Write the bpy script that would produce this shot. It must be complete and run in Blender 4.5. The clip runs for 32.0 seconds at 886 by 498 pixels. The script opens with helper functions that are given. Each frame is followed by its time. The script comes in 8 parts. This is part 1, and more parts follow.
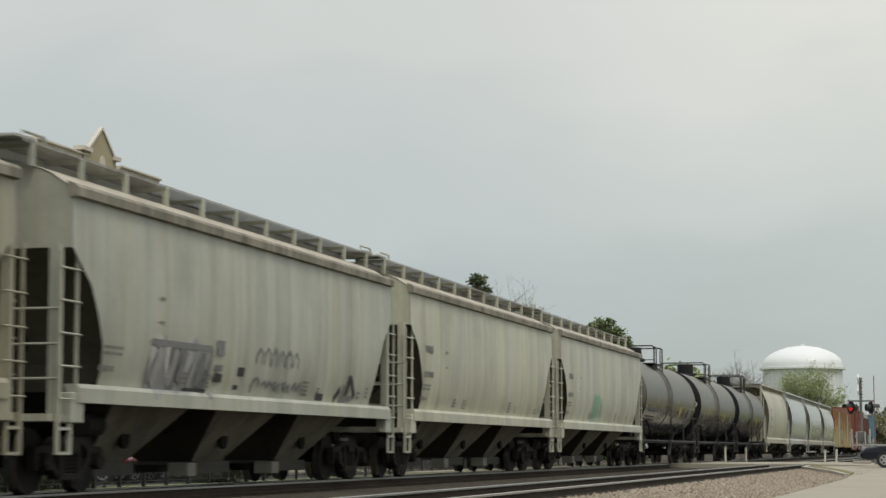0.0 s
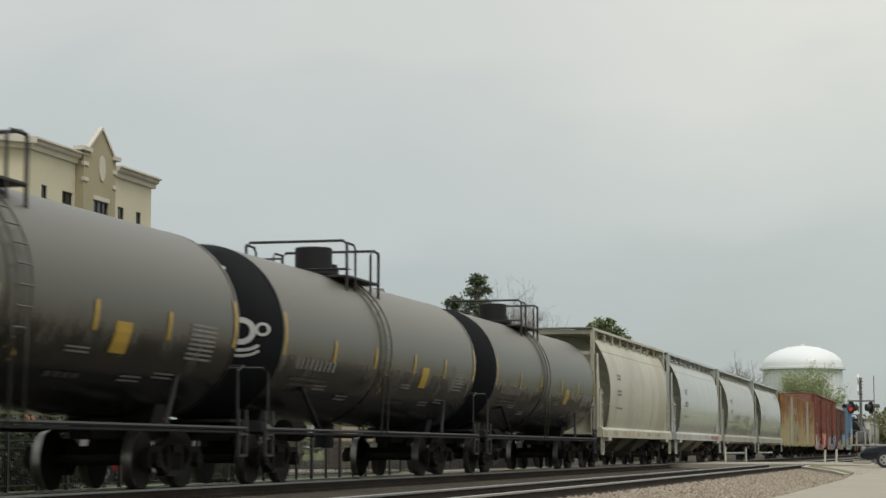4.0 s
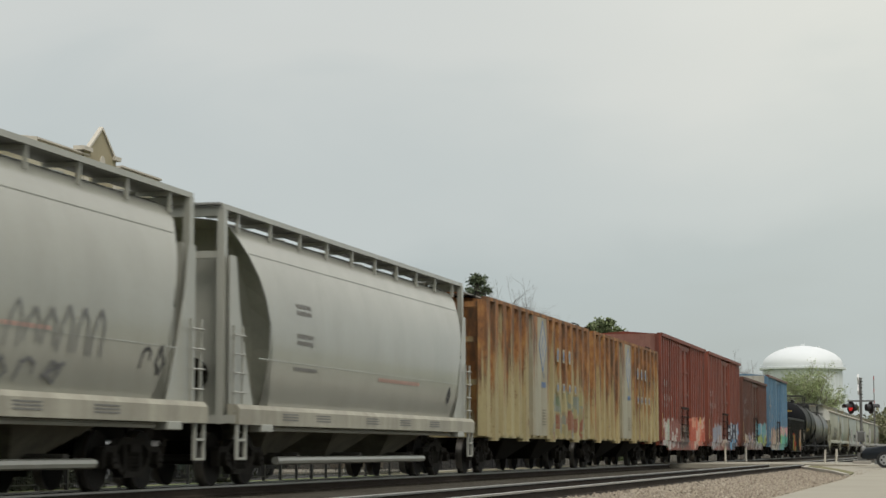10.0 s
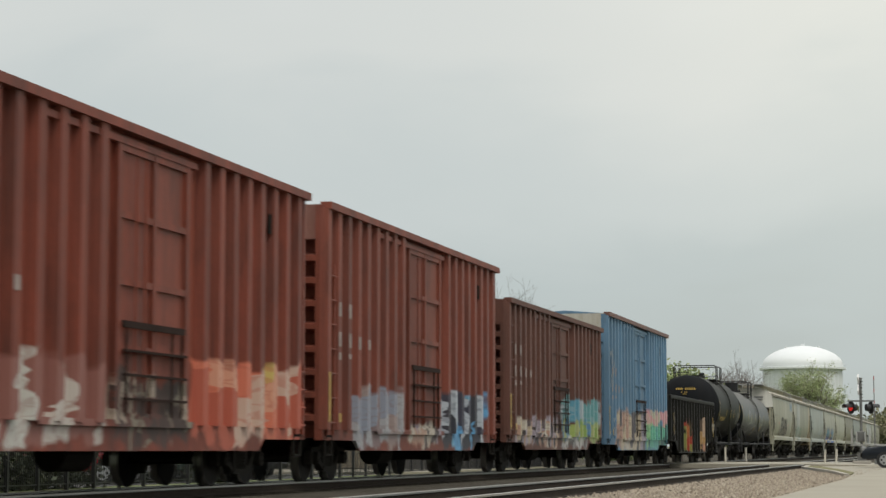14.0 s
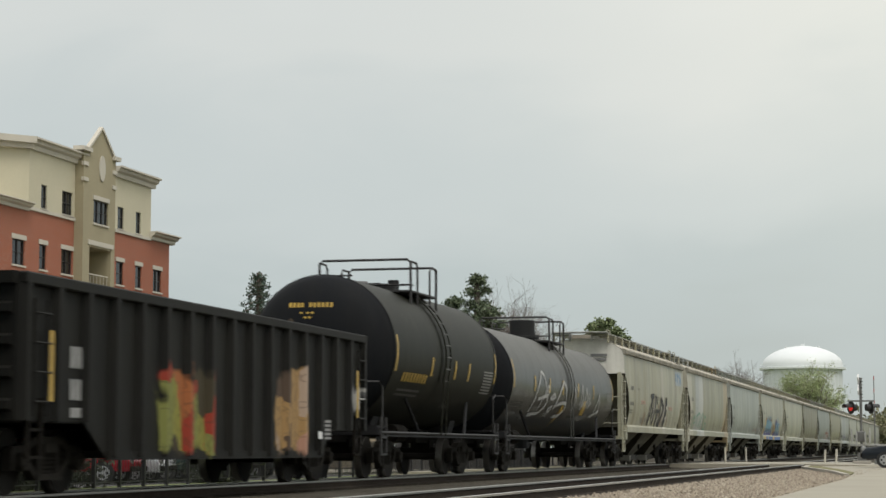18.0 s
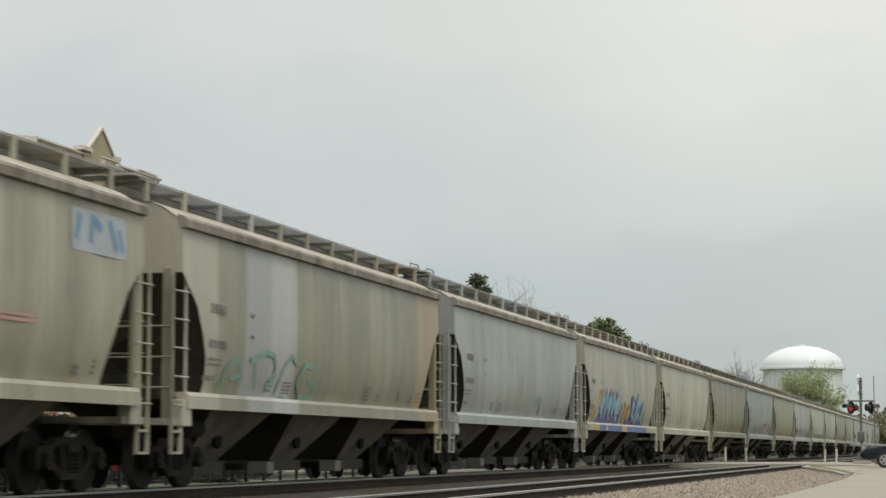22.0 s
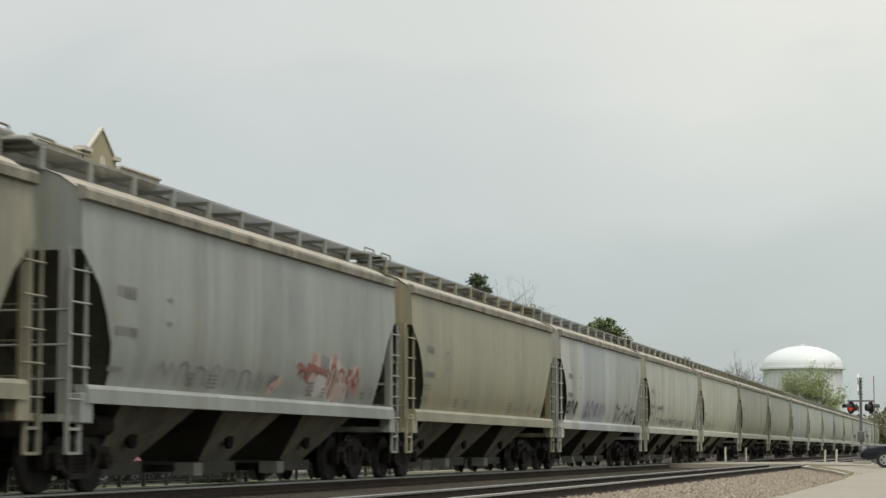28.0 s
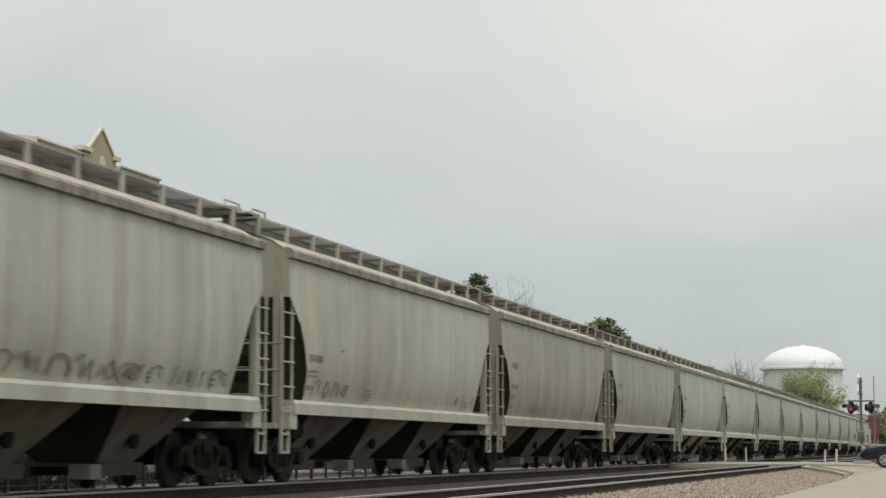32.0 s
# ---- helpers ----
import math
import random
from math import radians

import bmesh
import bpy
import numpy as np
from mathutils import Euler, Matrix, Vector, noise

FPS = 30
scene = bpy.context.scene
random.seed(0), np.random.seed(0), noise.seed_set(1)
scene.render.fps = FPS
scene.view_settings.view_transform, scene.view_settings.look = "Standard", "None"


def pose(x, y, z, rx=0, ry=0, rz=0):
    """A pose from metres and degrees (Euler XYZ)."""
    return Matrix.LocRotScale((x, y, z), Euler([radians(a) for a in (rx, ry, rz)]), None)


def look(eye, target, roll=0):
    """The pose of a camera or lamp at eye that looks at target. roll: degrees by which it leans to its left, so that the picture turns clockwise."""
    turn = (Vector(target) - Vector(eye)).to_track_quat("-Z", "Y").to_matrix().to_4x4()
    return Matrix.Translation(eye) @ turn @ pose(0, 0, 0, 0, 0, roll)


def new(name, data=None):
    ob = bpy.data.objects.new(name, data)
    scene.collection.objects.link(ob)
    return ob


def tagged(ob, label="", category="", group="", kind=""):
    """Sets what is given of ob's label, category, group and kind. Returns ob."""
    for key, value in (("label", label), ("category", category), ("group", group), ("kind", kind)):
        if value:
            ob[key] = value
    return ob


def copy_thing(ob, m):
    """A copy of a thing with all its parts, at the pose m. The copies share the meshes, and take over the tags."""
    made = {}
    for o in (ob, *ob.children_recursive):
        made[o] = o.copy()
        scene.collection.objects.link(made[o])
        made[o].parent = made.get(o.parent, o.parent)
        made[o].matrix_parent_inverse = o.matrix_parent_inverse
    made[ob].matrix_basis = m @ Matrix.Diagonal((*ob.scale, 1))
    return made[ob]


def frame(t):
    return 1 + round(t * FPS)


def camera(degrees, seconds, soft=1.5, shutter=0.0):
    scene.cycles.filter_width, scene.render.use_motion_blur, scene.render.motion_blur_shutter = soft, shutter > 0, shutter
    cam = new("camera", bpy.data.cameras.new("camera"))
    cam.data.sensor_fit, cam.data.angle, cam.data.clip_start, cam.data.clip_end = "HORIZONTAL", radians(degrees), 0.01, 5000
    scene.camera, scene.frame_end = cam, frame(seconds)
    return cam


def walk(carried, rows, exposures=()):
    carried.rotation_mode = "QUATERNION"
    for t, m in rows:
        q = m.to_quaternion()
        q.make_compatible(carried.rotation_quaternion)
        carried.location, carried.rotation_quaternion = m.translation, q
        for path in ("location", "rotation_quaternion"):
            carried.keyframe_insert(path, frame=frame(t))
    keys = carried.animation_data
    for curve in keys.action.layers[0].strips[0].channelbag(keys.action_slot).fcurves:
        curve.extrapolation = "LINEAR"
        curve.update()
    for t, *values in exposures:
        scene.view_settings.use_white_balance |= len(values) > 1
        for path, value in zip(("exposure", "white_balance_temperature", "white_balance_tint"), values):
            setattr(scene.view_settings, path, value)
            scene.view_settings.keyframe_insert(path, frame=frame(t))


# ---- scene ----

# The camera stands on a tripod beside the street; the train passes from the far distance to the near left.
SECONDS = 32.0
SPEED = 15.58            # train, metres a second
TRACK_X = -13.27         # centre line of the train's track; rail heads at z = 0
NEAR_X = -7.35           # centre line of the empty track
cam = camera(24.22, SECONDS, soft=1.5, shutter=0.32)
walk(cam, [(0.0, pose(0, 0, 0.62, 95.55, 0, 13.936)), (SECONDS, pose(0, 0, 0.62, 95.55, 0, 13.936))],
     exposures=[(0.0, -0.06), (13.2, -0.06), (14.2, 0.04), (16.5, 0.06), (SECONDS, 0.06)])

# ---------------------------------------------------------------- light
SUN_AZ, SUN_EL = radians(138), radians(56)      # clockwise from +y


def nodes_of(tree):
    tree.nodes.clear()
    return tree.nodes, tree.links


def make_world():
    w = bpy.data.worlds.new("overcast_sky")
    scene.world = w
    w.use_nodes = True
    n, l = nodes_of(w.node_tree)
    out = n.new("ShaderNodeOutputWorld")
    sky = n.new("ShaderNodeTexSky")
    sky.sky_type, sky.sun_disc = "NISHITA", False
    sky.sun_elevation, sky.sun_rotation = SUN_EL, SUN_AZ
    bg1 = n.new("ShaderNodeBackground")
    bg1.inputs[1].default_value = 0.003
    l.new(sky.outputs[0], bg1.inputs[0])
    tc = n.new("ShaderNodeTexCoord")
    sep = n.new("ShaderNodeSeparateXYZ")
    l.new(tc.outputs["Generated"], sep.inputs[0])
    mp = n.new("ShaderNodeMapping")
    mp.inputs["Scale"].default_value = (1, 1, 2.6)
    l.new(tc.outputs["Generated"], mp.inputs[0])
    no = n.new("ShaderNodeTexNoise")
    no.inputs["Scale"].default_value, no.inputs["Detail"].default_value, no.inputs["Roughness"].default_value = 5.5, 5, 0.45
    no.inputs["Distortion"].default_value = 0.4
    l.new(mp.outputs[0], no.inputs[0])
    a = n.new("ShaderNodeMath")
    a.operation = "MULTIPLY_ADD"
    a.inputs[1].default_value, a.inputs[2].default_value = 0.17, -0.085
    l.new(no.outputs[0], a.inputs[0])
    b = n.new("ShaderNodeMath")
    b.operation = "ADD"
    l.new(a.outputs[0], b.inputs[0])
    l.new(sep.outputs[2], b.inputs[1])
    ramp = n.new("ShaderNodeValToRGB")
    ramp.color_ramp.interpolation = "EASE"
    stops = [(0.0, (0.455, 0.505, 0.495)), (0.075, (0.50, 0.56, 0.56)), (0.13, (0.58, 0.63, 0.625)), (0.2, (0.67, 0.70, 0.68)),
             (0.45, (0.92, 0.93, 0.92)), (1.0, (1.35, 1.36, 1.36))]
    e = ramp.color_ramp.elements
    while len(e) < len(stops):
        e.new(0.5)
    for k, (p, c) in zip(e, stops):
        k.position, k.color = p, (*c, 1)
    l.new(b.outputs[0], ramp.inputs[0])
    # veiled sun behind the cloud
    d = Vector((math.sin(0.0), math.cos(0.0), math.tan(radians(15)))).normalized()
    dot = n.new("ShaderNodeVectorMath")
    dot.operation = "DOT_PRODUCT"
    l.new(tc.outputs["Generated"], dot.inputs[0])
    dot.inputs[1].default_value = d
    pw = n.new("ShaderNodeMath")
    pw.operation = "POWER"
    pw.use_clamp = True
    pw.inputs[1].default_value = 60
    l.new(dot.outputs["Value"], pw.inputs[0])
    mix = n.new("ShaderNodeMix")
    mix.data_type, mix.blend_type = "RGBA", "ADD"
    l.new(pw.outputs[0], mix.inputs[0])
    l.new(ramp.outputs[0], mix.inputs[6])
    mix.inputs[7].default_value = (0.17, 0.145, 0.095, 1)
    bg2 = n.new("ShaderNodeBackground")
    bg2.inputs[1].default_value = 0.93
    l.new(mix.outputs[2], bg2.inputs[0])
    add = n.new("ShaderNodeAddShader")
    l.new(bg1.outputs[0], add.inputs[0])
    l.new(bg2.outputs[0], add.inputs[1])
    l.new(add.outputs[0], out.inputs[0])


make_world()
sun = new("sun", bpy.data.lights.new("sun", "SUN"))
sun.data.energy, sun.data.angle, sun.data.color = 1.5, radians(25), (1.0, 0.95, 0.87)
sun.matrix_world = look((0, 0, 60), Vector((0, 0, 60)) - Vector((math.cos(SUN_EL) * math.sin(SUN_AZ), math.cos(SUN_EL) * math.cos(SUN_AZ), math.sin(SUN_EL))))


# ---------------------------------------------------------------- materials
def mat_base(name, rough=0.6, metal=0.0):
    m = bpy.data.materials.new(name)
    m.use_nodes = True
    n, l = nodes_of(m.node_tree)
    out = n.new("ShaderNodeOutputMaterial")
    bs = n.new("ShaderNodeBsdfPrincipled")
    bs.inputs["Roughness"].default_value, bs.inputs["Metallic"].default_value = rough, metal
    l.new(bs.outputs[0], out.inputs[0])
    return m, n, l, bs


def coords(n, l, scale, loc=(0, 0, 0), what="Object"):
    tc = n.new("ShaderNodeTexCoord")
    mp = n.new("ShaderNodeMapping")
    mp.inputs["Scale"].default_value, mp.inputs["Location"].default_value = scale, loc
    l.new(tc.outputs[what], mp.inputs[0])
    return mp.outputs[0]


def noise_of(n, l, vec, scale, detail=4, rough=0.55, lo=None, hi=None):
    t = n.new("ShaderNodeTexNoise")
    t.inputs["Scale"].default_value, t.inputs["Detail"].default_value, t.inputs["Roughness"].default_value = scale, detail, rough
    l.new(vec, t.inputs[0])
    if lo is None:
        return t.outputs[0]
    r = n.new("ShaderNodeMapRange")
    r.inputs[1].default_value, r.inputs[2].default_value = lo, hi
    l.new(t.outputs[0], r.inputs[0])
    return r.outputs[0]


def mixed(n, l, fac, a, b, blend="MIX", amount=None):
    x = n.new("ShaderNodeMix")
    x.data_type, x.blend_type = "RGBA", blend
    if amount is not None:
        f = n.new("ShaderNodeMath")
        f.operation = "MULTIPLY"
        l.new(fac, f.inputs[0])
        f.inputs[1].default_value = amount
        fac = f.outputs[0]
    if isinstance(fac, (int, float)):
        x.inputs[0].default_value = fac
    else:
        l.new(fac, x.inputs[0])
    for k, v in ((6, a), (7, b)):
        if isinstance(v, tuple):
            x.inputs[k].default_value = (*v, 1)
        else:
            l.new(v, x.inputs[k])
    return x.outputs[2]


def bumped(n, l, bs, height, strength=0.2, dist=0.02):
    b = n.new("ShaderNodeBump")
    b.inputs["Strength"].default_value, b.inputs["Distance"].default_value = strength, dist
    l.new(height, b.inputs["Height"])
    l.new(b.outputs[0], bs.inputs["Normal"])


def ramp_of(n, l, fac, stops, constant=False):
    r = n.new("ShaderNodeValToRGB")
    r.color_ramp.interpolation = "CONSTANT" if constant else "LINEAR"
    e = r.color_ramp.elements
    while len(e) < len(stops):
        e.new(0.5)
    for k, (p, c) in zip(e, stops):
        k.position, k.color = p, (*c, 1)
    l.new(fac, r.inputs[0])
    return r.outputs[0]


def plain(name, rgb, rough=0.6, metal=0.0, var=0.25, scale=6.0, bump=0.1, spec=0.5):
    """A paint or surface with cloudy and fine variation."""
    m, n, l, bs = mat_base(name, rough, metal)
    bs.inputs["Specular IOR Level"].default_value = spec
    v = coords(n, l, (1, 1, 1))
    big = noise_of(n, l, v, scale * 0.2, 3, 0.6, 0.3, 0.7)
    fine = noise_of(n, l, v, scale * 3, 5, 0.6, 0.3, 0.7)
    dark = tuple(c * (1 - var) for c in rgb)
    c = mixed(n, l, big, rgb, dark)
    c = mixed(n, l, fine, c, tuple(c_ * (1 - var * 1.3) for c_ in rgb), amount=0.45)
    l.new(c, bs.inputs["Base Color"])
    if bump:
        bumped(n, l, bs, fine, bump, 0.01)
    return m


def paint(name, rgb, streak=0.5, dirt=(0.16, 0.14, 0.11), rust=0.0, rough=0.5, shift=0.0, tags=(), patch=None, cols=9.0, spec=0.4, bands=(), wide=0.0, dust_sheen=None):
    """Weathered railcar paint: vertical rain streaks, cloudy fading, rust, and areas of sprayed colour.
    tags: (y0, y1, z0, z1, palette, cell size). patch: (y0, y1, rgb), a repainted panel. bands: several of them.
    wide: strength of broad faded bands. The last argument, (z0, z1, rgb, amount), lightens the upper part: a dusty film
    with the sky's reflection painted in."""
    m, n, l, bs = mat_base(name, rough)
    bs.inputs["Specular IOR Level"].default_value = spec
    loc = (shift, shift * 1.7, shift * 0.6)
    v = coords(n, l, (1, 1, 1), loc)
    vs = coords(n, l, (1.0, 1.0, 0.07), loc)
    cloud = noise_of(n, l, v, 0.7, 5, 0.65, 0.36, 0.66)
    lines = noise_of(n, l, vs, cols * 0.28, 5, 0.65, 0.42, 0.72)
    thin = noise_of(n, l, vs, cols, 4, 0.6, 0.5, 0.75)
    fine = noise_of(n, l, v, 14, 5, 0.65, 0.35, 0.7)
    c = mixed(n, l, cloud, rgb, tuple(x * (0.74 if streak > 0.12 else 0.9) for x in rgb))
    band = noise_of(n, l, vs, 0.75, 3, 0.55, 0.46, 0.56)
    c = mixed(n, l, band, c, tuple(min(0.9, x * 1.16) for x in rgb), amount=0.55 if streak > 0.12 else 0.15)
    worn = noise_of(n, l, coords(n, l, (1, 1, 0.3), (loc[2], loc[0], 1)), 1.6, 6, 0.7, 0.5, 0.66)
    if wide:
        vw = coords(n, l, (1.0, 1.0, 0.012), (loc[1], loc[0], 0))
        broad = ramp_of(n, l, noise_of(n, l, vw, 0.85, 4, 0.62), [(0.34, (0.70, 0.67, 0.58)), (0.43, (0.97, 0.95, 0.88)), (0.50, (0.84, 0.86, 0.86)), (0.56, (1.06, 1.06, 1.04)), (0.64, (0.86, 0.82, 0.70)), (0.72, (1.0, 1.0, 1.0))])
        c = mixed(n, l, wide, c, broad, "MULTIPLY")
    c = mixed(n, l, worn, c, dirt, amount=streak * 0.85)
    for lo, hi, tint in bands:
        sp = n.new("ShaderNodeSeparateXYZ")
        l.new(coords(n, l, (1, 1, 1)), sp.inputs[0])
        c = mixed(n, l, span(n, l, sp.outputs[1], lo, hi, 0.12), c, tint, amount=0.85)
    if patch:
        sp = n.new("ShaderNodeSeparateXYZ")
        l.new(coords(n, l, (1, 1, 1)), sp.inputs[0])
        c = mixed(n, l, span(n, l, sp.outputs[1], patch[0], patch[1], 0.02), c, patch[2])
    c = mixed(n, l, lines, c, dirt, amount=streak)
    c = mixed(n, l, thin, c, dirt, amount=streak * 0.6)
    c = mixed(n, l, fine, c, dirt, amount=0.12 + streak * 0.15)
    if rust:
        # runs of rust of uneven length that start at the roof edge, and scattered patches
        runs = n.new("ShaderNodeTexNoise")
        runs.inputs["Scale"].default_value, runs.inputs["Detail"].default_value, runs.inputs["Roughness"].default_value = 1.7, 6, 0.75
        l.new(coords(n, l, (1, 1, 0.06), (loc[1], 3, loc[0])), runs.inputs[0])
        sp = n.new("ShaderNodeSeparateXYZ")
        l.new(coords(n, l, (1, 1, 1)), sp.inputs[0])
        hang = n.new("ShaderNodeMapRange")
        hang.inputs[1].default_value, hang.inputs[2].default_value, hang.inputs[3].default_value, hang.inputs[4].default_value = 1.2, 4.4, -0.08, 0.19
        l.new(sp.outputs[2], hang.inputs[0])
        both = n.new("ShaderNodeMath")
        l.new(runs.outputs[0], both.inputs[0])
        l.new(hang.outputs[0], both.inputs[1])
        mask = n.new("ShaderNodeMapRange")
        mask.inputs[1].default_value, mask.inputs[2].default_value = 0.66 - 0.14 * rust, 0.72 - 0.12 * rust
        l.new(both.outputs[0], mask.inputs[0])
        rc = ramp_of(n, l, noise_of(n, l, coords(n, l, (1, 1, 0.35), loc), 3, 6, 0.7), [(0.36, (0.05, 0.02, 0.011)), (0.46, (0.13, 0.045, 0.016)), (0.54, (0.24, 0.085, 0.022)), (0.66, (0.36, 0.18, 0.05))])
        c = mixed(n, l, mask.outputs[0], c, rc, amount=0.88)
        spots = noise_of(n, l, v, 3.5, 6, 0.7, 0.72 - 0.1 * rust, 0.8 - 0.1 * rust)
        c = mixed(n, l, spots, c, (0.12, 0.05, 0.02), amount=0.7)
    for k, (y0, y1, z0, z1, palette, cell) in enumerate(tags):
        c = sprayed(n, l, c, y0, y1, z0, z1, palette, cell, k + shift)
    # dusty upper tint; the sky's reflection is painted into it
    if dust_sheen:
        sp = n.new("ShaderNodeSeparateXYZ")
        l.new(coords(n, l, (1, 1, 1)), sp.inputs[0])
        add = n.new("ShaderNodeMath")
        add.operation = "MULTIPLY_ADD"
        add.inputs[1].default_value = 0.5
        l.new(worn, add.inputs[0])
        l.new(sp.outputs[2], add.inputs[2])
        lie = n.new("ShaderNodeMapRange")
        lie.inputs[1].default_value, lie.inputs[2].default_value = dust_sheen[0], dust_sheen[1]
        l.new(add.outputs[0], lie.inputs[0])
        c = mixed(n, l, lie.outputs[0], c, dust_sheen[2], amount=dust_sheen[3])
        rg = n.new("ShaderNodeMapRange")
        rg.inputs[1].default_value, rg.inputs[2].default_value, rg.inputs[3].default_value, rg.inputs[4].default_value = dust_sheen[0], dust_sheen[1], rough, min(0.6, rough + 0.2)
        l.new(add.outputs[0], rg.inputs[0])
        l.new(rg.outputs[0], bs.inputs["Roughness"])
    l.new(c, bs.inputs["Base Color"])
    bumped(n, l, bs, fine, 0.08, 0.01)
    return m


def span(n, l, value, lo, hi, soft):
    """1 between lo and hi, with soft edges."""
    r = n.new("ShaderNodeMapRange")
    r.inputs[1].default_value, r.inputs[2].default_value = lo - soft, lo + soft
    l.new(value, r.inputs[0])
    s = n.new("ShaderNodeMapRange")
    s.inputs[1].default_value, s.inputs[2].default_value, s.inputs[3].default_value, s.inputs[4].default_value = hi - soft, hi + soft, 1, 0
    l.new(value, s.inputs[0])
    p = n.new("ShaderNodeMath")
    p.operation = "MULTIPLY"
    l.new(r.outputs[0], p.inputs[0])
    l.new(s.outputs[0], p.inputs[1])
    return p.outputs[0]


def sprayed(n, l, under, y0, y1, z0, z1, palette, cell, seed):
    """Spray paint over an area: cells of colour with darker outlines and a ragged edge."""
    v = coords(n, l, (0, 1, 1), (0, seed * 3.1, seed))
    wob = n.new("ShaderNodeTexNoise")
    wob.inputs["Scale"].default_value, wob.inputs["Detail"].default_value = 1.6, 3
    l.new(v, wob.inputs[0])
    off = n.new("ShaderNodeVectorMath")
    off.operation = "MULTIPLY_ADD"
    off.inputs[1].default_value = (0, 0.9, 0.9)
    off.inputs[2].default_value = (0, -0.45, -0.45)
    l.new(wob.outputs["Color"], off.inputs[0])
    base = coords(n, l, (0, 1, 1))
    add = n.new("ShaderNodeVectorMath")
    l.new(base, add.inputs[0])
    l.new(off.outputs[0], add.inputs[1])
    sp = n.new("ShaderNodeSeparateXYZ")
    l.new(add.outputs[0], sp.inputs[0])
    my = span(n, l, sp.outputs[1], y0, y1, 0.05)
    mz = span(n, l, sp.outputs[2], z0, z1, 0.05)
    mask = n.new("ShaderNodeMath")
    mask.operation = "MULTIPLY"
    l.new(my, mask.inputs[0])
    l.new(mz, mask.inputs[1])
    st = n.new("ShaderNodeMapping")
    st.inputs["Scale"].default_value = (0, 1.25 / cell, 0.6 / cell)
    st.inputs["Location"].default_value = (0, seed, seed * 2)
    l.new(add.outputs[0], st.inputs[0])
    vo = n.new("ShaderNodeTexVoronoi")
    vo.inputs["Scale"].default_value = 1.0
    l.new(st.outputs[0], vo.inputs[0])
    sc = n.new("ShaderNodeSeparateXYZ")
    l.new(vo.outputs["Color"], sc.inputs[0])
    k = len(palette)
    colour = ramp_of(n, l, sc.outputs[0], [(i / k, p) for i, p in enumerate(palette)], constant=True)
    ve = n.new("ShaderNodeTexVoronoi")
    ve.feature = "DISTANCE_TO_EDGE"
    l.new(st.outputs[0], ve.inputs[0])
    edge = n.new("ShaderNodeMapRange")
    edge.inputs[1].default_value, edge.inputs[2].default_value, edge.inputs[3].default_value, edge.inputs[4].default_value = 0.03, 0.07, 1, 0
    l.new(ve.outputs[0], edge.inputs[0])
    colour = mixed(n, l, edge.outputs[0], colour, palette[0], amount=0.4)
    return mixed(n, l, mask.outputs[0], under, colour, amount=0.92)


M_STEEL = plain("dark_grimy_steel", (0.0145, 0.0125, 0.0095), 0.85, 0.0, 0.4, 8, spec=0.1)
M_TREAD = plain("polished_wheel_tread", (0.34, 0.33, 0.31), 0.38, 1.0, 0.2, 10, 0)
M_LOCKGEAR = plain("grimy_rusty_door_gear", (0.038, 0.022, 0.017), 0.85, 0.0, 0.5, 8, spec=0.15)
M_TRUCK = plain("dusty_brown_truck_casting", (0.029, 0.0255, 0.0195), 0.85, 0.0, 0.45, 9, 0.3, spec=0.2)
M_WHEEL = plain("worn_wheel_steel", (0.016, 0.0135, 0.0105), 0.7, 0.0, 0.4, 10, spec=0.15)
M_RAILTOP = plain("polished_rail_head", (0.50, 0.485, 0.45), 0.32, 1.0, 0.1, 10, 0)
M_RAIL = plain("rusty_rail_web", (0.045, 0.035, 0.026), 0.9, 0.0, 0.35, 20, spec=0.15)
M_TIE = plain("creosoted_tie_wood", (0.045, 0.04, 0.031), 0.95, 0.0, 0.4, 12, 0.5, spec=0.1)
M_BLACKPAINT = plain("black_fence_paint", (0.012, 0.012, 0.013), 0.45, 0.0, 0.2, 8)
M_CONC = plain("pale_concrete", (0.42, 0.39, 0.34), 0.9, 0.0, 0.2, 4, 0.25)
M_WHITE = plain("white_paint", (0.72, 0.72, 0.70), 0.5, 0.0, 0.12, 4)
M_YELLOW = plain("yellow_reflective_strip", (0.50, 0.32, 0.04), 0.4, 0.0, 0.25, 8)
M_LETTER = plain("faded_white_lettering", (0.36, 0.36, 0.345), 0.6, 0.0, 0.35, 14, 0)
M_LETTERDARK = plain("faded_dark_lettering", (0.21, 0.205, 0.185), 0.6, 0.0, 0.35, 14, 0)
M_LETTERRED = plain("chalky_pinkish_lettering", (0.36, 0.29, 0.26), 0.7, 0.0, 0.4, 14, 0)
M_SPRAYWHITE = plain("white_spray_paint", (0.5, 0.5, 0.48), 0.6, 0.0, 0.3, 8, 0)
M_RED = plain("red_marking", (0.42, 0.05, 0.04), 0.5, 0.0, 0.3, 10, 0)
M_GLASS = plain("dark_window_glass", (0.015, 0.018, 0.02), 0.08, 0.0, 0.2, 3, 0)
M_RUBBER = plain("tyre_rubber", (0.02, 0.02, 0.02), 0.85, 0.0, 0.2, 10)
M_CHROME = plain("silver_rim", (0.5, 0.5, 0.5), 0.3, 0.8, 0.15, 10, 0)


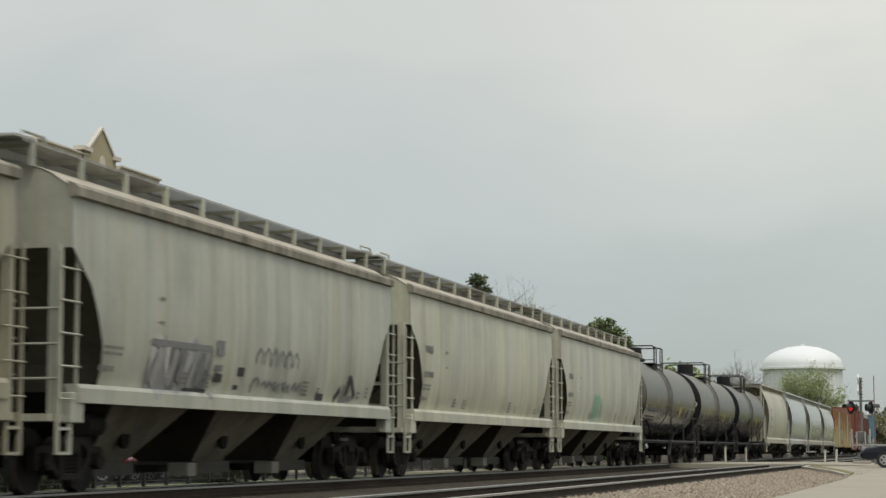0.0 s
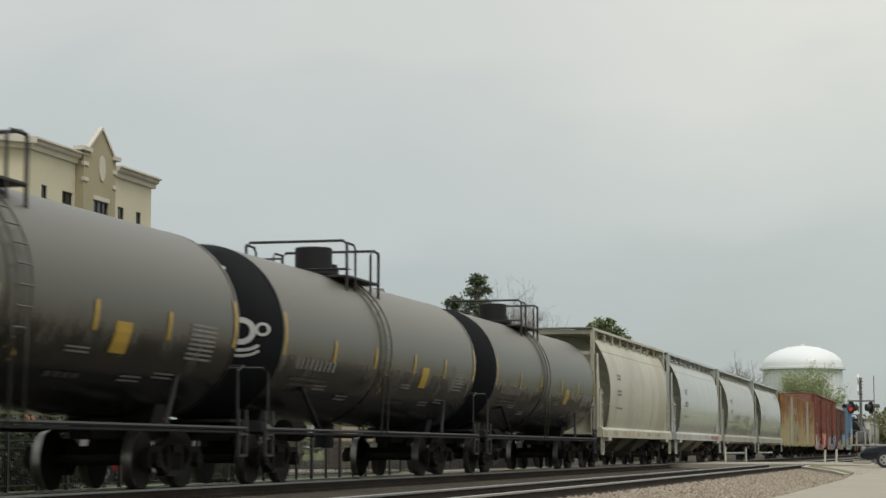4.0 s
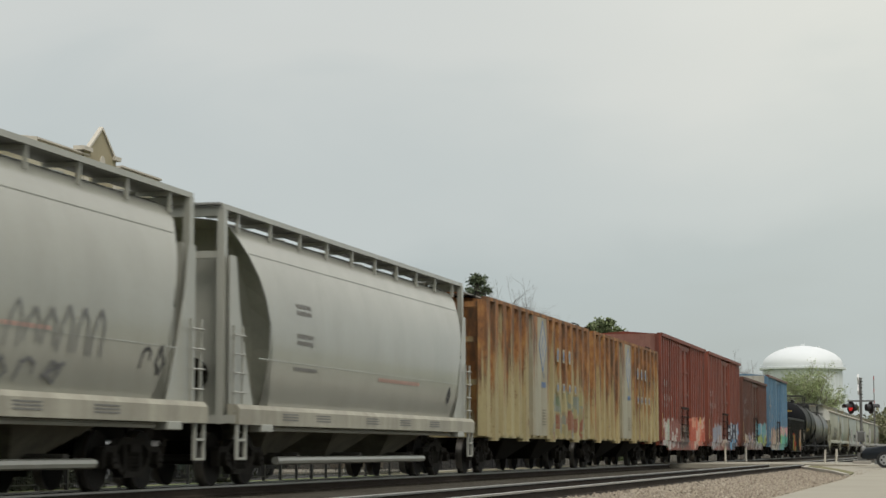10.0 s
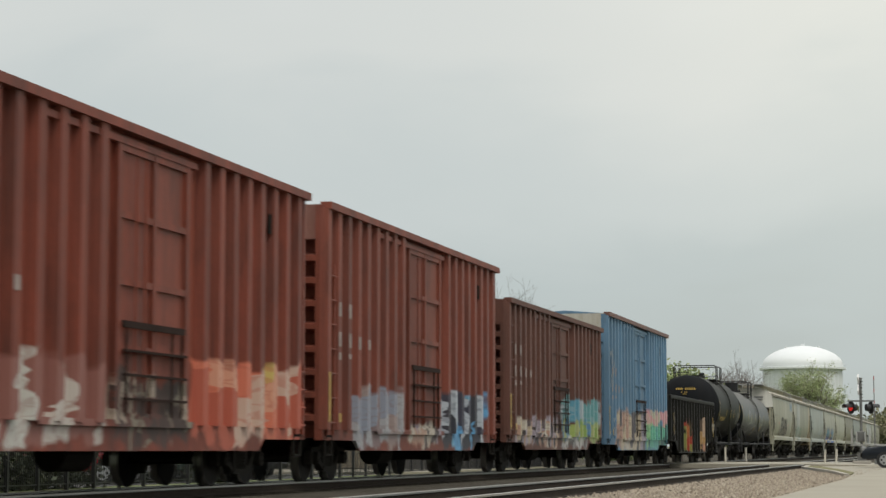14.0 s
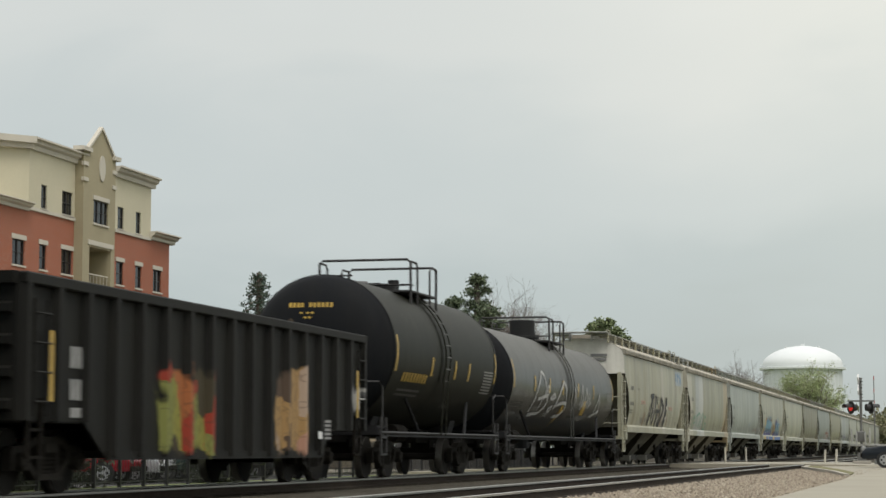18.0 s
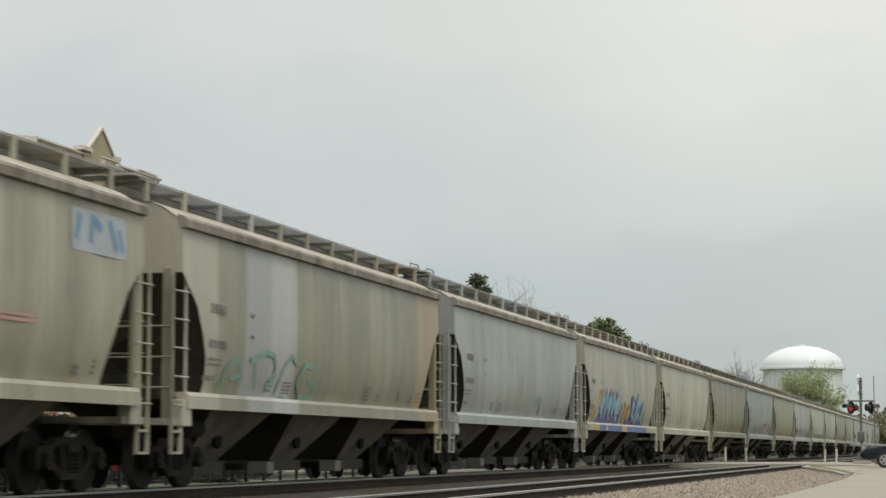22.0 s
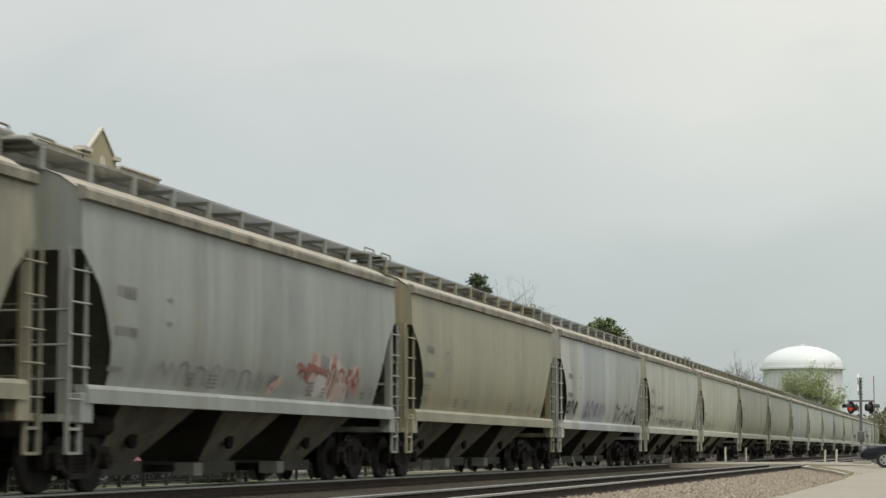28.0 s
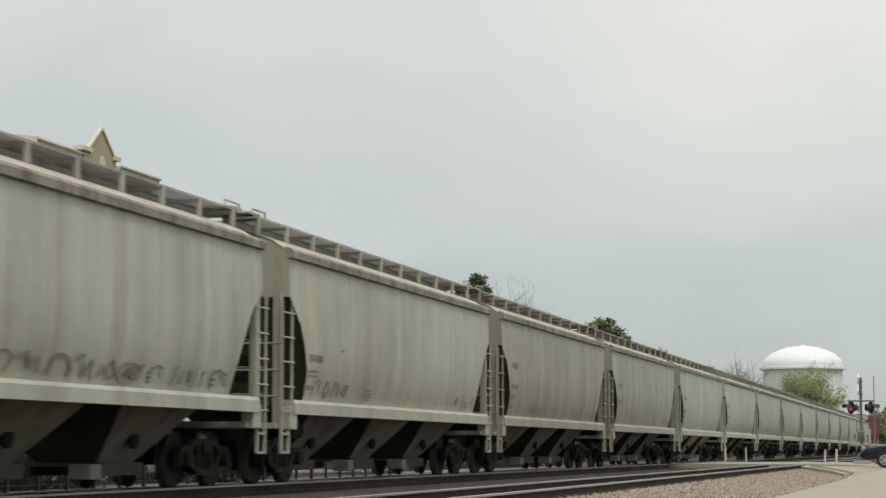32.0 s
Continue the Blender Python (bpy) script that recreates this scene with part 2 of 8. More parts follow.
# ---------------------------------------------------------------- mesh helpers
def link_mesh(name, bm, material, smooth=False):
    me = bpy.data.meshes.new(name)
    bmesh.ops.recalc_face_normals(bm, faces=bm.faces)
    bm.to_mesh(me)
    bm.free()
    for mt in material if isinstance(material, (list, tuple)) else [material]:
        me.materials.append(mt)
    if smooth:
        me.polygons.foreach_set("use_smooth", [True] * len(me.polygons))
        me.set_sharp_from_angle(angle=radians(38))
    return new(name, me)


def part(name, bm, material, parent, label="", smooth=False):
    ob = link_mesh(name, bm, material, smooth)
    ob.parent = parent
    if label:
        ob["label"] = label
    return ob


def thing(name, label, category, group="", kind=""):
    return tagged(new(name), label, category, group, kind)


def box(bm, x0, x1, y0, y1, z0, z1, mi=0):
    vs = [bm.verts.new(p) for p in ((x0, y0, z0), (x1, y0, z0), (x1, y1, z0), (x0, y1, z0), (x0, y0, z1), (x1, y0, z1), (x1, y1, z1), (x0, y1, z1))]
    for q in ((3, 2, 1, 0), (4, 5, 6, 7), (0, 1, 5, 4), (1, 2, 6, 5), (2, 3, 7, 6), (3, 0, 4, 7)):
        bm.faces.new([vs[i] for i in q]).material_index = mi
    return bm


def boxes(*rows):
    bm = bmesh.new()
    for r in rows:
        box(bm, *r)
    return bm


def bevelled(bm, w=0.01, seg=1):
    bmesh.ops.bevel(bm, geom=bm.edges[:], offset=w, segments=seg, affect="EDGES", profile=0.6)
    return bm


def tube(bm, pts, r, n=6, closed_ends=True):
    """A round bar along a line of points."""
    pts = [Vector(p) for p in pts]
    rings = []
    for i, p in enumerate(pts):
        d = (pts[min(i + 1, len(pts) - 1)] - pts[max(i - 1, 0)]).normalized()
        s = d.cross(Vector((0, 0, 1)) if abs(d.z) < 0.9 else Vector((1, 0, 0))).normalized()
        u = d.cross(s)
        rings.append([bm.verts.new(p + r * (math.cos(a) * s + math.sin(a) * u)) for a in (2 * math.pi * k / n for k in range(n))])
    for a, b in zip(rings, rings[1:]):
        for k in range(n):
            bm.faces.new((a[k], a[(k + 1) % n], b[(k + 1) % n], b[k]))
    if closed_ends:
        bm.faces.new(rings[0][::-1])
        bm.faces.new(rings[-1])
    return bm


def prism(bm, outline, axis, a, b, mi=0):
    """An outline of (u, v) pairs pushed from a to b along an axis: 'x' takes (y, z), 'y' takes (x, z), 'z' takes (x, y)."""
    def at(u, v, w):
        return {"x": (w, u, v), "y": (u, w, v), "z": (u, v, w)}[axis]
    lo = [bm.verts.new(at(u, v, a)) for u, v in outline]
    hi = [bm.verts.new(at(u, v, b)) for u, v in outline]
    k = len(outline)
    for i in range(k):
        bm.faces.new((lo[i], lo[(i + 1) % k], hi[(i + 1) % k], hi[i])).material_index = mi
    bm.faces.new(lo[::-1]).material_index = mi
    bm.faces.new(hi).material_index = mi
    return bm


def disc(bm, axis, c, r, half, n=20, taper=1.0):
    """A round of radius r about c, along an axis."""
    out = [(c[1 if axis == "x" else 0] + r * math.cos(2 * math.pi * k / n), c[1 if axis == "z" else 2] + r * math.sin(2 * math.pi * k / n)) for k in range(n)]
    i = "xyz".index(axis)
    return prism(bm, out, axis, c[i] - half, c[i] + half)


def loft(bm, rings, closed=True):
    vs = [[bm.verts.new(p) for p in r] for r in rings]
    k = len(vs[0])
    for a, b in zip(vs, vs[1:]):
        for i in range(k if closed else k - 1):
            bm.faces.new((a[i], a[(i + 1) % k], b[(i + 1) % k], b[i]))
    return vs


# ---------------------------------------------------------------- running gear
def make_truck(parent, y0):
    """A two-axle freight truck about y0 of its car: cast side frames with open windows, springs, wheelsets."""
    tr = part("truck", bevelled(boxes((-1.0, 1.0, -0.22, 0.22, 0.42, 0.68), (-0.25, 0.25, -0.25, 0.25, 0.6, 0.86))), M_STEEL, parent)
    tr.location = (0, y0, 0)
    for sx in (1, -1):
        xa, xb = sx * 0.98 - 0.07, sx * 0.98 + 0.07
        bm = bmesh.new()
        top = [(-1.16, 0.58), (-1.10, 0.66), (-0.66, 0.68), (-0.44, 0.80), (0.44, 0.80), (0.66, 0.68), (1.10, 0.66), (1.16, 0.58), (0.66, 0.58), (0.42, 0.70), (-0.42, 0.70), (-0.66, 0.58)]
        prism(bm, top, "x", xa, xb)
        for q in (1, -1):
            prism(bm, [(q * 1.16, 0.60), (q * 1.16, 0.34), (q * 1.06, 0.34), (q * 1.04, 0.60)], "x", xa, xb)
            prism(bm, [(q * 0.74, 0.60), (q * 0.72, 0.44), (q * 0.38, 0.20), (q * 0.34, 0.28), (q * 0.62, 0.50), (q * 0.62, 0.60)], "x", xa, xb)
            prism(bm, [(q * 0.26, 0.71), (q * 0.36, 0.71), (q * 0.34, 0.26), (q * 0.24, 0.26)], "x", xa, xb)
        prism(bm, [(-0.42, 0.20), (0.42, 0.20), (0.38, 0.29), (-0.38, 0.29)], "x", xa - 0.03, xb + 0.03)
        for k in (-0.15, 0.0, 0.15):
            for j in range(5):
                disc(bm, "z", (sx * 1.0, k, 0.32 + 0.06 * j), 0.07, 0.018, 8)
            disc(bm, "z", (sx * 1.0, k, 0.44), 0.045, 0.15, 6)
        box(bm, sx * 1.03 - 0.08, sx * 1.03 + 0.08, -0.22, 0.22, 0.58, 0.70)
        for q in (1, -1):
            disc(bm, "x", (sx * 1.07, q * 0.889, 0.457), 0.125, 0.07, 14)
            box(bm, sx * 0.765 - 0.05, sx * 0.765 + 0.05, q * 0.395 - 0.03, q * 0.395 + 0.03, 0.36, 0.66)
        part("side_frame", bm, M_TRUCK, tr)
    for sy in (1, -1):
        bm = bmesh.new()
        disc(bm, "x", (0, 0, 0), 0.085, 1.05, 10)
        for sx in (1, -1):
            disc(bm, "x", (sx * 0.765, 0, 0), 0.457, 0.066, 32)
            disc(bm, "x", (sx * 0.70, 0, 0), 0.485, 0.016, 32)
            disc(bm, "x", (sx * 0.836, 0, 0), 0.452, 0.005, 32)
            disc(bm, "x", (sx * 0.80, 0, 0), 0.17, 0.06, 12)
            for k in range(3):
                a = 2 * math.pi * k / 3
                disc(bm, "x", (sx * 1.148, 0.06 * math.cos(a), 0.06 * math.sin(a)), 0.02, 0.012, 6)
        bm.normal_update()
        for fc in bm.faces:
            c = fc.calc_center_median()
            if abs(fc.normal.x) < 0.3 and math.hypot(c.y, c.z) > 0.44:
                fc.material_index = 1
        w = part("wheelset", bm, [M_WHEEL, M_TREAD], tr)
        w.location = (0, sy * 0.889, 0.457)
    return tr


def gear(car, half, truck_y, paint_mat=None, z=0.0):
    """Trucks, couplers, brake gear."""
    make_truck(car, truck_y)
    make_truck(car, -truck_y)
    for s in (1, -1):
        part("draft_sill", bevelled(boxes((-0.2, 0.2, min(s * (truck_y - 1.4), s * half), max(s * (truck_y - 1.4), s * half), 0.78, 1.12))), M_STEEL, car)
        bm = boxes((-0.09, 0.09, min(s * half, s * (half + 0.42)), max(s * half, s * (half + 0.42)), 0.80, 0.98))
        box(bm, -0.16, 0.16, min(s * (half + 0.3), s * (half + 0.5)), max(s * (half + 0.3), s * (half + 0.5)), 0.74, 1.04)
        part("coupler", bevelled(bm, 0.02), M_STEEL, car)
        part("air_hose", tube(bmesh.new(), [(0.3, s * (half + 0.02), 0.8), (0.3, s * (half + 0.2), 0.5), (0.22, s * (half + 0.38), 0.36), (0.1, s * (half + 0.5), 0.42)], 0.028), M_STEEL, car)


def ladder(car, x, y0, y1, z0, z1, rungs, mat, name="ladder", stiles=True):
    """A side ladder: two stiles and round rungs."""
    bm = bmesh.new()
    if stiles:
        for y in (y0, y1):
            box(bm, x - 0.02, x + 0.02, y - 0.02, y + 0.02, z0, z1)
    ob = part(name, bm, mat, car) if stiles else None
    for k in range(rungs):
        z = z0 + (z1 - z0) * (k + 0.5) / rungs
        part("rung", tube(bmesh.new(), [(x + 0.035, y0 - 0.05, z), (x + 0.035, y1 + 0.05, z)], 0.016, 5), mat, ob or car)
    return ob


def steps(car, x, y, mat):
    """A stirrup step under the sill."""
    bm = bmesh.new()
    for d in (-0.2, 0.2):
        box(bm, x - 0.025, x + 0.025, y + d - 0.03, y + d + 0.03, 0.5, 1.3)
    for z in (0.5, 0.86):
        box(bm, x - 0.03, x + 0.03, y - 0.2, y + 0.2, z, z + 0.04)
    part("stirrup_step", bm, mat, car)


def marking(car, prof, y0, y1, z0, z1, mat, name="lettering", rows=1, gaps=0.35, chars=0, out=0.012, sx=1, fill=0.78):
    """Bars of lettering laid on a side whose distance from the centre is prof(z)."""
    bm = bmesh.new()
    h = (z1 - z0) / rows
    for r in range(rows):
        za, zb = z1 - (r + 1) * h + h * gaps * 0.5, z1 - r * h - h * gaps * 0.5
        n = chars or 1
        w = (y1 - y0) / n
        for k in range(n):
            a, b = y0 + k * w, y0 + (k + (fill if chars else 1.0)) * w
            steps_ = 3
            last = None
            for q in range(steps_ + 1):
                z = za + (zb - za) * q / steps_
                row = (bm.verts.new((sx * (prof(z) + out), a, z)), bm.verts.new((sx * (prof(z) + out), b, z)))
                if last:
                    bm.faces.new((last[0], last[1], row[1], row[0]))
                last = row
    return part(name, bm, mat, car)


def lerp_profile(points):
    """Half width at a height, from (half width, height) pairs that rise."""
    def prof(z):
        for (xa, za), (xb, zb) in zip(points, points[1:]):
            if z <= zb:
                return xa + (xb - xa) * max(0.0, (z - za) / (zb - za))
        return points[-1][0]
    return prof


def stroke(bm, prof, pts, width, out, sx=1):
    """A ribbon of spray paint through (y, z) points, laid on a side."""
    last = None
    for i, (y, z) in enumerate(pts):
        a, b = pts[max(i - 1, 0)], pts[min(i + 1, len(pts) - 1)]
        dy, dz = b[0] - a[0], b[1] - a[1]
        q = math.hypot(dy, dz) or 1.0
        ny, nz = -dz / q * width / 2, dy / q * width / 2
        row = (bm.verts.new((sx * (prof(z - nz) + out), y - ny, z - nz)), bm.verts.new((sx * (prof(z + nz) + out), y + ny, z + nz)))
        if last:
            bm.faces.new((last[0], last[1], row[1], row[0]))
        last = row


TAGS = [[[(0.1, 0), (0.2, 0.8), (0.5, 1), (0.75, 0.8), (0.7, 0.4)]], [[(0, 0.7), (0.3, 1), (0.35, 0.2), (0.7, 0.8), (0.8, 0)]], [[(0.1, 0.2), (0.4, 0.9), (0.8, 0.7), (0.6, 0.1), (0.2, 0.4), (0.9, 0.9)]],
        [[(0.1, 0), (0.2, 0.9), (0.5, 1), (0.8, 0.8), (0.85, 0)]], [[(0.2, 0), (0.4, 1)], [(0.6, 0.1), (0.75, 0.8)]], [[(0, 0.5), (0.25, 0.9), (0.5, 0.4), (0.75, 0.9), (1, 0.5)]], [[(0.5, 1), (0.2, 0.4), (0.5, 0), (0.8, 0.4), (0.5, 0.9)]]]
ARCH = [[(0.1, 0), (0.15, 0.6), (0.45, 1), (0.8, 0.65), (0.88, 0)]]


def scrawl(car, prof, y0, y1, z0, z1, mat, seed, count, width=0.06, out=0.014, loops=True):
    """Looping hand-sprayed letters in a row."""
    r = random.Random(seed)
    w = (y1 - y0) / count
    for k in range(count):
        bm = bmesh.new()
        yc, zc = y0 + (k + 0.5) * w, (z0 + z1) / 2
        h = (z1 - z0) / 2 * r.uniform(0.65, 1.0)
        lean = r.uniform(0.1, 0.3)
        lines = r.sample(TAGS, 1)[0] if loops else ARCH
        for line in lines:
            pts = []
            for i in range(4 * (len(line) - 1) + 1):
                a, b = line[min(i // 4, len(line) - 2)], line[min(i // 4, len(line) - 2) + 1]
                f = i / 4 - min(i // 4, len(line) - 2)
                f = f * f * (3 - 2 * f)
                u, v = a[0] + (b[0] - a[0]) * f + 0.03 * math.sin(2.1 * i + k), a[1] + (b[1] - a[1]) * f
                z = zc + h * (2 * v - 1)
                pts.append((yc + w * 0.95 * (u - 0.5) + (z - zc) * lean, min(max(z, z0), z1)))
            stroke(bm, prof, pts, width * r.uniform(0.7, 1.2), out + 0.0015 * k)
        part("graffiti", bm, mat, car, "hand-sprayed letter" if loops else "thin sprayed arch")


def piece(car, prof, y0, y1, z0, z1, rows, name="graffiti", label="sprayed stroke"):
    """Broad strokes of a sprayed piece; rows: paint, width in metres, (u, v) points over the piece's length and height."""
    for k, (mat, width, line) in enumerate(rows):
        pts = []
        for (ua, va), (ub, vb) in zip(line, line[1:]):
            for i in range(4):
                u, v = ua + (ub - ua) * i / 4, va + (vb - va) * i / 4
                pts.append((y0 + (y1 - y0) * u, z0 + (z1 - z0) * v))
        pts.append((y0 + (y1 - y0) * line[-1][0], z0 + (z1 - z0) * line[-1][1]))
        bm = bmesh.new()
        stroke(bm, prof, pts, width, 0.012 + 0.0012 * k)
        part(name, bm, mat, car, label)


# ---------------------------------------------------------------- covered hopper with flat-topped sides
HOP_SIDE = [(1.42, 1.46), (1.50, 1.75), (1.57, 2.1), (1.60, 2.5), (1.61, 2.9), (1.60, 3.38), (1.585, 3.8), (1.565, 4.16)]
HOP_PROF = lerp_profile(HOP_SIDE)
ROOF = [(1.50, 4.25), (1.25, 4.42), (0.95, 4.54), (0.6, 4.62), (0.3, 4.66), (0.0, 4.67)]


def hopper_inset(z):
    return 0.0 if z >= 3.38 else 1.25 * min(1.0, (3.38 - z) / 1.5) ** 0.6


def make_hopper():
    car = thing("covered_hopper", "grey three-bay covered hopper freight car on the track", "railcar", "freight cars of the train")
    P = []
    hb = 8.22
    bm = bmesh.new()
    full = HOP_SIDE + ROOF
    loop = [(x, z) for x, z in full] + [(-x, z) for x, z in full[-2::-1]]
    cuts = [-hb, -hb + 0.5] + [-hb + 0.5 + 0.301 * k for k in range(1, 51)] + [hb - 0.5, hb]
    rings = []
    for y in cuts:
        s = 1 if y > 0 else -1
        rings.append([(x * (1 + (0.007 * math.cos(2 * math.pi * y / 1.505) * min(1.0, max(0.0, (4.1 - z) * 1.2)) if z < 4.2 and abs(y) < hb - 0.4 else 0)), y - s * hopper_inset(z) * max(0.0, (abs(y) - 4.5) / (hb - 4.5)), z) for x, z in loop])
    loft(bm, rings, closed=False)
    for fc in [fc for fc in bm.faces if fc.calc_center_median().z > 4.2]:
        bm.faces.remove(fc)
    P.append(part("body", bm, None, car, smooth=True))
    bm = bmesh.new()
    arch = [HOP_SIDE[-1]] + ROOF
    arch = arch + [(-x, z) for x, z in arch[-2::-1]]
    loft(bm, [[(x, y, z + 0.003) for x, z in arch] for y in (-hb, -4, 0, 4, hb)], closed=False)
    part("roof", bm, M_ROOFDUST, car, smooth=True)
    for s in (1, -1):
        up = [(x, z) for x, z in loop if z >= 3.38]
        bm = prism(bmesh.new(), up, "y", s * (hb - 0.05), s * (hb - 0.015))
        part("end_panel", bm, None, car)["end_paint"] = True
        # sheet closing the end opening; the recess's shade is put into its olive colour
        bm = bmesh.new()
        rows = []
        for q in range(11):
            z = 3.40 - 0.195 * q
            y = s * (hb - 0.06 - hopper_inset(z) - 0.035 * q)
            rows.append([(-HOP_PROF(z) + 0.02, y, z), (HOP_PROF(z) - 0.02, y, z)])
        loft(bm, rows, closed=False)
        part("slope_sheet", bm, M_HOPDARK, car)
        for sx in (1, -1):
            P.append(part("end_post", boxes((sx * 1.42 - 0.07, sx * 1.42 + 0.07, s * (hb + 0.12) - 0.08, s * (hb + 0.12) + 0.08, 1.08, 3.42)), None, car))
            part("eave", prism(bmesh.new(), [(sx * 1.54, 4.07), (sx * 1.655, 4.09), (sx * 1.66, 4.21), (sx * 1.62, 4.26), (sx * 1.50, 4.30)], "y", 0.0, s * hb), M_EAVE, car)
            for z in (1.58, 2.05, 2.53):
                P.append(part("end_grab", tube(bmesh.new(), [(sx * 0.45, s * (hb + 0.2), z), (sx * 1.52, s * (hb + 0.2), z)], 0.017, 5), None, car))
            q = ladder(car, sx * 1.56, s * (hb + 0.02) - 0.28, s * (hb + 0.02) + 0.28, 1.08, 3.3, 5, None)
            P.append(q)
            P.extend(q.children)
            steps_y = s * (hb + 0.1)
            bm = bmesh.new()
            for d in (-0.2, 0.2):
                box(bm, sx * 1.55 - 0.025, sx * 1.55 + 0.025, steps_y + d - 0.03, steps_y + d + 0.03, 0.55, 1.3)
            for z in (0.55, 0.88):
                box(bm, sx * 1.55 - 0.03, sx * 1.55 + 0.03, steps_y - 0.2, steps_y + 0.2, z, z + 0.04)
            P.append(part("stirrup_step", bm, None, car))
            P.append(part("jacking_pad", bevelled(boxes((sx * 1.5 - 0.11, sx * 1.5 + 0.11, s * 7.98 - 0.2, s * 7.98 + 0.2, 0.98, 1.4)), 0.015), None, car))
        bm = boxes((-1.5, 1.5, s * 8.2 - 0.5, s * 8.2 + 0.5, 1.0, 1.1))
        P.append(part("end_platform", bm, None, car))
        part("brake_wheel" if s < 0 else "brake_valve", disc(bmesh.new(), "y", (0.55, s * (hb - 0.35), 2.1), 0.26, 0.03, 14), M_STEEL, car)
    for sx in (1, -1):
        bm = prism(bmesh.new(), [(sx * 1.50, 1.26), (sx * 1.64, 1.26), (sx * 1.64, 1.46), (sx * 1.60, 1.52), (sx * 1.40, 1.52)], "y", -8.02, 8.02)
        P.append(part("side_sill", bm, None, car))
    for k in (-1, 0, 1):
        yc = k * 4.42
        bm = bmesh.new()
        loft(bm, [[(-1.48, yc - 1.8, 1.52), (1.48, yc - 1.8, 1.52), (1.48, yc + 1.8, 1.52), (-1.48, yc + 1.8, 1.52)],
                  [(-0.5, yc - 0.72, 0.42), (0.5, yc - 0.72, 0.42), (0.5, yc + 0.72, 0.42), (-0.5, yc + 0.72, 0.42)]])
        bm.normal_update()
        # end-facing slopes get the darker material, which has their shade painted in
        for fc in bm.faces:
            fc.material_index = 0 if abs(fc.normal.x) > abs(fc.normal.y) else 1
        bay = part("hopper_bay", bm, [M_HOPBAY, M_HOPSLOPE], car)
        part("poke_hole", disc(bmesh.new(), "x", (0.86, yc - 0.15, 0.80), 0.17, 0.03, 14), M_STEEL, bay)
        bm = boxes((-0.62, 0.62, yc - 0.85, yc + 0.85, 0.36, 0.42), (-0.62, -0.54, yc - 0.85, yc + 0.85, 0.22, 0.36), (0.54, 0.62, yc - 0.85, yc + 0.85, 0.22, 0.36))
        gate = part("outlet_gate", bm, M_HOPGATE, car)
        part("gate_operator", bevelled(boxes((0.30, 0.66, yc - 1.30, yc - 0.90, 0.17, 0.40)), 0.015), M_HOPOPER, gate)
    part("brake_cylinder", disc(bmesh.new(), "y", (0.95, -6.1, 0.98), 0.16, 0.3, 12), M_TRUCK, car)
    part("centre_beam", boxes((-0.28, 0.28, -6.4, 6.4, 0.9, 1.2)), M_STEEL, car)
    for sx in (1, -1):
        x0, x1 = sx * 0.42, sx * 1.02
        bm = boxes((min(x0, x1), max(x0, x1), -8.6, 8.6, 4.81, 4.845))
        part("running_board", bm, M_OPENGRATE, car)
        for k in range(11):
            y = -8.3 + k * 1.66
            P.append(part("board_bracket", boxes((sx * 1.0 - 0.03, sx * 1.0 + 0.03, y - 0.05, y + 0.05, 4.5, 4.83), (min(x0, x1), max(x0, x1), y - 0.03, y + 0.03, 4.75, 4.81)), None, car))
        bm = boxes((sx * 0.405 - 0.015, sx * 0.405 + 0.015, -8.5, 8.5, 4.56, 4.842))
        part("hatch_coaming", bm, M_GRATE, car)
    for s in (1, -1):
        bm = boxes((-1.02, 1.02, min(s * 8.2, s * 8.85), max(s * 8.2, s * 8.75), 4.85, 4.885))
        part("end_board", bm, M_GRATE, car)
        bm = bmesh.new()
        tube(bm, [(1.0, s * 7.9, 4.83), (1.0, s * 7.9, 4.95), (1.0, s * 8.6, 4.95), (1.0, s * 8.65, 4.83)], 0.02, 5)
        P.append(part("grab_iron", bm, None, car))
    part("hatch_cover", prism(bmesh.new(), [(-0.42, 4.66), (0.42, 4.66), (0.36, 4.82), (-0.36, 4.82)], "y", -8.0, 8.0), M_HATCH, car)
    gear(car, 8.5, 6.95)
    for ob in P:
        ob["painted"] = True
    return car


M_HOPDARK = plain("shaded_slope_sheet", (0.115, 0.108, 0.085), 0.9, 0.0, 0.35, 5, spec=0.05)
M_HOPSLOPE = plain("shaded_bay_slope", (0.06, 0.054, 0.041), 0.95, 0.0, 0.4, 4, spec=0.05)
M_HOPOPER = plain("dusty_white_gate_box", (0.30, 0.285, 0.24), 0.8, 0.0, 0.3, 8)
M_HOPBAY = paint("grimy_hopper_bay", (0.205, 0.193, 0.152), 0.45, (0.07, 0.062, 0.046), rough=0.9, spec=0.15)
M_HOPGATE = plain("dusty_outlet_gate", (0.055, 0.05, 0.04), 0.8, 0.0, 0.3, 8)
M_EAVE = paint("dusty_roof_edge", (0.31, 0.29, 0.235), 0.75, (0.08, 0.072, 0.054), rough=0.8, wide=0.6, shift=0.7)
M_GRATE = plain("galvanised_grating", (0.42, 0.42, 0.39), 0.6, 0.2, 0.3, 8)
M_OPENGRATE = plain("open_steel_grating", (0.42, 0.42, 0.40), 0.6, 0.2, 0.3, 8)


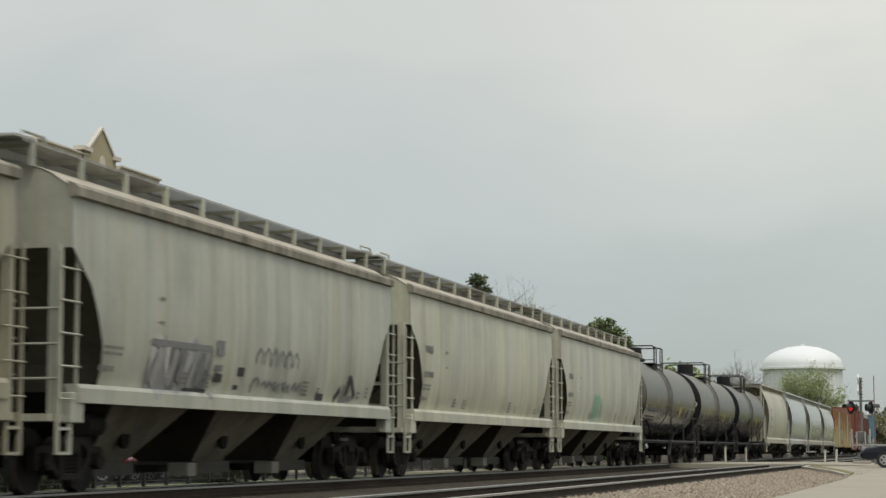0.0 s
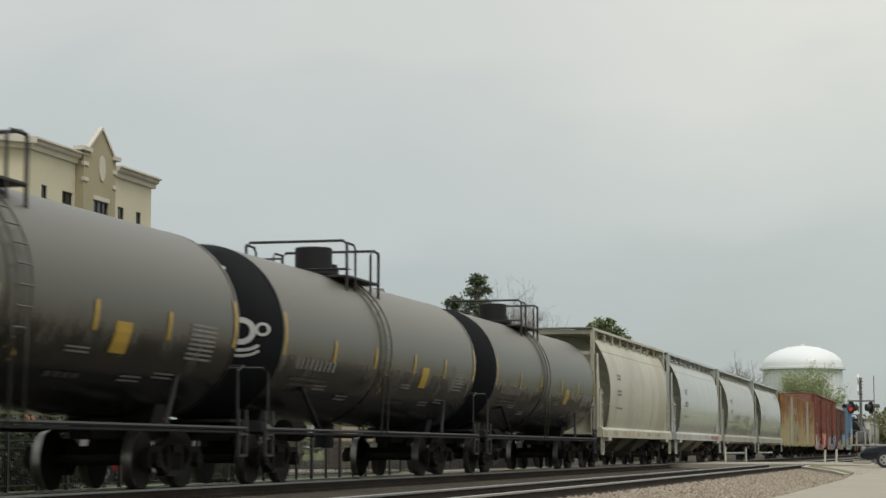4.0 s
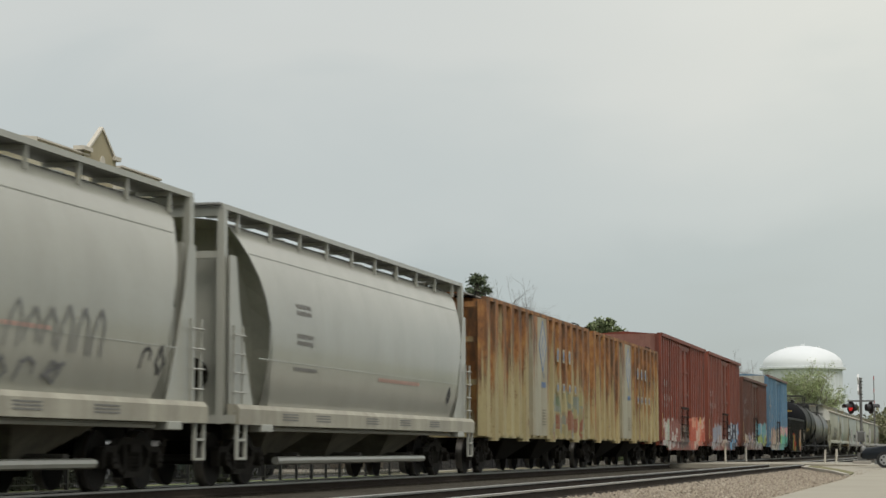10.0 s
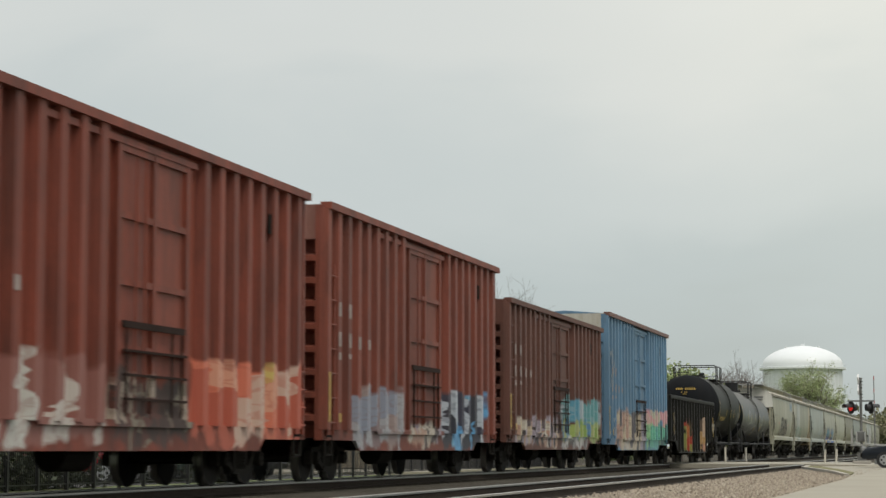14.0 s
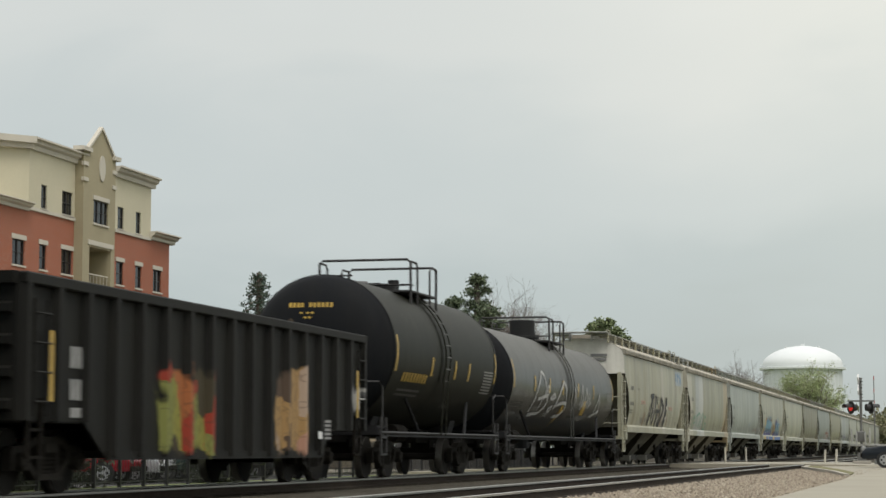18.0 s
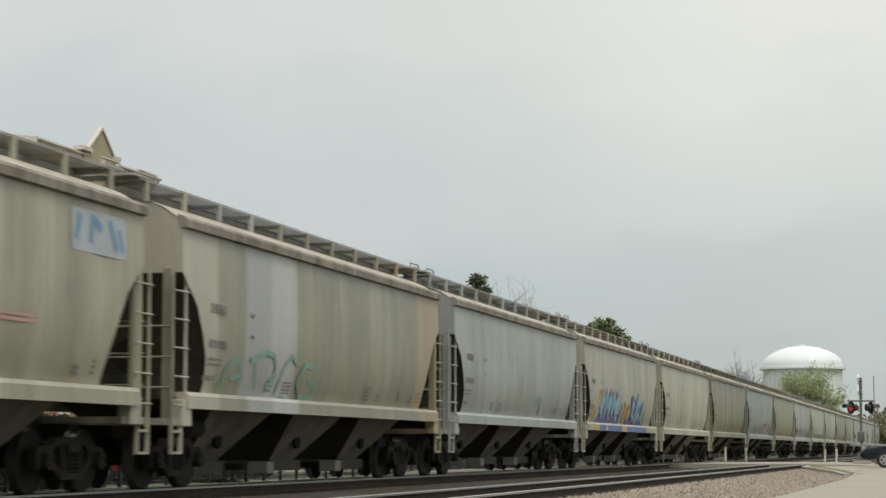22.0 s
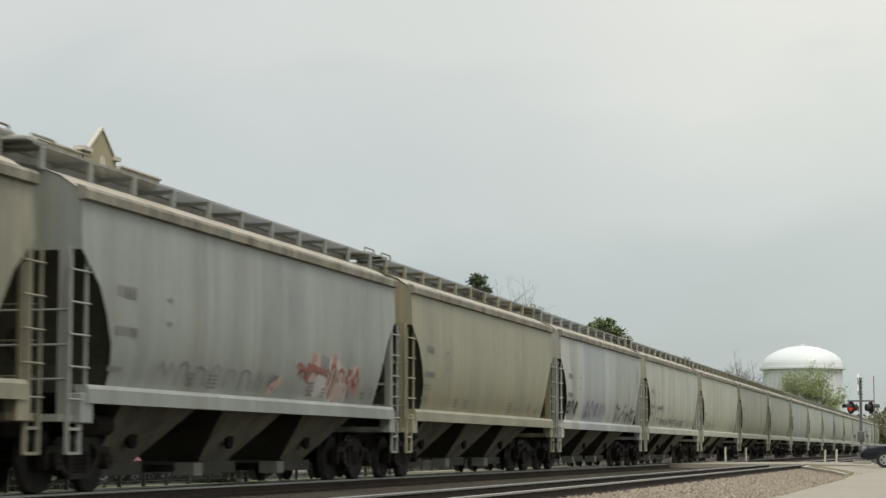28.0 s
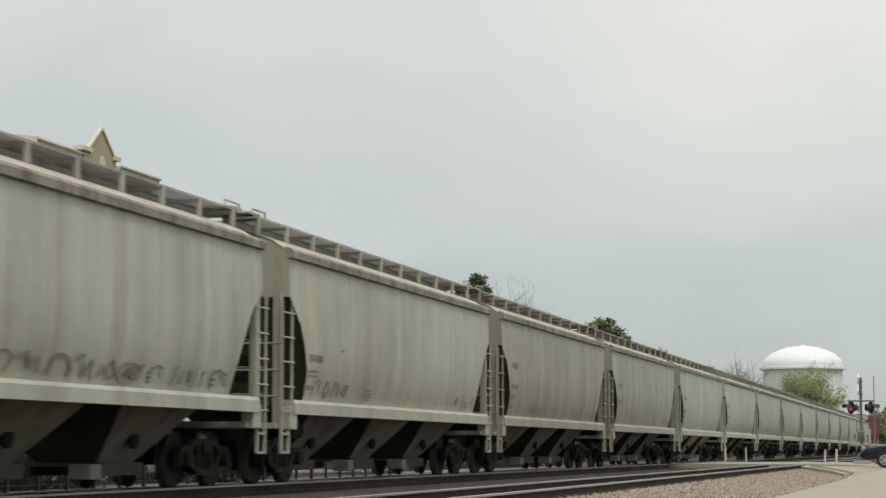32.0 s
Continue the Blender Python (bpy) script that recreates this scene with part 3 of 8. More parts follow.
def open_mesh(m, share):
    """Lets part of the light through a grating whose bars are too fine to build."""
    n, l = m.node_tree.nodes, m.node_tree.links
    out = [k for k in n if k.type == "OUTPUT_MATERIAL"][0]
    bs = [k for k in n if k.type == "BSDF_PRINCIPLED"][0]
    tr, mix = n.new("ShaderNodeBsdfTransparent"), n.new("ShaderNodeMixShader")
    mix.inputs[0].default_value = share
    l.new(bs.outputs[0], mix.inputs[1])
    l.new(tr.outputs[0], mix.inputs[2])
    l.new(mix.outputs[0], out.inputs[0])


open_mesh(M_OPENGRATE, 0.4)
M_ROOFDUST = paint("dusty_roof_sheet", (0.40, 0.365, 0.285), 0.35, (0.22, 0.19, 0.14))
M_HATCH = plain("dusty_hatch_cover", (0.36, 0.33, 0.27), 0.8, 0.0, 0.2, 4)


# ---------------------------------------------------------------- round-sided covered hopper
RND_SIDE = [(1.42, 1.34), (1.50, 1.6), (1.57, 1.95), (1.62, 2.4), (1.635, 2.8), (1.61, 3.2), (1.54, 3.6), (1.43, 3.93), (1.30, 4.23), (1.16, 4.45), (0.90, 4.57), (0.45, 4.63), (0.0, 4.64)]
RND_PROF = lerp_profile(RND_SIDE[:9])


def rim_inset(z):
    return 1.05 * min(1.0, max(0.0, (4.3 - z) / 1.8)) ** 0.7 + 0.3 * max(0.0, (2.2 - z) / 0.86) ** 1.3


def make_round_hopper(half=8.6, piped=False):
    car = thing("round_covered_hopper", "off-white round-sided covered hopper freight car with running boards", "railcar", "freight cars of the train")
    P = []
    loop = RND_SIDE + [(-x, z) for x, z in RND_SIDE[-2::-1]]
    sh = half - 0.72
    bm = bmesh.new()
    rings = []
    for y in (-sh, -sh + 0.85, -4, 0, 4, sh - 0.85, sh):
        s = 1 if y > 0 else -1
        rings.append([(x, y - s * (rim_inset(z) if abs(y) == sh else 0), z) for x, z in loop])
    loft(bm, rings, closed=False)
    P.append(part("body", bm, None, car, smooth=True))
    for sx in (1, -1):
        for z0 in (2.18, 4.0):
            P.append(part("seam", boxes((sx * (RND_PROF(z0) + 0.002) - 0.004, sx * (RND_PROF(z0) + 0.002) + 0.004, -sh + 0.4, sh - 0.4, z0, z0 + 0.018)), None, car))
        bm = prism(bmesh.new(), [(sx * 1.46, 1.04), (sx * 1.62, 1.04), (sx * 1.62, 1.30), (sx * 1.56, 1.38), (sx * 1.38, 1.38)], "y", -half + 0.05, half - 0.05)
        P.append(part("side_sill", bm, None, car))
        P[-1]["end_paint"] = True
        P.append(part("running_board", boxes((sx * 0.98 - 0.30, sx * 0.98 + 0.30, -half, half, 4.70, 4.74)), M_RGRATE, car))
        P.append(part("board_edge", boxes((sx * 1.29 - 0.02, sx * 1.29 + 0.02, -half, half, 4.68, 4.77)), None, car))
        for k in range(10):
            y = -half + 0.9 + k * (2 * half - 1.8) / 9
            P.append(part("board_bracket", boxes((sx * 1.25 - 0.03, sx * 1.25 + 0.03, y - 0.025, y + 0.025, 4.36, 4.70), (sx * 0.98 - 0.29, sx * 0.98 + 0.29, y - 0.03, y + 0.03, 4.62, 4.69)), None, car))
    for s in (1, -1):
        # sloped end sheet behind the shell's rim
        bm = bmesh.new()
        loft(bm, [[(x * 0.99, s * (sh - 0.02 - rim_inset(z)), z) for x, z in loop], [(x * 0.7, s * (sh - 0.95 - 0.55 * max(0, (4.2 - z) / 2.8)), 1.4 + (z - 1.4) * 0.97) for x, z in loop]], closed=False)
        vs = [v for v in bm.verts]
        bm.faces.new(vs[len(loop):])
        part("slope_sheet", bm, M_RNDEND, car)
        P.append(part("end_wall", prism(bmesh.new(), [(-1.3, 1.2), (1.3, 1.2), (1.3, 3.92), (-1.3, 3.92)], "y", s * (half - 0.42), s * (half - 0.37)), None, car))
        P.append(part("end_beam", boxes((-1.3, 1.3, s * (half - 0.1) - 0.06, s * (half - 0.1) + 0.06, 4.56, 4.70), (-1.3, 1.3, s * (half - 0.1) - 0.05, s * (half - 0.1) + 0.05, 3.85, 3.97)), None, car))
        P.append(part("end_board", boxes((-1.28, 1.28, s * (half - 0.3) - 0.38, s * (half - 0.3) + 0.38, 4.745, 4.78)), M_RGRATE, car))
        P.append(part("end_platform", boxes((-1.55, 1.55, s * (half - 0.7) - 0.68, s * (half - 0.7) + 0.68, 1.06, 1.2)), None, car))
        for sx in (1, -1):
            P.append(part("corner_post", boxes((sx * 1.27 - 0.06, sx * 1.27 + 0.06, s * (half - 0.1) - 0.09, s * (half - 0.1) + 0.09, 1.05, 4.70)), None, car))
            gusset = [(s * (half - 0.12), 1.25), (s * (half - 1.4), 1.25), (s * (half - 0.95), 2.2), (s * (half - 0.62), 3.0), (s * (half - 0.42), 3.9), (s * (half - 0.12), 3.9)]
            P.append(part("gusset_plate", prism(bmesh.new(), gusset, "x", sx * 1.40 - 0.012, sx * 1.40 + 0.012), None, car))
            q = ladder(car, sx * 1.50, s * (half - 0.3) - 0.22, s * (half - 0.3) + 0.22, 1.1, 2.7, 5, None)
            P.append(q)
            P.extend(q.children)
            st = bmesh.new()
            for d in (-0.2, 0.2):
                box(st, sx * 1.56 - 0.025, sx * 1.56 + 0.025, s * (half - 0.3) + d - 0.03, s * (half - 0.3) + d + 0.03, 0.45, 1.1)
            for z in (0.45, 0.76):
                box(st, sx * 1.56 - 0.03, sx * 1.56 + 0.03, s * (half - 0.3) - 0.2, s * (half - 0.3) + 0.2, z, z + 0.04)
            P.append(part("stirrup_step", st, None, car))
            P.append(part("jacking_pad", bevelled(boxes((sx * 1.5 - 0.13, sx * 1.5 + 0.13, s * (half - 1.5) - 0.3, s * (half - 1.5) + 0.3, 0.92, 1.06)), 0.015), None, car))
        part("brake_wheel" if s < 0 else "brake_cylinder", disc(bmesh.new(), "y", (0.7, s * (half - 0.25), 1.9), 0.28, 0.04, 14), M_STEEL, car)
    for k in (-1, 0, 1):
        yc = k * 4.2
        bm = bmesh.new()
        loft(bm, [[(-1.4, yc - 2.05, 1.3), (1.4, yc - 2.05, 1.3), (1.4, yc + 2.05, 1.3), (-1.4, yc + 2.05, 1.3)],
                  [(-0.5, yc - 0.35, 0.45), (0.5, yc - 0.35, 0.45), (0.5, yc + 0.35, 0.45), (-0.5, yc + 0.35, 0.45)]])
        part("hopper_bay", bm, M_HOPBAY, car)
        part("outlet_pipe", tube(bmesh.new(), [(-1.2, yc, 0.45), (1.2, yc, 0.45)], 0.12, 10), M_HOPGATE, car)
    for sx in (1, -1) if piped else ():
        P.append(part("unloading_pipe", tube(bmesh.new(), [(sx * 1.2, -half + 3.2, 0.42), (sx * 1.2, half - 3.6, 0.42)], 0.075, 8), None, car))
        P.append(part("air_line", tube(bmesh.new(), [(sx * 1.42, -half + 1.9, 0.99), (sx * 1.42, half - 1.9, 0.99)], 0.05, 6), None, car))
    for k in range(5):
        disc_bm = disc(bmesh.new(), "z", (0, -5.6 + 2.8 * k, 4.66), 0.42, 0.09, 18)
        P.append(part("roof_hatch", disc_bm, None, car))
    gear(car, half - 0.1, half - 1.75)
    for ob in P:
        if not ob.data.materials or ob.data.materials[0] is None:
            ob["painted"] = True
    return car


M_RGRATE = plain("painted_grating", (0.30, 0.30, 0.28), 0.6, 0.1, 0.3, 8)
M_RNDEND = plain("olive_grey_end_sheet", (0.46, 0.455, 0.36), 0.75, 0.0, 0.25, 5)


# ---------------------------------------------------------------- tank car
def make_tank(length, domed, radius, zc, top_y, strips, letters, data, placard=None):
    """length: over the heads; strips, letters, data, placard: places along the side."""
    car = thing("tank_car", "black tank car with yellow reflective strips", "railcar", "freight cars of the train")
    P = []
    ladders = set()
    hl = length / 2
    prof = lambda z: math.sqrt(max(0.01, radius ** 2 - (z - zc) ** 2))
    n = 56
    bm = bmesh.new()
    rings = []
    head = 0.62
    ys = [-(hl - head), -hl * 0.5, 0, hl * 0.5, hl - head]
    for y in ys:
        rings.append([(radius * math.sin(2 * math.pi * k / n), y, zc + radius * math.cos(2 * math.pi * k / n)) for k in range(n)])
    loft(bm, rings)
    P.append(part("tank_shell", bm, None, car, smooth=True))
    for s in (1, -1):
        bm = bmesh.new()
        rings = []
        for j in range(9):
            a = math.pi / 2 * j / 8
            rr = max(0.001, radius * math.cos(a)) * 1.002
            rings.append([(rr * math.sin(2 * math.pi * k / n), s * (hl - head + head * math.sin(a)), zc + rr * math.cos(2 * math.pi * k / n)) for k in range(n)])
        loft(bm, rings)
        ob = part("tank_head", bm, None, car, smooth=True)
        ob["head_paint"] = True
        bm = bmesh.new()
        r2 = radius + 0.012
        for k0 in (0,):
            loft(bm, [[(r2 * math.sin(2 * math.pi * k / n), s * (hl - head) - 0.04, zc + r2 * math.cos(2 * math.pi * k / n)) for k in range(n)],
                      [(r2 * math.sin(2 * math.pi * k / n), s * (hl - head) + 0.04, zc + r2 * math.cos(2 * math.pi * k / n)) for k in range(n)]])
        P.append(part("jacket_band", bm, None, car, smooth=True))
        part("bolster_saddle", prism(bmesh.new(), [(-0.7, 1.0), (0.7, 1.0), (0.85, 1.56), (0.5, 1.36), (0, 1.27), (-0.5, 1.36), (-0.85, 1.56)], "y", s * (hl - 2.0) - 0.25, s * (hl - 2.0) + 0.25), M_TANKDARK, car)
        part("end_sill", bevelled(boxes((-1.5, 1.5, s * (hl + 0.1) - 0.15, s * (hl + 0.1) + 0.15, 0.92, 1.1)), 0.015), M_TANKDARK, car)
        part("end_platform", boxes((-1.45, 1.45, s * (hl - 0.15) - 0.4, s * (hl - 0.15) + 0.4, 1.08, 1.13)), M_TANKDARK, car)
        bm = bmesh.new()
        tube(bm, [(1.45, s * (hl - 0.2), 1.1), (1.45, s * (hl - 0.2), 1.95), (1.45, s * (hl + 0.1), 2.05), (1.2, s * (hl + 0.15), 2.05), (-1.2, s * (hl + 0.15), 2.05), (-1.45, s * (hl + 0.1), 2.05), (-1.45, s * (hl - 0.2), 1.1)], 0.022, 6)
        part("end_handrail", bm, M_TANKRAIL, car)
        for sx in (1, -1):
            part("saddle_brace", tube(bmesh.new(), [(sx * 1.42, s * (hl - 3.4), 1.0), (sx * 1.25, s * (hl - 2.4), 2.0)], 0.04, 6), M_TANKDARK, car)
            steps(car, sx * 1.5, s * (hl - 0.1), M_TANKRAIL)
            yy = (hl - head - 0.12) * s
            marking(car, prof, yy - 0.06, yy + 0.06, 2.1, 3.3, M_YELLOW, "reflective_strip", out=0.02, sx=sx)
    for sx in (1, -1):
        part("side_rail", tube(bmesh.new(), [(sx * 1.5, -hl - 0.1, 0.98), (sx * 1.5, hl + 0.1, 0.98)], 0.035, 6), M_TANKRAIL, car)
        part("running_board", boxes((sx * 1.3 - 0.2, sx * 1.3 + 0.2, -hl, hl, 0.90, 0.94)), M_TANKDARK, car)
        # ladder from the board to the platform, following the shell
        was = set(car.children_recursive)
        bm = bmesh.new()
        for d in (-0.22, 0.22):
            pts = [(sx * (radius + 0.08) * math.sin(a), d, zc + (radius + 0.08) * math.cos(a)) for a in (math.pi * k / 24 for k in range(4, 15))]
            tube(bm, [(sx * 1.58, d, 0.95)] + pts[::-1], 0.02, 5)
        lad = part("ladder", bm, None, car)
        P.append(lad)
        for k in range(9):
            a = math.pi * (4.5 + k * 1.25) / 24
            part("rung", tube(bmesh.new(), [(sx * (radius + 0.09) * math.sin(a), -0.22, zc + (radius + 0.09) * math.cos(a)), (sx * (radius + 0.09) * math.sin(a), 0.22, zc + (radius + 0.09) * math.cos(a))], 0.014, 5), M_TANKRUNG, lad)
        ladders |= set(car.children_recursive) - was
        for y in strips:
            marking(car, prof, y - 0.07, y + 0.07, 2.18, 2.84, M_YELLOW, "reflective_strip", out=0.016, sx=sx)
        ink = M_TANKLETTER if domed else M_YELLOW
        marking(car, prof, letters[0], letters[1], 2.1, 2.32, ink, "lettering", 1, 0.1, 9, 0.014, sx, 0.55)
        marking(car, prof, letters[0], letters[1] - 0.3, 1.78, 1.98, M_TANKFAINT, "stencil", 2, 0.5, 0, 0.014, sx)
        marking(car, prof, data[0], data[1], 2.02, 2.62, M_TANKLETTER, "data_panel", 8, 0.5, 0, 0.014, sx)
        if domed:
            lean = bmesh.new()
            stroke(lean, prof, [(-0.95, 1.42), (-0.80, 1.62), (-0.62, 1.84), (-0.5, 1.98)], 0.34, 0.016, sx)
            part("yellow_placard", lean, M_YELLOW, car)
            for a, z in ((-5.0, 1.75), (-3.2, 1.6), (1.0, 1.95), (3.4, 1.62), (4.6, 1.7)):
                marking(car, prof, a, a + 0.8, z, z + 0.12, M_TANKLETTER, "stencil", 2, 0.5, 0, 0.014, sx)
        if placard:
            marking(car, prof, placard[0] - 0.3, placard[0] + 0.3, placard[1] - 0.24, placard[1] + 0.24, M_YELLOW, "yellow_placard", 1, 0.05, 0, 0.014, sx)
        marking(car, prof, hl * 0.1, hl * 0.25, 1.62, 1.7, M_TANKFAINT, "stencil", 1, 0.1, 4, 0.014, sx)
    before = set(car.children_recursive)
    # reporting marks on the near head
    for z, h, xs in ((3.62, 0.10, (-0.40, -0.31, -0.22, -0.13, 0.05, 0.14, 0.23, 0.32, 0.41, 0.50)), (3.48, 0.04, (-0.15, 0.0, 0.1)), (3.38, 0.04, (-0.05, 0.05))):
        bm = bmesh.new()
        for x in xs:
            q = []
            for xx, zz in ((x - 0.03, z), (x + 0.03, z), (x + 0.03, z + h), (x - 0.03, z + h)):
                q.append(bm.verts.new((xx, -(hl - head + head * math.sqrt(max(0, 1 - (xx * xx + (zz - zc) ** 2) / radius ** 2))) - 0.012, zz)))
            bm.faces.new(q)
        part("head_lettering", bm, M_YELLOW, car)
    # centre band, platform, railing
    bm = bmesh.new()
    r2 = radius + 0.014
    loft(bm, [[(r2 * math.sin(2 * math.pi * k / n), y, zc + r2 * math.cos(2 * math.pi * k / n)) for k in range(n)] for y in (-0.32, 0.32)])
    P.append(part("centre_band", bm, None, car, smooth=True))
    zt = zc + radius
    part("platform", bevelled(boxes((0.6, 1.12, -1.25, 1.25, zt - 0.16, zt - 0.11), (-1.12, -0.6, -1.25, 1.25, zt - 0.16, zt - 0.11), (-1.12, 1.12, -1.25, -0.95, zt + 0.005, zt + 0.03)), 0.01), M_TANKRAIL, car)
    for sy in (1, -1):
        bm = bmesh.new()
        yb = sy * 1.2
        tube(bm, [(-1.1, yb, zt - 0.5), (-1.1, yb, zt + 0.52), (-1.02, yb, zt + 0.6), (1.02, yb, zt + 0.6), (1.1, yb, zt + 0.52), (1.1, yb, zt - 0.5)], 0.032, 6)
        tube(bm, [(-1.08, yb, zt + 0.25), (-0.3, yb, zt + 0.25)], 0.022, 5)
        part("railing", bm, M_TANKRAIL, car)
        for sx in (1, -1):
            bm = bmesh.new()
            tube(bm, [(sx * 1.1, yb, zt + 0.55), (sx * 1.1, yb - sy * 0.5, zt + 0.55), (sx * 1.1, yb - sy * 0.62, zt + 0.45), (sx * 1.1, yb - sy * 0.62, zt - 0.4)], 0.026, 6)
            part("railing_return", bm, M_TANKRAIL, car)
    if domed:
        bm = disc(bmesh.new(), "z", (0, 0, zt + 0.30), 0.40, 0.28, 26)
        dome = part("manway_dome", bevelled(bm, 0.02), M_TANKDARK, car, smooth=True)
        part("dome_flange", disc(bmesh.new(), "z", (0, 0, zt + 0.05), 0.54, 0.06, 26), M_TANKDARK, dome)
    else:
        bm = disc(bmesh.new(), "z", (0, 0.2, zt + 0.06), 0.36, 0.08, 20)
        part("manway", bm, M_TANKDARK, car)
    part("valve", disc(bmesh.new(), "z", (0.1, 0.95, zt + 0.14), 0.14, 0.16, 12), M_TANKDARK, car)
    for ob in (set(car.children_recursive) - before) | ladders:
        for v in ob.data.vertices:
            v.co.y += top_y
    part("air_reservoir", disc(bmesh.new(), "y", (0.95, -hl + 3.0, 0.98), 0.21, 0.42, 14), M_STEEL, car)
    part("bottom_outlet", disc(bmesh.new(), "z", (0, 0, 1.0), 0.22, 0.34, 12), M_TANKDARK, car)
    gear(car, hl + 0.2, hl - 2.0)
    for ob in P:
        ob["painted"] = True
    return car


M_TANKDARK = plain("black_underframe_paint", (0.013, 0.013, 0.014), 0.65, 0.0, 0.35, 6, spec=0.3)
M_TANKFAINT = plain("sooty_lettering", (0.07, 0.068, 0.06), 0.6, 0.0, 0.4, 14, 0)
M_TANKLETTER = plain("dirty_grey_lettering", (0.27, 0.265, 0.245), 0.6, 0.0, 0.4, 14, 0)
M_TANKRUNG = plain("worn_ladder_rung", (0.10, 0.098, 0.09), 0.5, 0.0, 0.3, 6)
M_TANKRAIL = plain("dark_handrail_steel", (0.022, 0.021, 0.02), 0.6, 0.0, 0.3, 6)


# ---------------------------------------------------------------- box car
def make_boxcar(half, top, low, door=(-1.35, 1.5), pitch=0.69):
    car = thing("box_car", "ribbed steel box car with sliding door and graffiti", "railcar", "freight cars of the train")
    P = []
    w = 1.50
    bm = bmesh.new()
    prism(bm, [(-w, low + 0.25), (w, low + 0.25), (w, top - 0.1), (0, top + 0.02), (-w, top - 0.1)], "y", -half + 0.2, half - 0.2)
    P.append(part("body", bm, None, car))
    for sx in (1, -1):
        a, b = sx * (w - 0.02), sx * (w + 0.20)
        P.append(part("roof_rail", boxes((min(a, b), max(a, b), -half, half, top - 0.17, top - 0.03)), None, car))
        P[-1]["rail_paint"] = True
        out = [(-half, low + 0.2), (-half + 2.2, low + 0.2), (-half + 2.5, low), (half - 2.5, low), (half - 2.2, low + 0.2), (half, low + 0.2), (half, low + 0.42), (-half, low + 0.42)]
        P.append(part("side_sill", prism(bmesh.new(), out, "x", sx * w - 0.01, sx * (w + 0.06)), None, car))
        y = -half + 0.08
        while y < half:
            if not (door[0] - 0.2 < y < door[1] + 0.2):
                rib = prism(bmesh.new(), [(sx * (w - 0.01), y - 0.155), (sx * (w + 0.155), y - 0.115), (sx * (w + 0.155), y + 0.115), (sx * (w - 0.01), y + 0.155)], "z", low + 0.4, top - 0.15)
                P.append(part("side_post", rib, None, car))
            y += pitch
        # sliding door with its bars, tracks and lock rods
        dx = sx * (w + 0.05)
        dr = part("door", boxes((min(sx * w, dx), max(sx * w, dx), door[0], door[1], low + 0.45, top - 0.35)), None, car)
        P.append(dr)
        for k in range(5):
            z = low + 0.5 + k * (top - 0.4 - low - 0.5) / 4
            q = part("door_bar", boxes((min(dx, dx + sx * 0.05), max(dx, dx + sx * 0.05), door[0], door[1], z - 0.05, z + 0.05)), None, dr)
            P.append(q)
        for yy in (door[0] + 0.06, (door[0] + door[1]) / 2, door[1] - 0.06):
            q = part("door_post", boxes((min(dx, dx + sx * 0.06), max(dx, dx + sx * 0.06), yy - 0.07, yy + 0.07, low + 0.45, top - 0.35)), None, dr)
            P.append(q)
        for yy in (door[0] + 0.6, door[0] + 0.95):
            P.append(part("lock_rod", tube(bmesh.new(), [(dx + sx * 0.09, yy, low + 0.5), (dx + sx * 0.09, yy, top - 0.5)], 0.02, 5), None, dr))
        for yy in (door[0] + 0.3, door[1] - 0.75, door[1] - 0.35):
            part("locking_bar", tube(bmesh.new(), [(dx + sx * 0.085, yy, low + 0.5), (dx + sx * 0.085, yy, low + 1.8)], 0.018, 6), M_LOCKGEAR, dr, "grimy dark locking bar")
        for z in (low + 0.75, low + 1.1, low + 1.45):
            part("locking_handle", boxes((dx + sx * 0.095 - 0.03, dx + sx * 0.095 + 0.03, door[0] + 0.2, door[1] - 0.2, z - 0.018, z + 0.018)), M_LOCKGEAR, dr, "grimy dark locking handle")
        part("locking_plate", boxes((dx + sx * 0.09 - 0.02, dx + sx * 0.09 + 0.02, door[0] + 0.15, door[1] - 0.25, low + 1.78, low + 1.88)), M_LOCKGEAR, dr)
        for z in (low + 0.40, top - 0.3):
            P.append(part("door_track", boxes((sx * (w + 0.06) - 0.06, sx * (w + 0.06) + 0.06, door[0] - 2.6, door[1] + 0.3, z - 0.05, z + 0.05)), None, car))
        part("route_board", boxes((sx * (w + 0.1) - 0.01, sx * (w + 0.1) + 0.01, half - 2.2, half - 1.75, top - 1.0, top - 0.65)), M_STEEL, car)
        marking(car, lambda z: w + 0.155, -half + 0.02, -half + 0.13, low + 0.55, low + 1.5, M_YELLOW, "reflective_strip", 1, 0.0, 0, 0.012, sx)
        marking(car, lambda z: w + 0.155, -half + 0.70, -half + 0.84, low + 0.55, low + 0.72, M_YELLOW, "reflective_strip", 1, 0.0, 0, 0.012, sx)
        for s in (1, -1):
            q = ladder(car, sx * (w + 0.09), s * (half - 0.35) - 0.2, s * (half - 0.35) + 0.2, low + 0.3, low + (3.6 if s < 0 else 1.6), 7 if s < 0 else 4, None)
            P.append(q)
            P.extend(q.children)
            steps(car, sx * (w + 0.04), s * (half - 0.35), M_STEEL)
    for s in (1, -1):
        for k in range(8):
            z = low + 0.5 + k * (top - low - 1.3) / 8
            bm = prism(bmesh.new(), [(s * (half - 0.22), z), (s * (half + 0.06), z + 0.07), (s * (half + 0.06), z + 0.17), (s * (half - 0.22), z + 0.24)], "x", -w + 0.06, w - 0.06)
            P.append(part("end_rib", bm, None, car))
        ob = part("end_top", boxes((-w, w, s * (half + 0.0) - 0.04, s * half + 0.05, top - 0.75, top - 0.08)), None, car)
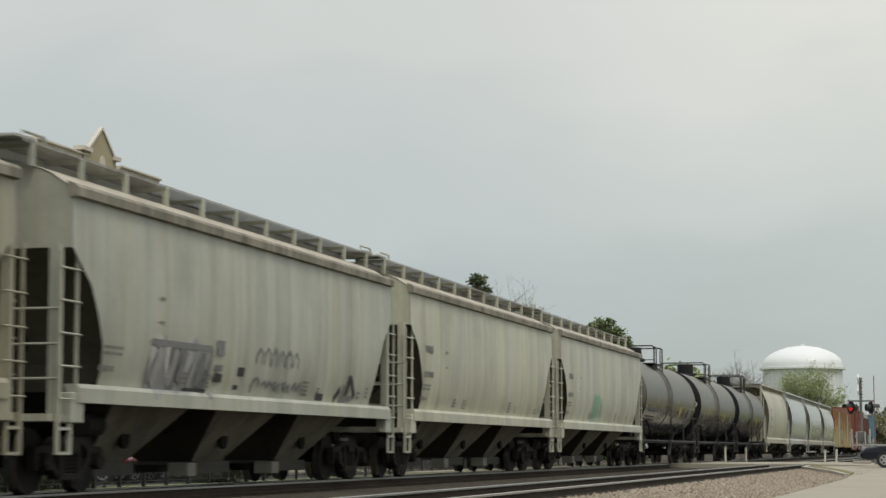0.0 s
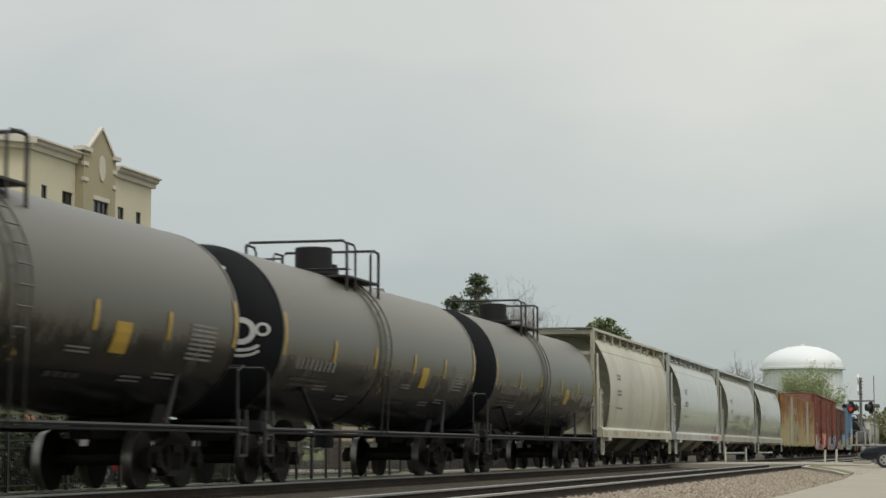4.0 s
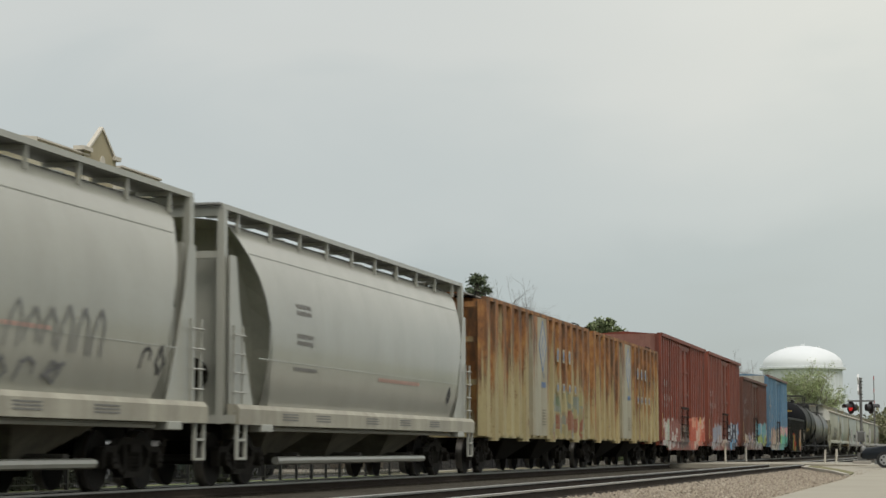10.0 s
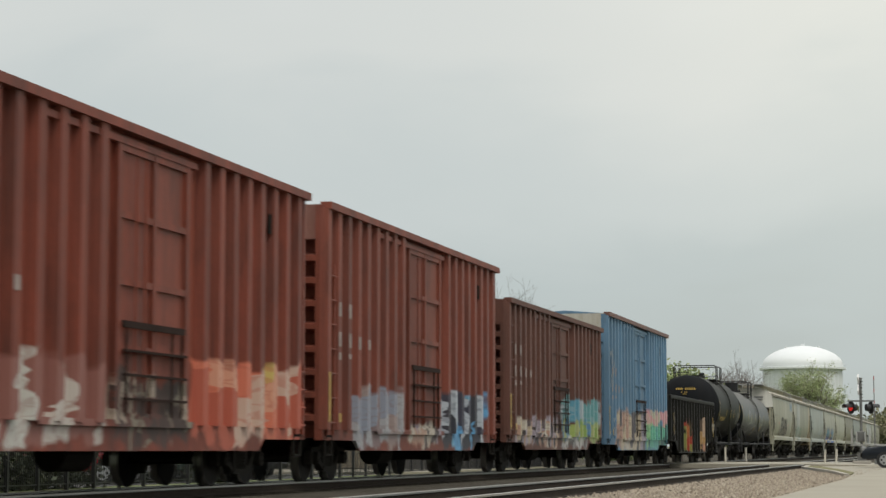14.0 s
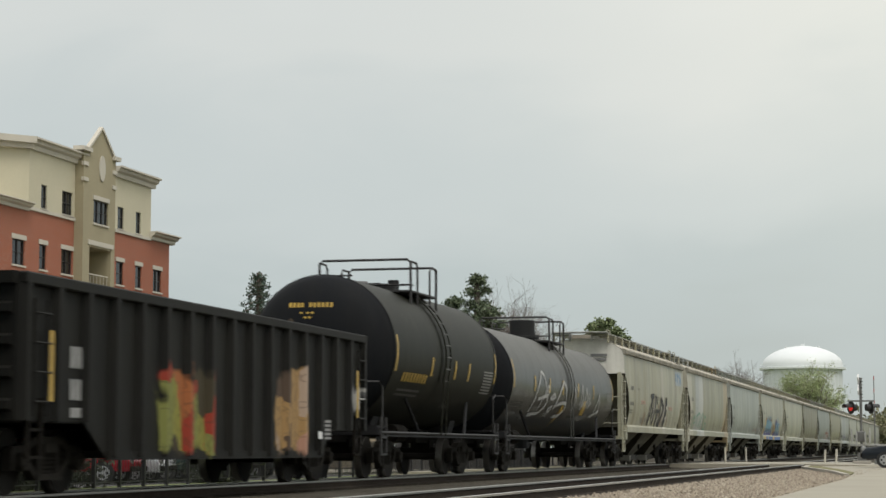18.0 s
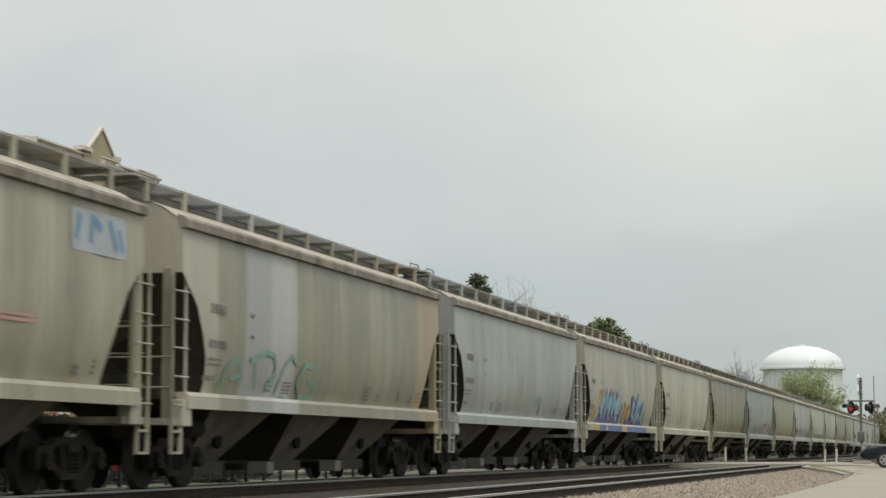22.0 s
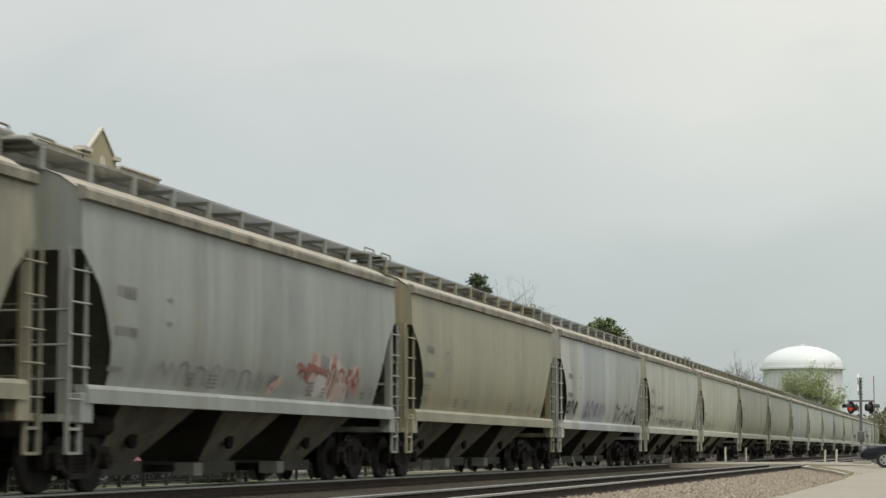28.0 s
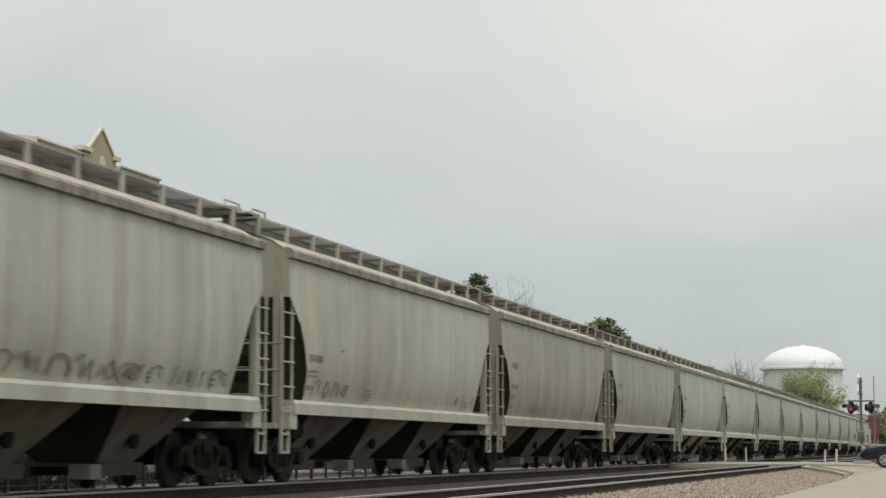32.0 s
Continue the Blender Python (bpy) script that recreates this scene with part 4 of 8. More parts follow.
        ob["end_paint"] = True
        P.append(ob)
        for sx in (1, -1):
            P.append(part("corner_post", boxes((sx * (w - 0.04) - 0.06, sx * (w - 0.04) + 0.1, s * half - 0.06, s * half + 0.06, low + 0.2, top - 0.1)), None, car))
        part("brake_platform", boxes((-0.5, 0.5, s * (half + 0.1) - 0.2, s * (half + 0.1) + 0.2, 1.1, 1.15)), M_STEEL, car)
    for k in range(int(2 * half / 1.2)):
        y = -half + 0.6 + k * 1.2
        bm = prism(bmesh.new(), [(-w, top - 0.09), (0, top + 0.03), (w, top - 0.09), (w, top - 0.05), (0, top + 0.075), (-w, top - 0.05)], "y", y - 0.05, y + 0.05)
        P.append(part("roof_seam", bm, None, car))
    part("centre_sill", boxes((-0.35, 0.35, -half + 1.5, half - 1.5, 0.6, 0.95)), M_STEEL, car)
    part("floor_stringer", boxes((-1.3, 1.3, -half + 2.6, half - 2.6, low + 0.1, low + 0.3)), M_STEEL, car)
    part("air_reservoir", disc(bmesh.new(), "y", (0.9, -1.5, 0.55), 0.25, 0.5, 14), M_STEEL, car)
    gear(car, half - 0.05, half - 2.0)
    for ob in P:
        ob["painted"] = True
    return car


# ---------------------------------------------------------------- ribbed covered hopper, rusty yellow
def make_ribbed_hopper(half=7.55, top=4.57, low=0.97):
    car = thing("ribbed_covered_hopper", "rusty yellow ribbed covered hopper freight car with a diamond emblem", "railcar", "freight cars of the train")
    P = []
    w = 1.50
    bm = bmesh.new()
    prism(bm, [(-w + 0.08, low + 0.02), (w - 0.08, low + 0.02), (w - 0.08, top - 0.06), (0.8, top + 0.02), (0, top + 0.05), (-0.8, top + 0.02), (-w + 0.08, top - 0.06)], "y", -half + 0.75, half - 0.05)
    P.append(part("body", bm, None, car))
    for sx in (1, -1):
        for k in range(16):
            y = -half + 0.12 + k * (2 * half - 0.24) / 15
            wd = 0.14
            rib = prism(bmesh.new(), [(sx * (w - 0.09), y - 0.30), (sx * (w + 0.13), y - wd - 0.06), (sx * (w + 0.13), y + wd + 0.06), (sx * (w - 0.09), y + 0.30)], "z", low - (0.12 if k % 4 == 1 else 0), top - 0.1)
            P.append(part("side_post", rib, None, car))
        P.append(part("roof_rail", boxes((sx * (w + 0.04) - 0.08, sx * (w + 0.04) + 0.08, -half, half, top - 0.12, top - 0.02)), None, car))
        P.append(part("side_sill", boxes((sx * w - 0.04, sx * w + 0.06, -half, half, low - 0.04, low + 0.08)), None, car))
        ya = -0.6
        cz, cy = 3.60, ya + 0.30
        P.append(part("emblem_panel", boxes((sx * (w + 0.04) - 0.095, sx * (w + 0.04) + 0.095, ya - 1.15, ya + 1.0, low + 0.05, top - 0.14)), None, car))
        P[-1]["emblem_paint"] = True
        for nm, ry, rz, mt, o in (("emblem", 0.58, 0.80, M_EMBLUE, 0.139), ("emblem_field", 0.48, 0.66, M_EMWHITE, 0.142), ("emblem_ring", 0.24, 0.36, M_EMBLUE, 0.145), ("emblem_centre", 0.16, 0.24, M_EMWHITE, 0.148)):
            bm = bmesh.new()
            bm.faces.new([bm.verts.new(p) for p in ((sx * (w + o), cy - ry, cz), (sx * (w + o), cy, cz - rz), (sx * (w + o), cy + ry, cz), (sx * (w + o), cy, cz + rz))])
            part(nm, bm, mt, car)
        marking(car, lambda z: w + 0.13, ya + 0.1, ya + 0.75, 2.4, 2.58, M_EMBLUE, "lettering", 1, 0.1, 4, 0.012, sx)
        marking(car, lambda z: w + 0.13, ya + 0.3, ya + 0.55, 2.68, 2.85, M_LETTERDARK, "lettering", 1, 0.1, 0, 0.012, sx)
        marking(car, lambda z: w + 0.13, ya + 0.2, ya + 0.7, 1.3, 1.8, M_EMTEXT, "data_panel", 6, 0.6, 0, 0.012, sx)
        for k in (2, 3, 4, 5):
            y = -half + 0.12 + (7.6 + k * 0.98) * (2 * half - 0.24) / 15
            if k < 5:
                marking(car, lambda z: w + 0.13, y - 0.17, y + 0.17, 3.25, 3.66, M_EMPANEL, "letter_plate", 1, 0.0, 0, 0.012, sx)
                marking(car, lambda z: w + 0.13, y - 0.1, y + 0.1, 3.32, 3.59, M_EMBLUE, "lettering", 1, 0.0, 2, 0.016, sx)
            marking(car, lambda z: w + 0.13, y - 0.15, y + 0.15, 2.34, 2.62, M_EMPANEL, "letter_plate", 1, 0.0, 0, 0.012, sx)
            marking(car, lambda z: w + 0.13, y - 0.1, y + 0.1, 2.4, 2.56, M_EMBLUE, "lettering", 1, 0.0, 2, 0.016, sx)
        for s in (1, -1):
            q = ladder(car, sx * (w + 0.06), s * (half - 0.3) - 0.2, s * (half - 0.3) + 0.2, low + 0.1, low + 2.2, 5, None)
            P.append(q)
            P.extend(q.children)
            steps(car, sx * 1.5, s * (half - 0.3), M_STEEL)
    for s in (1, -1):
        for z in (1.0, 2.35, 3.45, 4.35):
            P.append(part("end_beam", boxes((-w, w, s * (half - 0.08) - 0.08, s * (half - 0.08) + 0.08, z - 0.07, z + 0.07)), None, car))
        for x in (-w + 0.08, -0.5, 0.5, w - 0.08):
            P.append(part("end_post", boxes((x - 0.08, x + 0.08, s * (half - 0.08) - 0.07, s * (half - 0.08) + 0.07, low, top - 0.1)), None, car))
        P.append(part("end_board", boxes((-0.6, 0.9, s * half - 0.35, s * half + 0.15, top + 0.05, top + 0.09)), None, car))
        part("grab_iron", tube(bmesh.new(), [(1.3, s * (half - 1.2), top), (1.3, s * (half - 1.2), top + 0.12), (1.3, s * (half - 0.1), top + 0.12), (1.3, s * half, top)], 0.02, 5), M_STEEL, car)
    for k in range(10):
        y = -half + 0.8 + k * 1.5
        P.append(part("roof_hatch", bevelled(boxes((-0.5, 0.5, y - 0.5, y + 0.5, top, top + 0.12)), 0.03), None, car))
        part("hatch_clip", boxes((0.6, 1.1, y - 0.2, y + 0.2, top + 0.0, top + 0.06)), M_STEEL, car)
    part("running_board", boxes((0.55, 1.05, -half, half, top + 0.06, top + 0.09)), M_GRATE, car)
    for k in (-1, 1):
        yc = k * 2.4
        bm = bmesh.new()
        loft(bm, [[(-1.45, yc - 2.3, low), (1.45, yc - 2.3, low), (1.45, yc + 2.3, low), (-1.45, yc + 2.3, low)], [(-0.8, yc - 0.6, 0.35), (0.8, yc - 0.6, 0.35), (0.8, yc + 0.6, 0.35), (-0.8, yc + 0.6, 0.35)]])
        part("hopper_bay", bm, M_STEEL, car)
    gear(car, half - 0.02, half - 1.75)
    for ob in P:
        ob["painted"] = True
    return car


M_EMPANEL = paint("pale_primer_panel", (0.36, 0.35, 0.265), 0.35, (0.24, 0.18, 0.09), rust=0.15, rough=0.7, shift=2.0)
M_EMTEXT = plain("faded_brown_lettering", (0.22, 0.19, 0.13), 0.7, 0.0, 0.3, 10, 0)
M_EMWHITE = plain("yellowed_white_emblem", (0.46, 0.44, 0.36), 0.6, 0.0, 0.3, 8)
M_EMBLUE = plain("faded_blue_emblem", (0.12, 0.20, 0.36), 0.6, 0.0, 0.25, 10)


# ---------------------------------------------------------------- gondola
def make_gondola(half=8.0, top=2.84, low=0.5):
    car = thing("gondola_car", "black ribbed open gondola car with red, yellow and orange graffiti", "railcar", "freight cars of the train")
    P = []
    w = 1.46
    bm = bmesh.new()
    for sx in (1, -1):
        out = [(-half, 1.0), (-half + 2.1, 1.0), (-half + 2.9, low), (half - 2.9, low), (half - 2.1, 1.0), (half, 1.0), (half, top), (-half, top)]
        P.append(part("side_sheet", prism(bmesh.new(), out, "x", sx * w - 0.02, sx * w + 0.02), None, car))
        P.append(part("top_chord", bevelled(boxes((sx * (w + 0.03) - 0.1, sx * (w + 0.03) + 0.1, -half, half, top - 0.06, top + 0.1)), 0.02), None, car))
        for k in range(17):
            y = -half + 0.1 + k * (2 * half - 0.2) / 16
            zl = 1.0 if abs(y) > half - 2.1 else low + 0.02
            rib = prism(bmesh.new(), [(sx * w, y - 0.11), (sx * (w + 0.13), y - 0.06), (sx * (w + 0.13), y + 0.06), (sx * w, y + 0.11)], "z", zl, top)
            P.append(part("side_post", rib, None, car))
        P.append(part("side_sill", boxes((sx * w - 0.03, sx * w + 0.07, -half + 2.9, half - 2.9, low - 0.03, low + 0.1)), None, car))
        for s in (1, -1):
            q = ladder(car, sx * (w + 0.13), s * (half - 0.45) - 0.2, s * (half - 0.45) + 0.2, 1.05, 2.6, 4, None)
            P.append(q)
            P.extend(q.children)
            steps(car, sx * 1.5, s * (half - 0.45), M_STEEL)
            marking(car, lambda z: w + 0.13, s * (half - 0.75) - 0.07, s * (half - 0.75) + 0.07, 1.25, 2.2, M_YELLOW, "reflective_strip", 1, 0.0, 0, 0.012, sx)
        marking(car, lambda z: w + 0.02, -half + 1.6, -half + 2.2, 1.72, 2.05, M_LETTER, "lettering", 1, 0.1, 4, 0.012, sx)
        marking(car, lambda z: w + 0.02, -half + 1.6, -half + 2.25, 1.28, 1.6, M_LETTER, "lettering", 1, 0.1, 5, 0.012, sx)
        marking(car, lambda z: w + 0.02, -half + 1.62, -half + 2.15, 1.05, 1.2, M_LETTER, "lettering", 1, 0.1, 0, 0.012, sx)
        marking(car, lambda z: w + 0.02, half - 2.6, half - 2.2, 0.8, 1.2, M_LETTER, "data_panel", 5, 0.4, 0, 0.012, sx)
        marking(car, lambda z: w + 0.14, half - 3.4, half - 3.15, 0.82, 0.96, M_WHITE, "white_tag", 1, 0.0, 0, 0.012, sx)
    for s in (1, -1):
        P.append(part("end_sheet", boxes((-w, w, s * half - 0.03, s * half + 0.03, 1.0, top)), None, car))
        for k in range(4):
            z = 1.2 + k * 0.42
            P.append(part("end_rib", prism(bmesh.new(), [(s * half, z - 0.1), (s * (half + 0.12), z - 0.05), (s * (half + 0.12), z + 0.05), (s * half, z + 0.1)], "x", -w + 0.05, w - 0.05), None, car))
        P.append(part("end_chord", boxes((-w, w, s * (half + 0.03) - 0.1, s * (half + 0.03) + 0.1, top - 0.06, top + 0.1)), None, car))
    P.append(part("floor_plate", boxes((-w, w, -half, half, 0.98, 1.04), (-w, w, -half + 3, half - 3, low, low + 0.1)), None, car))
    bm = bmesh.new()
    rnd = random.Random(5)
    for k in range(60):
        y, x = rnd.uniform(-half + 0.6, half - 0.6), rnd.uniform(-1.1, 1.1)
        a = rnd.uniform(0, 3)
        tube(bm, [(x, y, top - 0.05 + rnd.uniform(-0.2, 0.02)), (x + 0.5 * math.cos(a), y + 0.9 * math.sin(a), top + rnd.uniform(-0.2, 0.12))], rnd.uniform(0.03, 0.1), 5)
    part("scrap_load", bm, M_RAIL, car)
    gear(car, half - 0.05, half - 1.9)
    for ob in P:
        ob["painted"] = True
    return car


# ---------------------------------------------------------------- ground, tracks, streets
def gravel_mat(name, rgbs, scale=26.0):
    m, n, l, bs = mat_base(name, 0.95)
    bs.inputs["Specular IOR Level"].default_value = 0.1
    v = coords(n, l, (1, 1, 1))
    vo = n.new("ShaderNodeTexVoronoi")
    vo.inputs["Scale"].default_value = scale
    l.new(v, vo.inputs[0])
    sp = n.new("ShaderNodeSeparateXYZ")
    l.new(vo.outputs["Color"], sp.inputs[0])
    c = ramp_of(n, l, sp.outputs[0], [(i / max(1, len(rgbs) - 1), p) for i, p in enumerate(rgbs)])
    big = noise_of(n, l, v, 0.5, 4, 0.6, 0.35, 0.65)
    c = mixed(n, l, big, c, tuple(x * 0.7 for x in rgbs[0]), amount=0.5)
    l.new(c, bs.inputs["Base Color"])
    bumped(n, l, bs, vo.outputs["Distance"], 0.9, 0.04)
    return m


def stone_mat(name, rgbs):
    m, n, l, bs = mat_base(name, 0.95)
    g = n.new("ShaderNodeNewGeometry")
    c = ramp_of(n, l, g.outputs["Random Per Island"], [(i / max(1, len(rgbs) - 1), p) for i, p in enumerate(rgbs)])
    fine = noise_of(n, l, coords(n, l, (1, 1, 1)), 40, 3, 0.6, 0.3, 0.7)
    c = mixed(n, l, fine, c, tuple(x * 0.6 for x in rgbs[0]), amount=0.4)
    l.new(c, bs.inputs["Base Color"])
    return m


def grass_mat():
    m, n, l, bs = mat_base("spring_grass", 0.95)
    v = coords(n, l, (1, 1, 1))
    c = ramp_of(n, l, noise_of(n, l, v, 0.35, 6, 0.7), [(0.3, (0.10, 0.12, 0.045)), (0.5, (0.145, 0.18, 0.062)), (0.62, (0.21, 0.21, 0.11)), (0.75, (0.27, 0.235, 0.16))])
    c = mixed(n, l, noise_of(n, l, v, 9, 5, 0.7, 0.35, 0.7), c, (0.07, 0.095, 0.03), amount=0.6)
    l.new(c, bs.inputs["Base Color"])
    bumped(n, l, bs, noise_of(n, l, v, 25, 4), 0.6, 0.05)
    return m


STONES = [(0.16, 0.13, 0.095), (0.30, 0.25, 0.185), (0.38, 0.33, 0.25), (0.25, 0.20, 0.155), (0.43, 0.385, 0.30)]
M_GRASS = grass_mat()
M_BALLAST = gravel_mat("crushed_stone_ballast", [(0.052, 0.047, 0.037), (0.092, 0.083, 0.064), (0.068, 0.06, 0.046), (0.12, 0.11, 0.086)])
M_STONE = stone_mat("loose_ballast_stones", STONES)
M_DIRT = gravel_mat("tan_gravelly_dirt", [(0.19, 0.155, 0.11), (0.28, 0.235, 0.17), (0.34, 0.29, 0.215), (0.24, 0.195, 0.14)], 34.0)
M_VERGE = gravel_mat("thin_dry_grass", [(0.15, 0.15, 0.075), (0.21, 0.20, 0.11), (0.27, 0.235, 0.15), (0.17, 0.175, 0.08)], 20.0)
M_STREET = plain("worn_pale_street_concrete", (0.325, 0.30, 0.235), 0.92, 0.0, 0.16, 1.6, 0.2)
M_ASPHALT = plain("parking_lot_asphalt", (0.07, 0.07, 0.068), 0.9, 0.0, 0.25, 3, 0.3)
M_KERB = plain("pale_kerb_concrete", (0.40, 0.37, 0.31), 0.85, 0.0, 0.15, 5, 0.2)
GROUND = [(-2500, -0.95), (-60, -0.62), (-26, -0.55), (-19, -0.45), (-16.5, -0.34), (-5.0, -0.24), (-4.2, -0.18), (-2.6, -0.15), (9, -0.16), (60, -0.2), (2500, -0.3)]


def ground_z(x):
    for (xa, za), (xb, zb) in zip(GROUND, GROUND[1:]):
        if x <= xb:
            return za + (zb - za) * (x - xa) / (xb - xa)
    return GROUND[-1][1]


def make_ground():
    bm = bmesh.new()
    ys = [-2500, -60, 0, 60, 120, 240, 600, 3500]
    loft(bm, [[(x, y, z) for x, z in GROUND] for y in ys], closed=False)
    bm2 = bmesh.new()
    rows2 = [(-5.6, -0.225), (-4.2, -0.172), (-2.6, -0.142)]
    loft(bm2, [[(x, y, z) for x, z in rows2] for y in (-30, 20, 60, 92)], closed=False)
    tagged(link_mesh("dirt_shoulder", bm2, M_DIRT), "tan gravelly dirt between track and street", "dirt", kind="structure")
    tagged(link_mesh("ground", bm, M_GRASS), "flat ground with patchy spring grass", "ground", kind="structure")
    bm = prism(bmesh.new(), [(-16.6, -0.45), (-15.4, -0.19), (-5.3, -0.19), (-3.7, -0.36)], "y", -40, 93)
    prism(bm, [(-16.6, -0.45), (-15.4, -0.19), (-5.3, -0.19), (-4.1, -0.36)], "y", 108, 900)
    tagged(link_mesh("ballast_bed", bm, M_BALLAST), "bed of brown crushed stone under the rails", "ballast", kind="structure")


def rail_profile(x):
    return [(x - 0.07, -0.18), (x + 0.07, -0.18), (x + 0.07, -0.165), (x + 0.012, -0.14), (x + 0.012, -0.045), (x + 0.036, -0.035), (x + 0.036, -0.006), (x + 0.028, 0.0),
            (x - 0.028, 0.0), (x - 0.036, -0.006), (x - 0.036, -0.035), (x - 0.012, -0.045), (x - 0.012, -0.14), (x - 0.07, -0.165)]


def make_track(name, cx, dz, y0, y1, label, ties_to, cant=0.0):
    tr = tagged(new(name), label, "railway track", kind="structure")
    for sx in (-1, 1):
        bm = prism(bmesh.new(), [(x, z + dz - (cant if sx < 0 else 0.0)) for x, z in rail_profile(cx + sx * 0.7535)], "y", y0, y1)
        for fc in bm.faces:
            if fc.calc_center_median().z > dz - 0.022 - cant and len(fc.verts) == 4:
                fc.material_index = 1
        part("rail", bm, [M_RAIL, M_RAILTOP], tr)
    me = None
    y = 22.0
    k = 0
    while y < ties_to:
        if me is None:
            ob = part("tie", bevelled(boxes((-1.3, 1.3, -0.11, 0.11, -0.36, -0.176)), 0.012), M_TIE, tr)
            me = ob.data
        else:
            ob = new("tie", me)
            ob.parent = tr
        if not 92 < y < 109:
            ob.matrix_basis = pose(cx + 0.02 * math.sin(k * 7.1), y, dz + 0.008 * math.sin(k * 3.3), 0, 0, 0.5 * math.sin(k * 5.7))
        else:
            ob.matrix_basis = pose(cx, y, dz - 0.02)
        y += 0.52
        k += 1
    return tr


def make_stones():
    """Loose ballast on the shoulder and between the tracks."""
    rnd = np.random.RandomState(3)
    n = 17000
    yy = 24 + 68 * rnd.rand(n) ** 1.5
    xx = np.where(rnd.rand(n) < 0.93, rnd.uniform(-6.2, -2.75, n), rnd.uniform(-9.6, -8.3, n))
    keep = (xx < -2.75 - 0.5 * rnd.rand(n) ** 2) 
    xx, yy = xx[keep], yy[keep]
    base = np.array([(1, 0, 0), (-1, 0, 0), (0, 1, 0), (0, -1, 0), (0, 0, 1), (0, 0, -1)], float)
    tri = np.array([(0, 2, 4), (2, 1, 4), (1, 3, 4), (3, 0, 4), (2, 0, 5), (1, 2, 5), (3, 1, 5), (0, 3, 5)])
    vs, fs = [], []
    for i, (x, y) in enumerate(zip(xx, yy)):
        z = -0.19 if x < -5.3 else max(ground_z(x), -0.19 - 0.04 * (x + 5.3) / 1.6)
        r = 0.022 + 0.035 * rnd.rand()
        p = base * (r * rnd.uniform(0.6, 1.3, (6, 1)))
        a = rnd.uniform(0, 6.28)
        c, s = math.cos(a), math.sin(a)
        p = np.stack([p[:, 0] * c - p[:, 1] * s, p[:, 0] * s + p[:, 1] * c, p[:, 2] * 0.8], 1) + (x, y, z + r * 0.35)
        vs.append(p)
        fs.append(tri + 6 * i)
    me = bpy.data.meshes.new("loose_stones")
    me.from_pydata(np.concatenate(vs).tolist(), [], np.concatenate(fs).tolist())
    me.materials.append(M_STONE)
    tagged(new("loose_stones", me), "loose tan and pinkish ballast stones beside the rails", "gravel", kind="stuff")


def make_streets():
    # street along the tracks, with a curved corner into the crossing street
    pts = [(-2.75, -30), (-2.75, 52), (-2.95, 60), (-3.15, 66), (-3.8, 73), (-4.6, 80), (-5.4, 87), (-6.0, 92.5)]
    out = pts + [(30, 92.5), (30, -30)]
    bm = bmesh.new()
    top = [bm.verts.new((x, y, -0.11)) for x, y in out]
    low = [bm.verts.new((x, y, -0.4)) for x, y in out]
    bm.faces.new(top)
    for i in range(len(out)):
        j = (i + 1) % len(out)
        bm.faces.new((top[i], low[i], low[j], top[j]))
    tagged(link_mesh("road", bm, M_STREET), "worn pale concrete street beside the railway", "road", kind="structure")
    # crossing street with its rise to rail level
    bm = bmesh.new()
    rows = [(30, -0.10), (-3.0, -0.09), (-5.5, -0.02), (-6.55, -0.012), (-6.56, -0.04), (-6.62, -0.04), (-6.63, -0.012), (-7.97, -0.012), (-8.05, -0.012), (-12.4, -0.008), (-14.1, -0.008), (-16, -0.05), (-24, -0.4), (-60, -0.55)]
    loft(bm, [[(x, y, z) for x, z in rows] for y in (92.4, 108)], closed=False)
    loft(bm, [[(x, y, z - (0.6 if y in (92.39, 108.01) else 0)) for x, z in rows] for y in (92.39, 92.4)], closed=False)
    tagged(link_mesh("crossing_road", bm, M_STREET), "concrete level crossing over both tracks", "level crossing", kind="structure")
    # kerb round the corner
    bm = bmesh.new()
    line = [(-3.0, 60.0), (-3.9, 69.0), (-4.9, 77.0), (-6.0, 85.0), (-6.3, 92.3)]
    ring = []
    for x, y in line:
        ring.append([(x - 0.16, y, -0.4), (x - 0.16, y, -0.06), (x - 0.02, y, -0.06), (x, y, -0.09), (x, y, -0.4)])
    kv = loft(bm, ring, closed=True)
    bm.faces.new(kv[0])
    bm.faces.new(kv[-1])
    tagged(link_mesh("kerb", bm, M_KERB), "pale concrete kerb curving round the street corner", "kerb", kind="structure")
    bm = bmesh.new()
    tri = line + [(-6.0, 92.2), (-5.4, 87), (-4.6, 80), (-3.8, 73), (-3.15, 66)]
    vs = [bm.verts.new((x, y, -0.085)) for x, y in tri]
    bm.faces.new(vs)
    vs2 = [bm.verts.new((x, y, -0.4)) for x, y in tri]
    for i in range(len(tri)):
        j = (i + 1) % len(tri)
        bm.faces.new((vs[i], vs2[i], vs2[j], vs[j]))
    tagged(link_mesh("grass_verge", bm, M_VERGE), "narrow grass verge at the street corner", "verge", kind="structure")
    bm = boxes((-46, -26.2, -20, 200, -0.7, -0.53))
    lot = boxes((-60, -16.7, 108.5, 520, -0.62, -0.40))
    tagged(link_mesh("gravel_lot", lot, M_BALLAST), "dark gravel ground beyond the crossing", "gravel lot", kind="structure")
    tagged(link_mesh("parking_lot", bm, M_ASPHALT), "dark asphalt parking lot beyond the fence", "parking lot", kind="structure")


# ---------------------------------------------------------------- crossing furniture
M_POST = plain("cream_post_paint", (0.55, 0.52, 0.44), 0.6, 0.0, 0.2, 5)


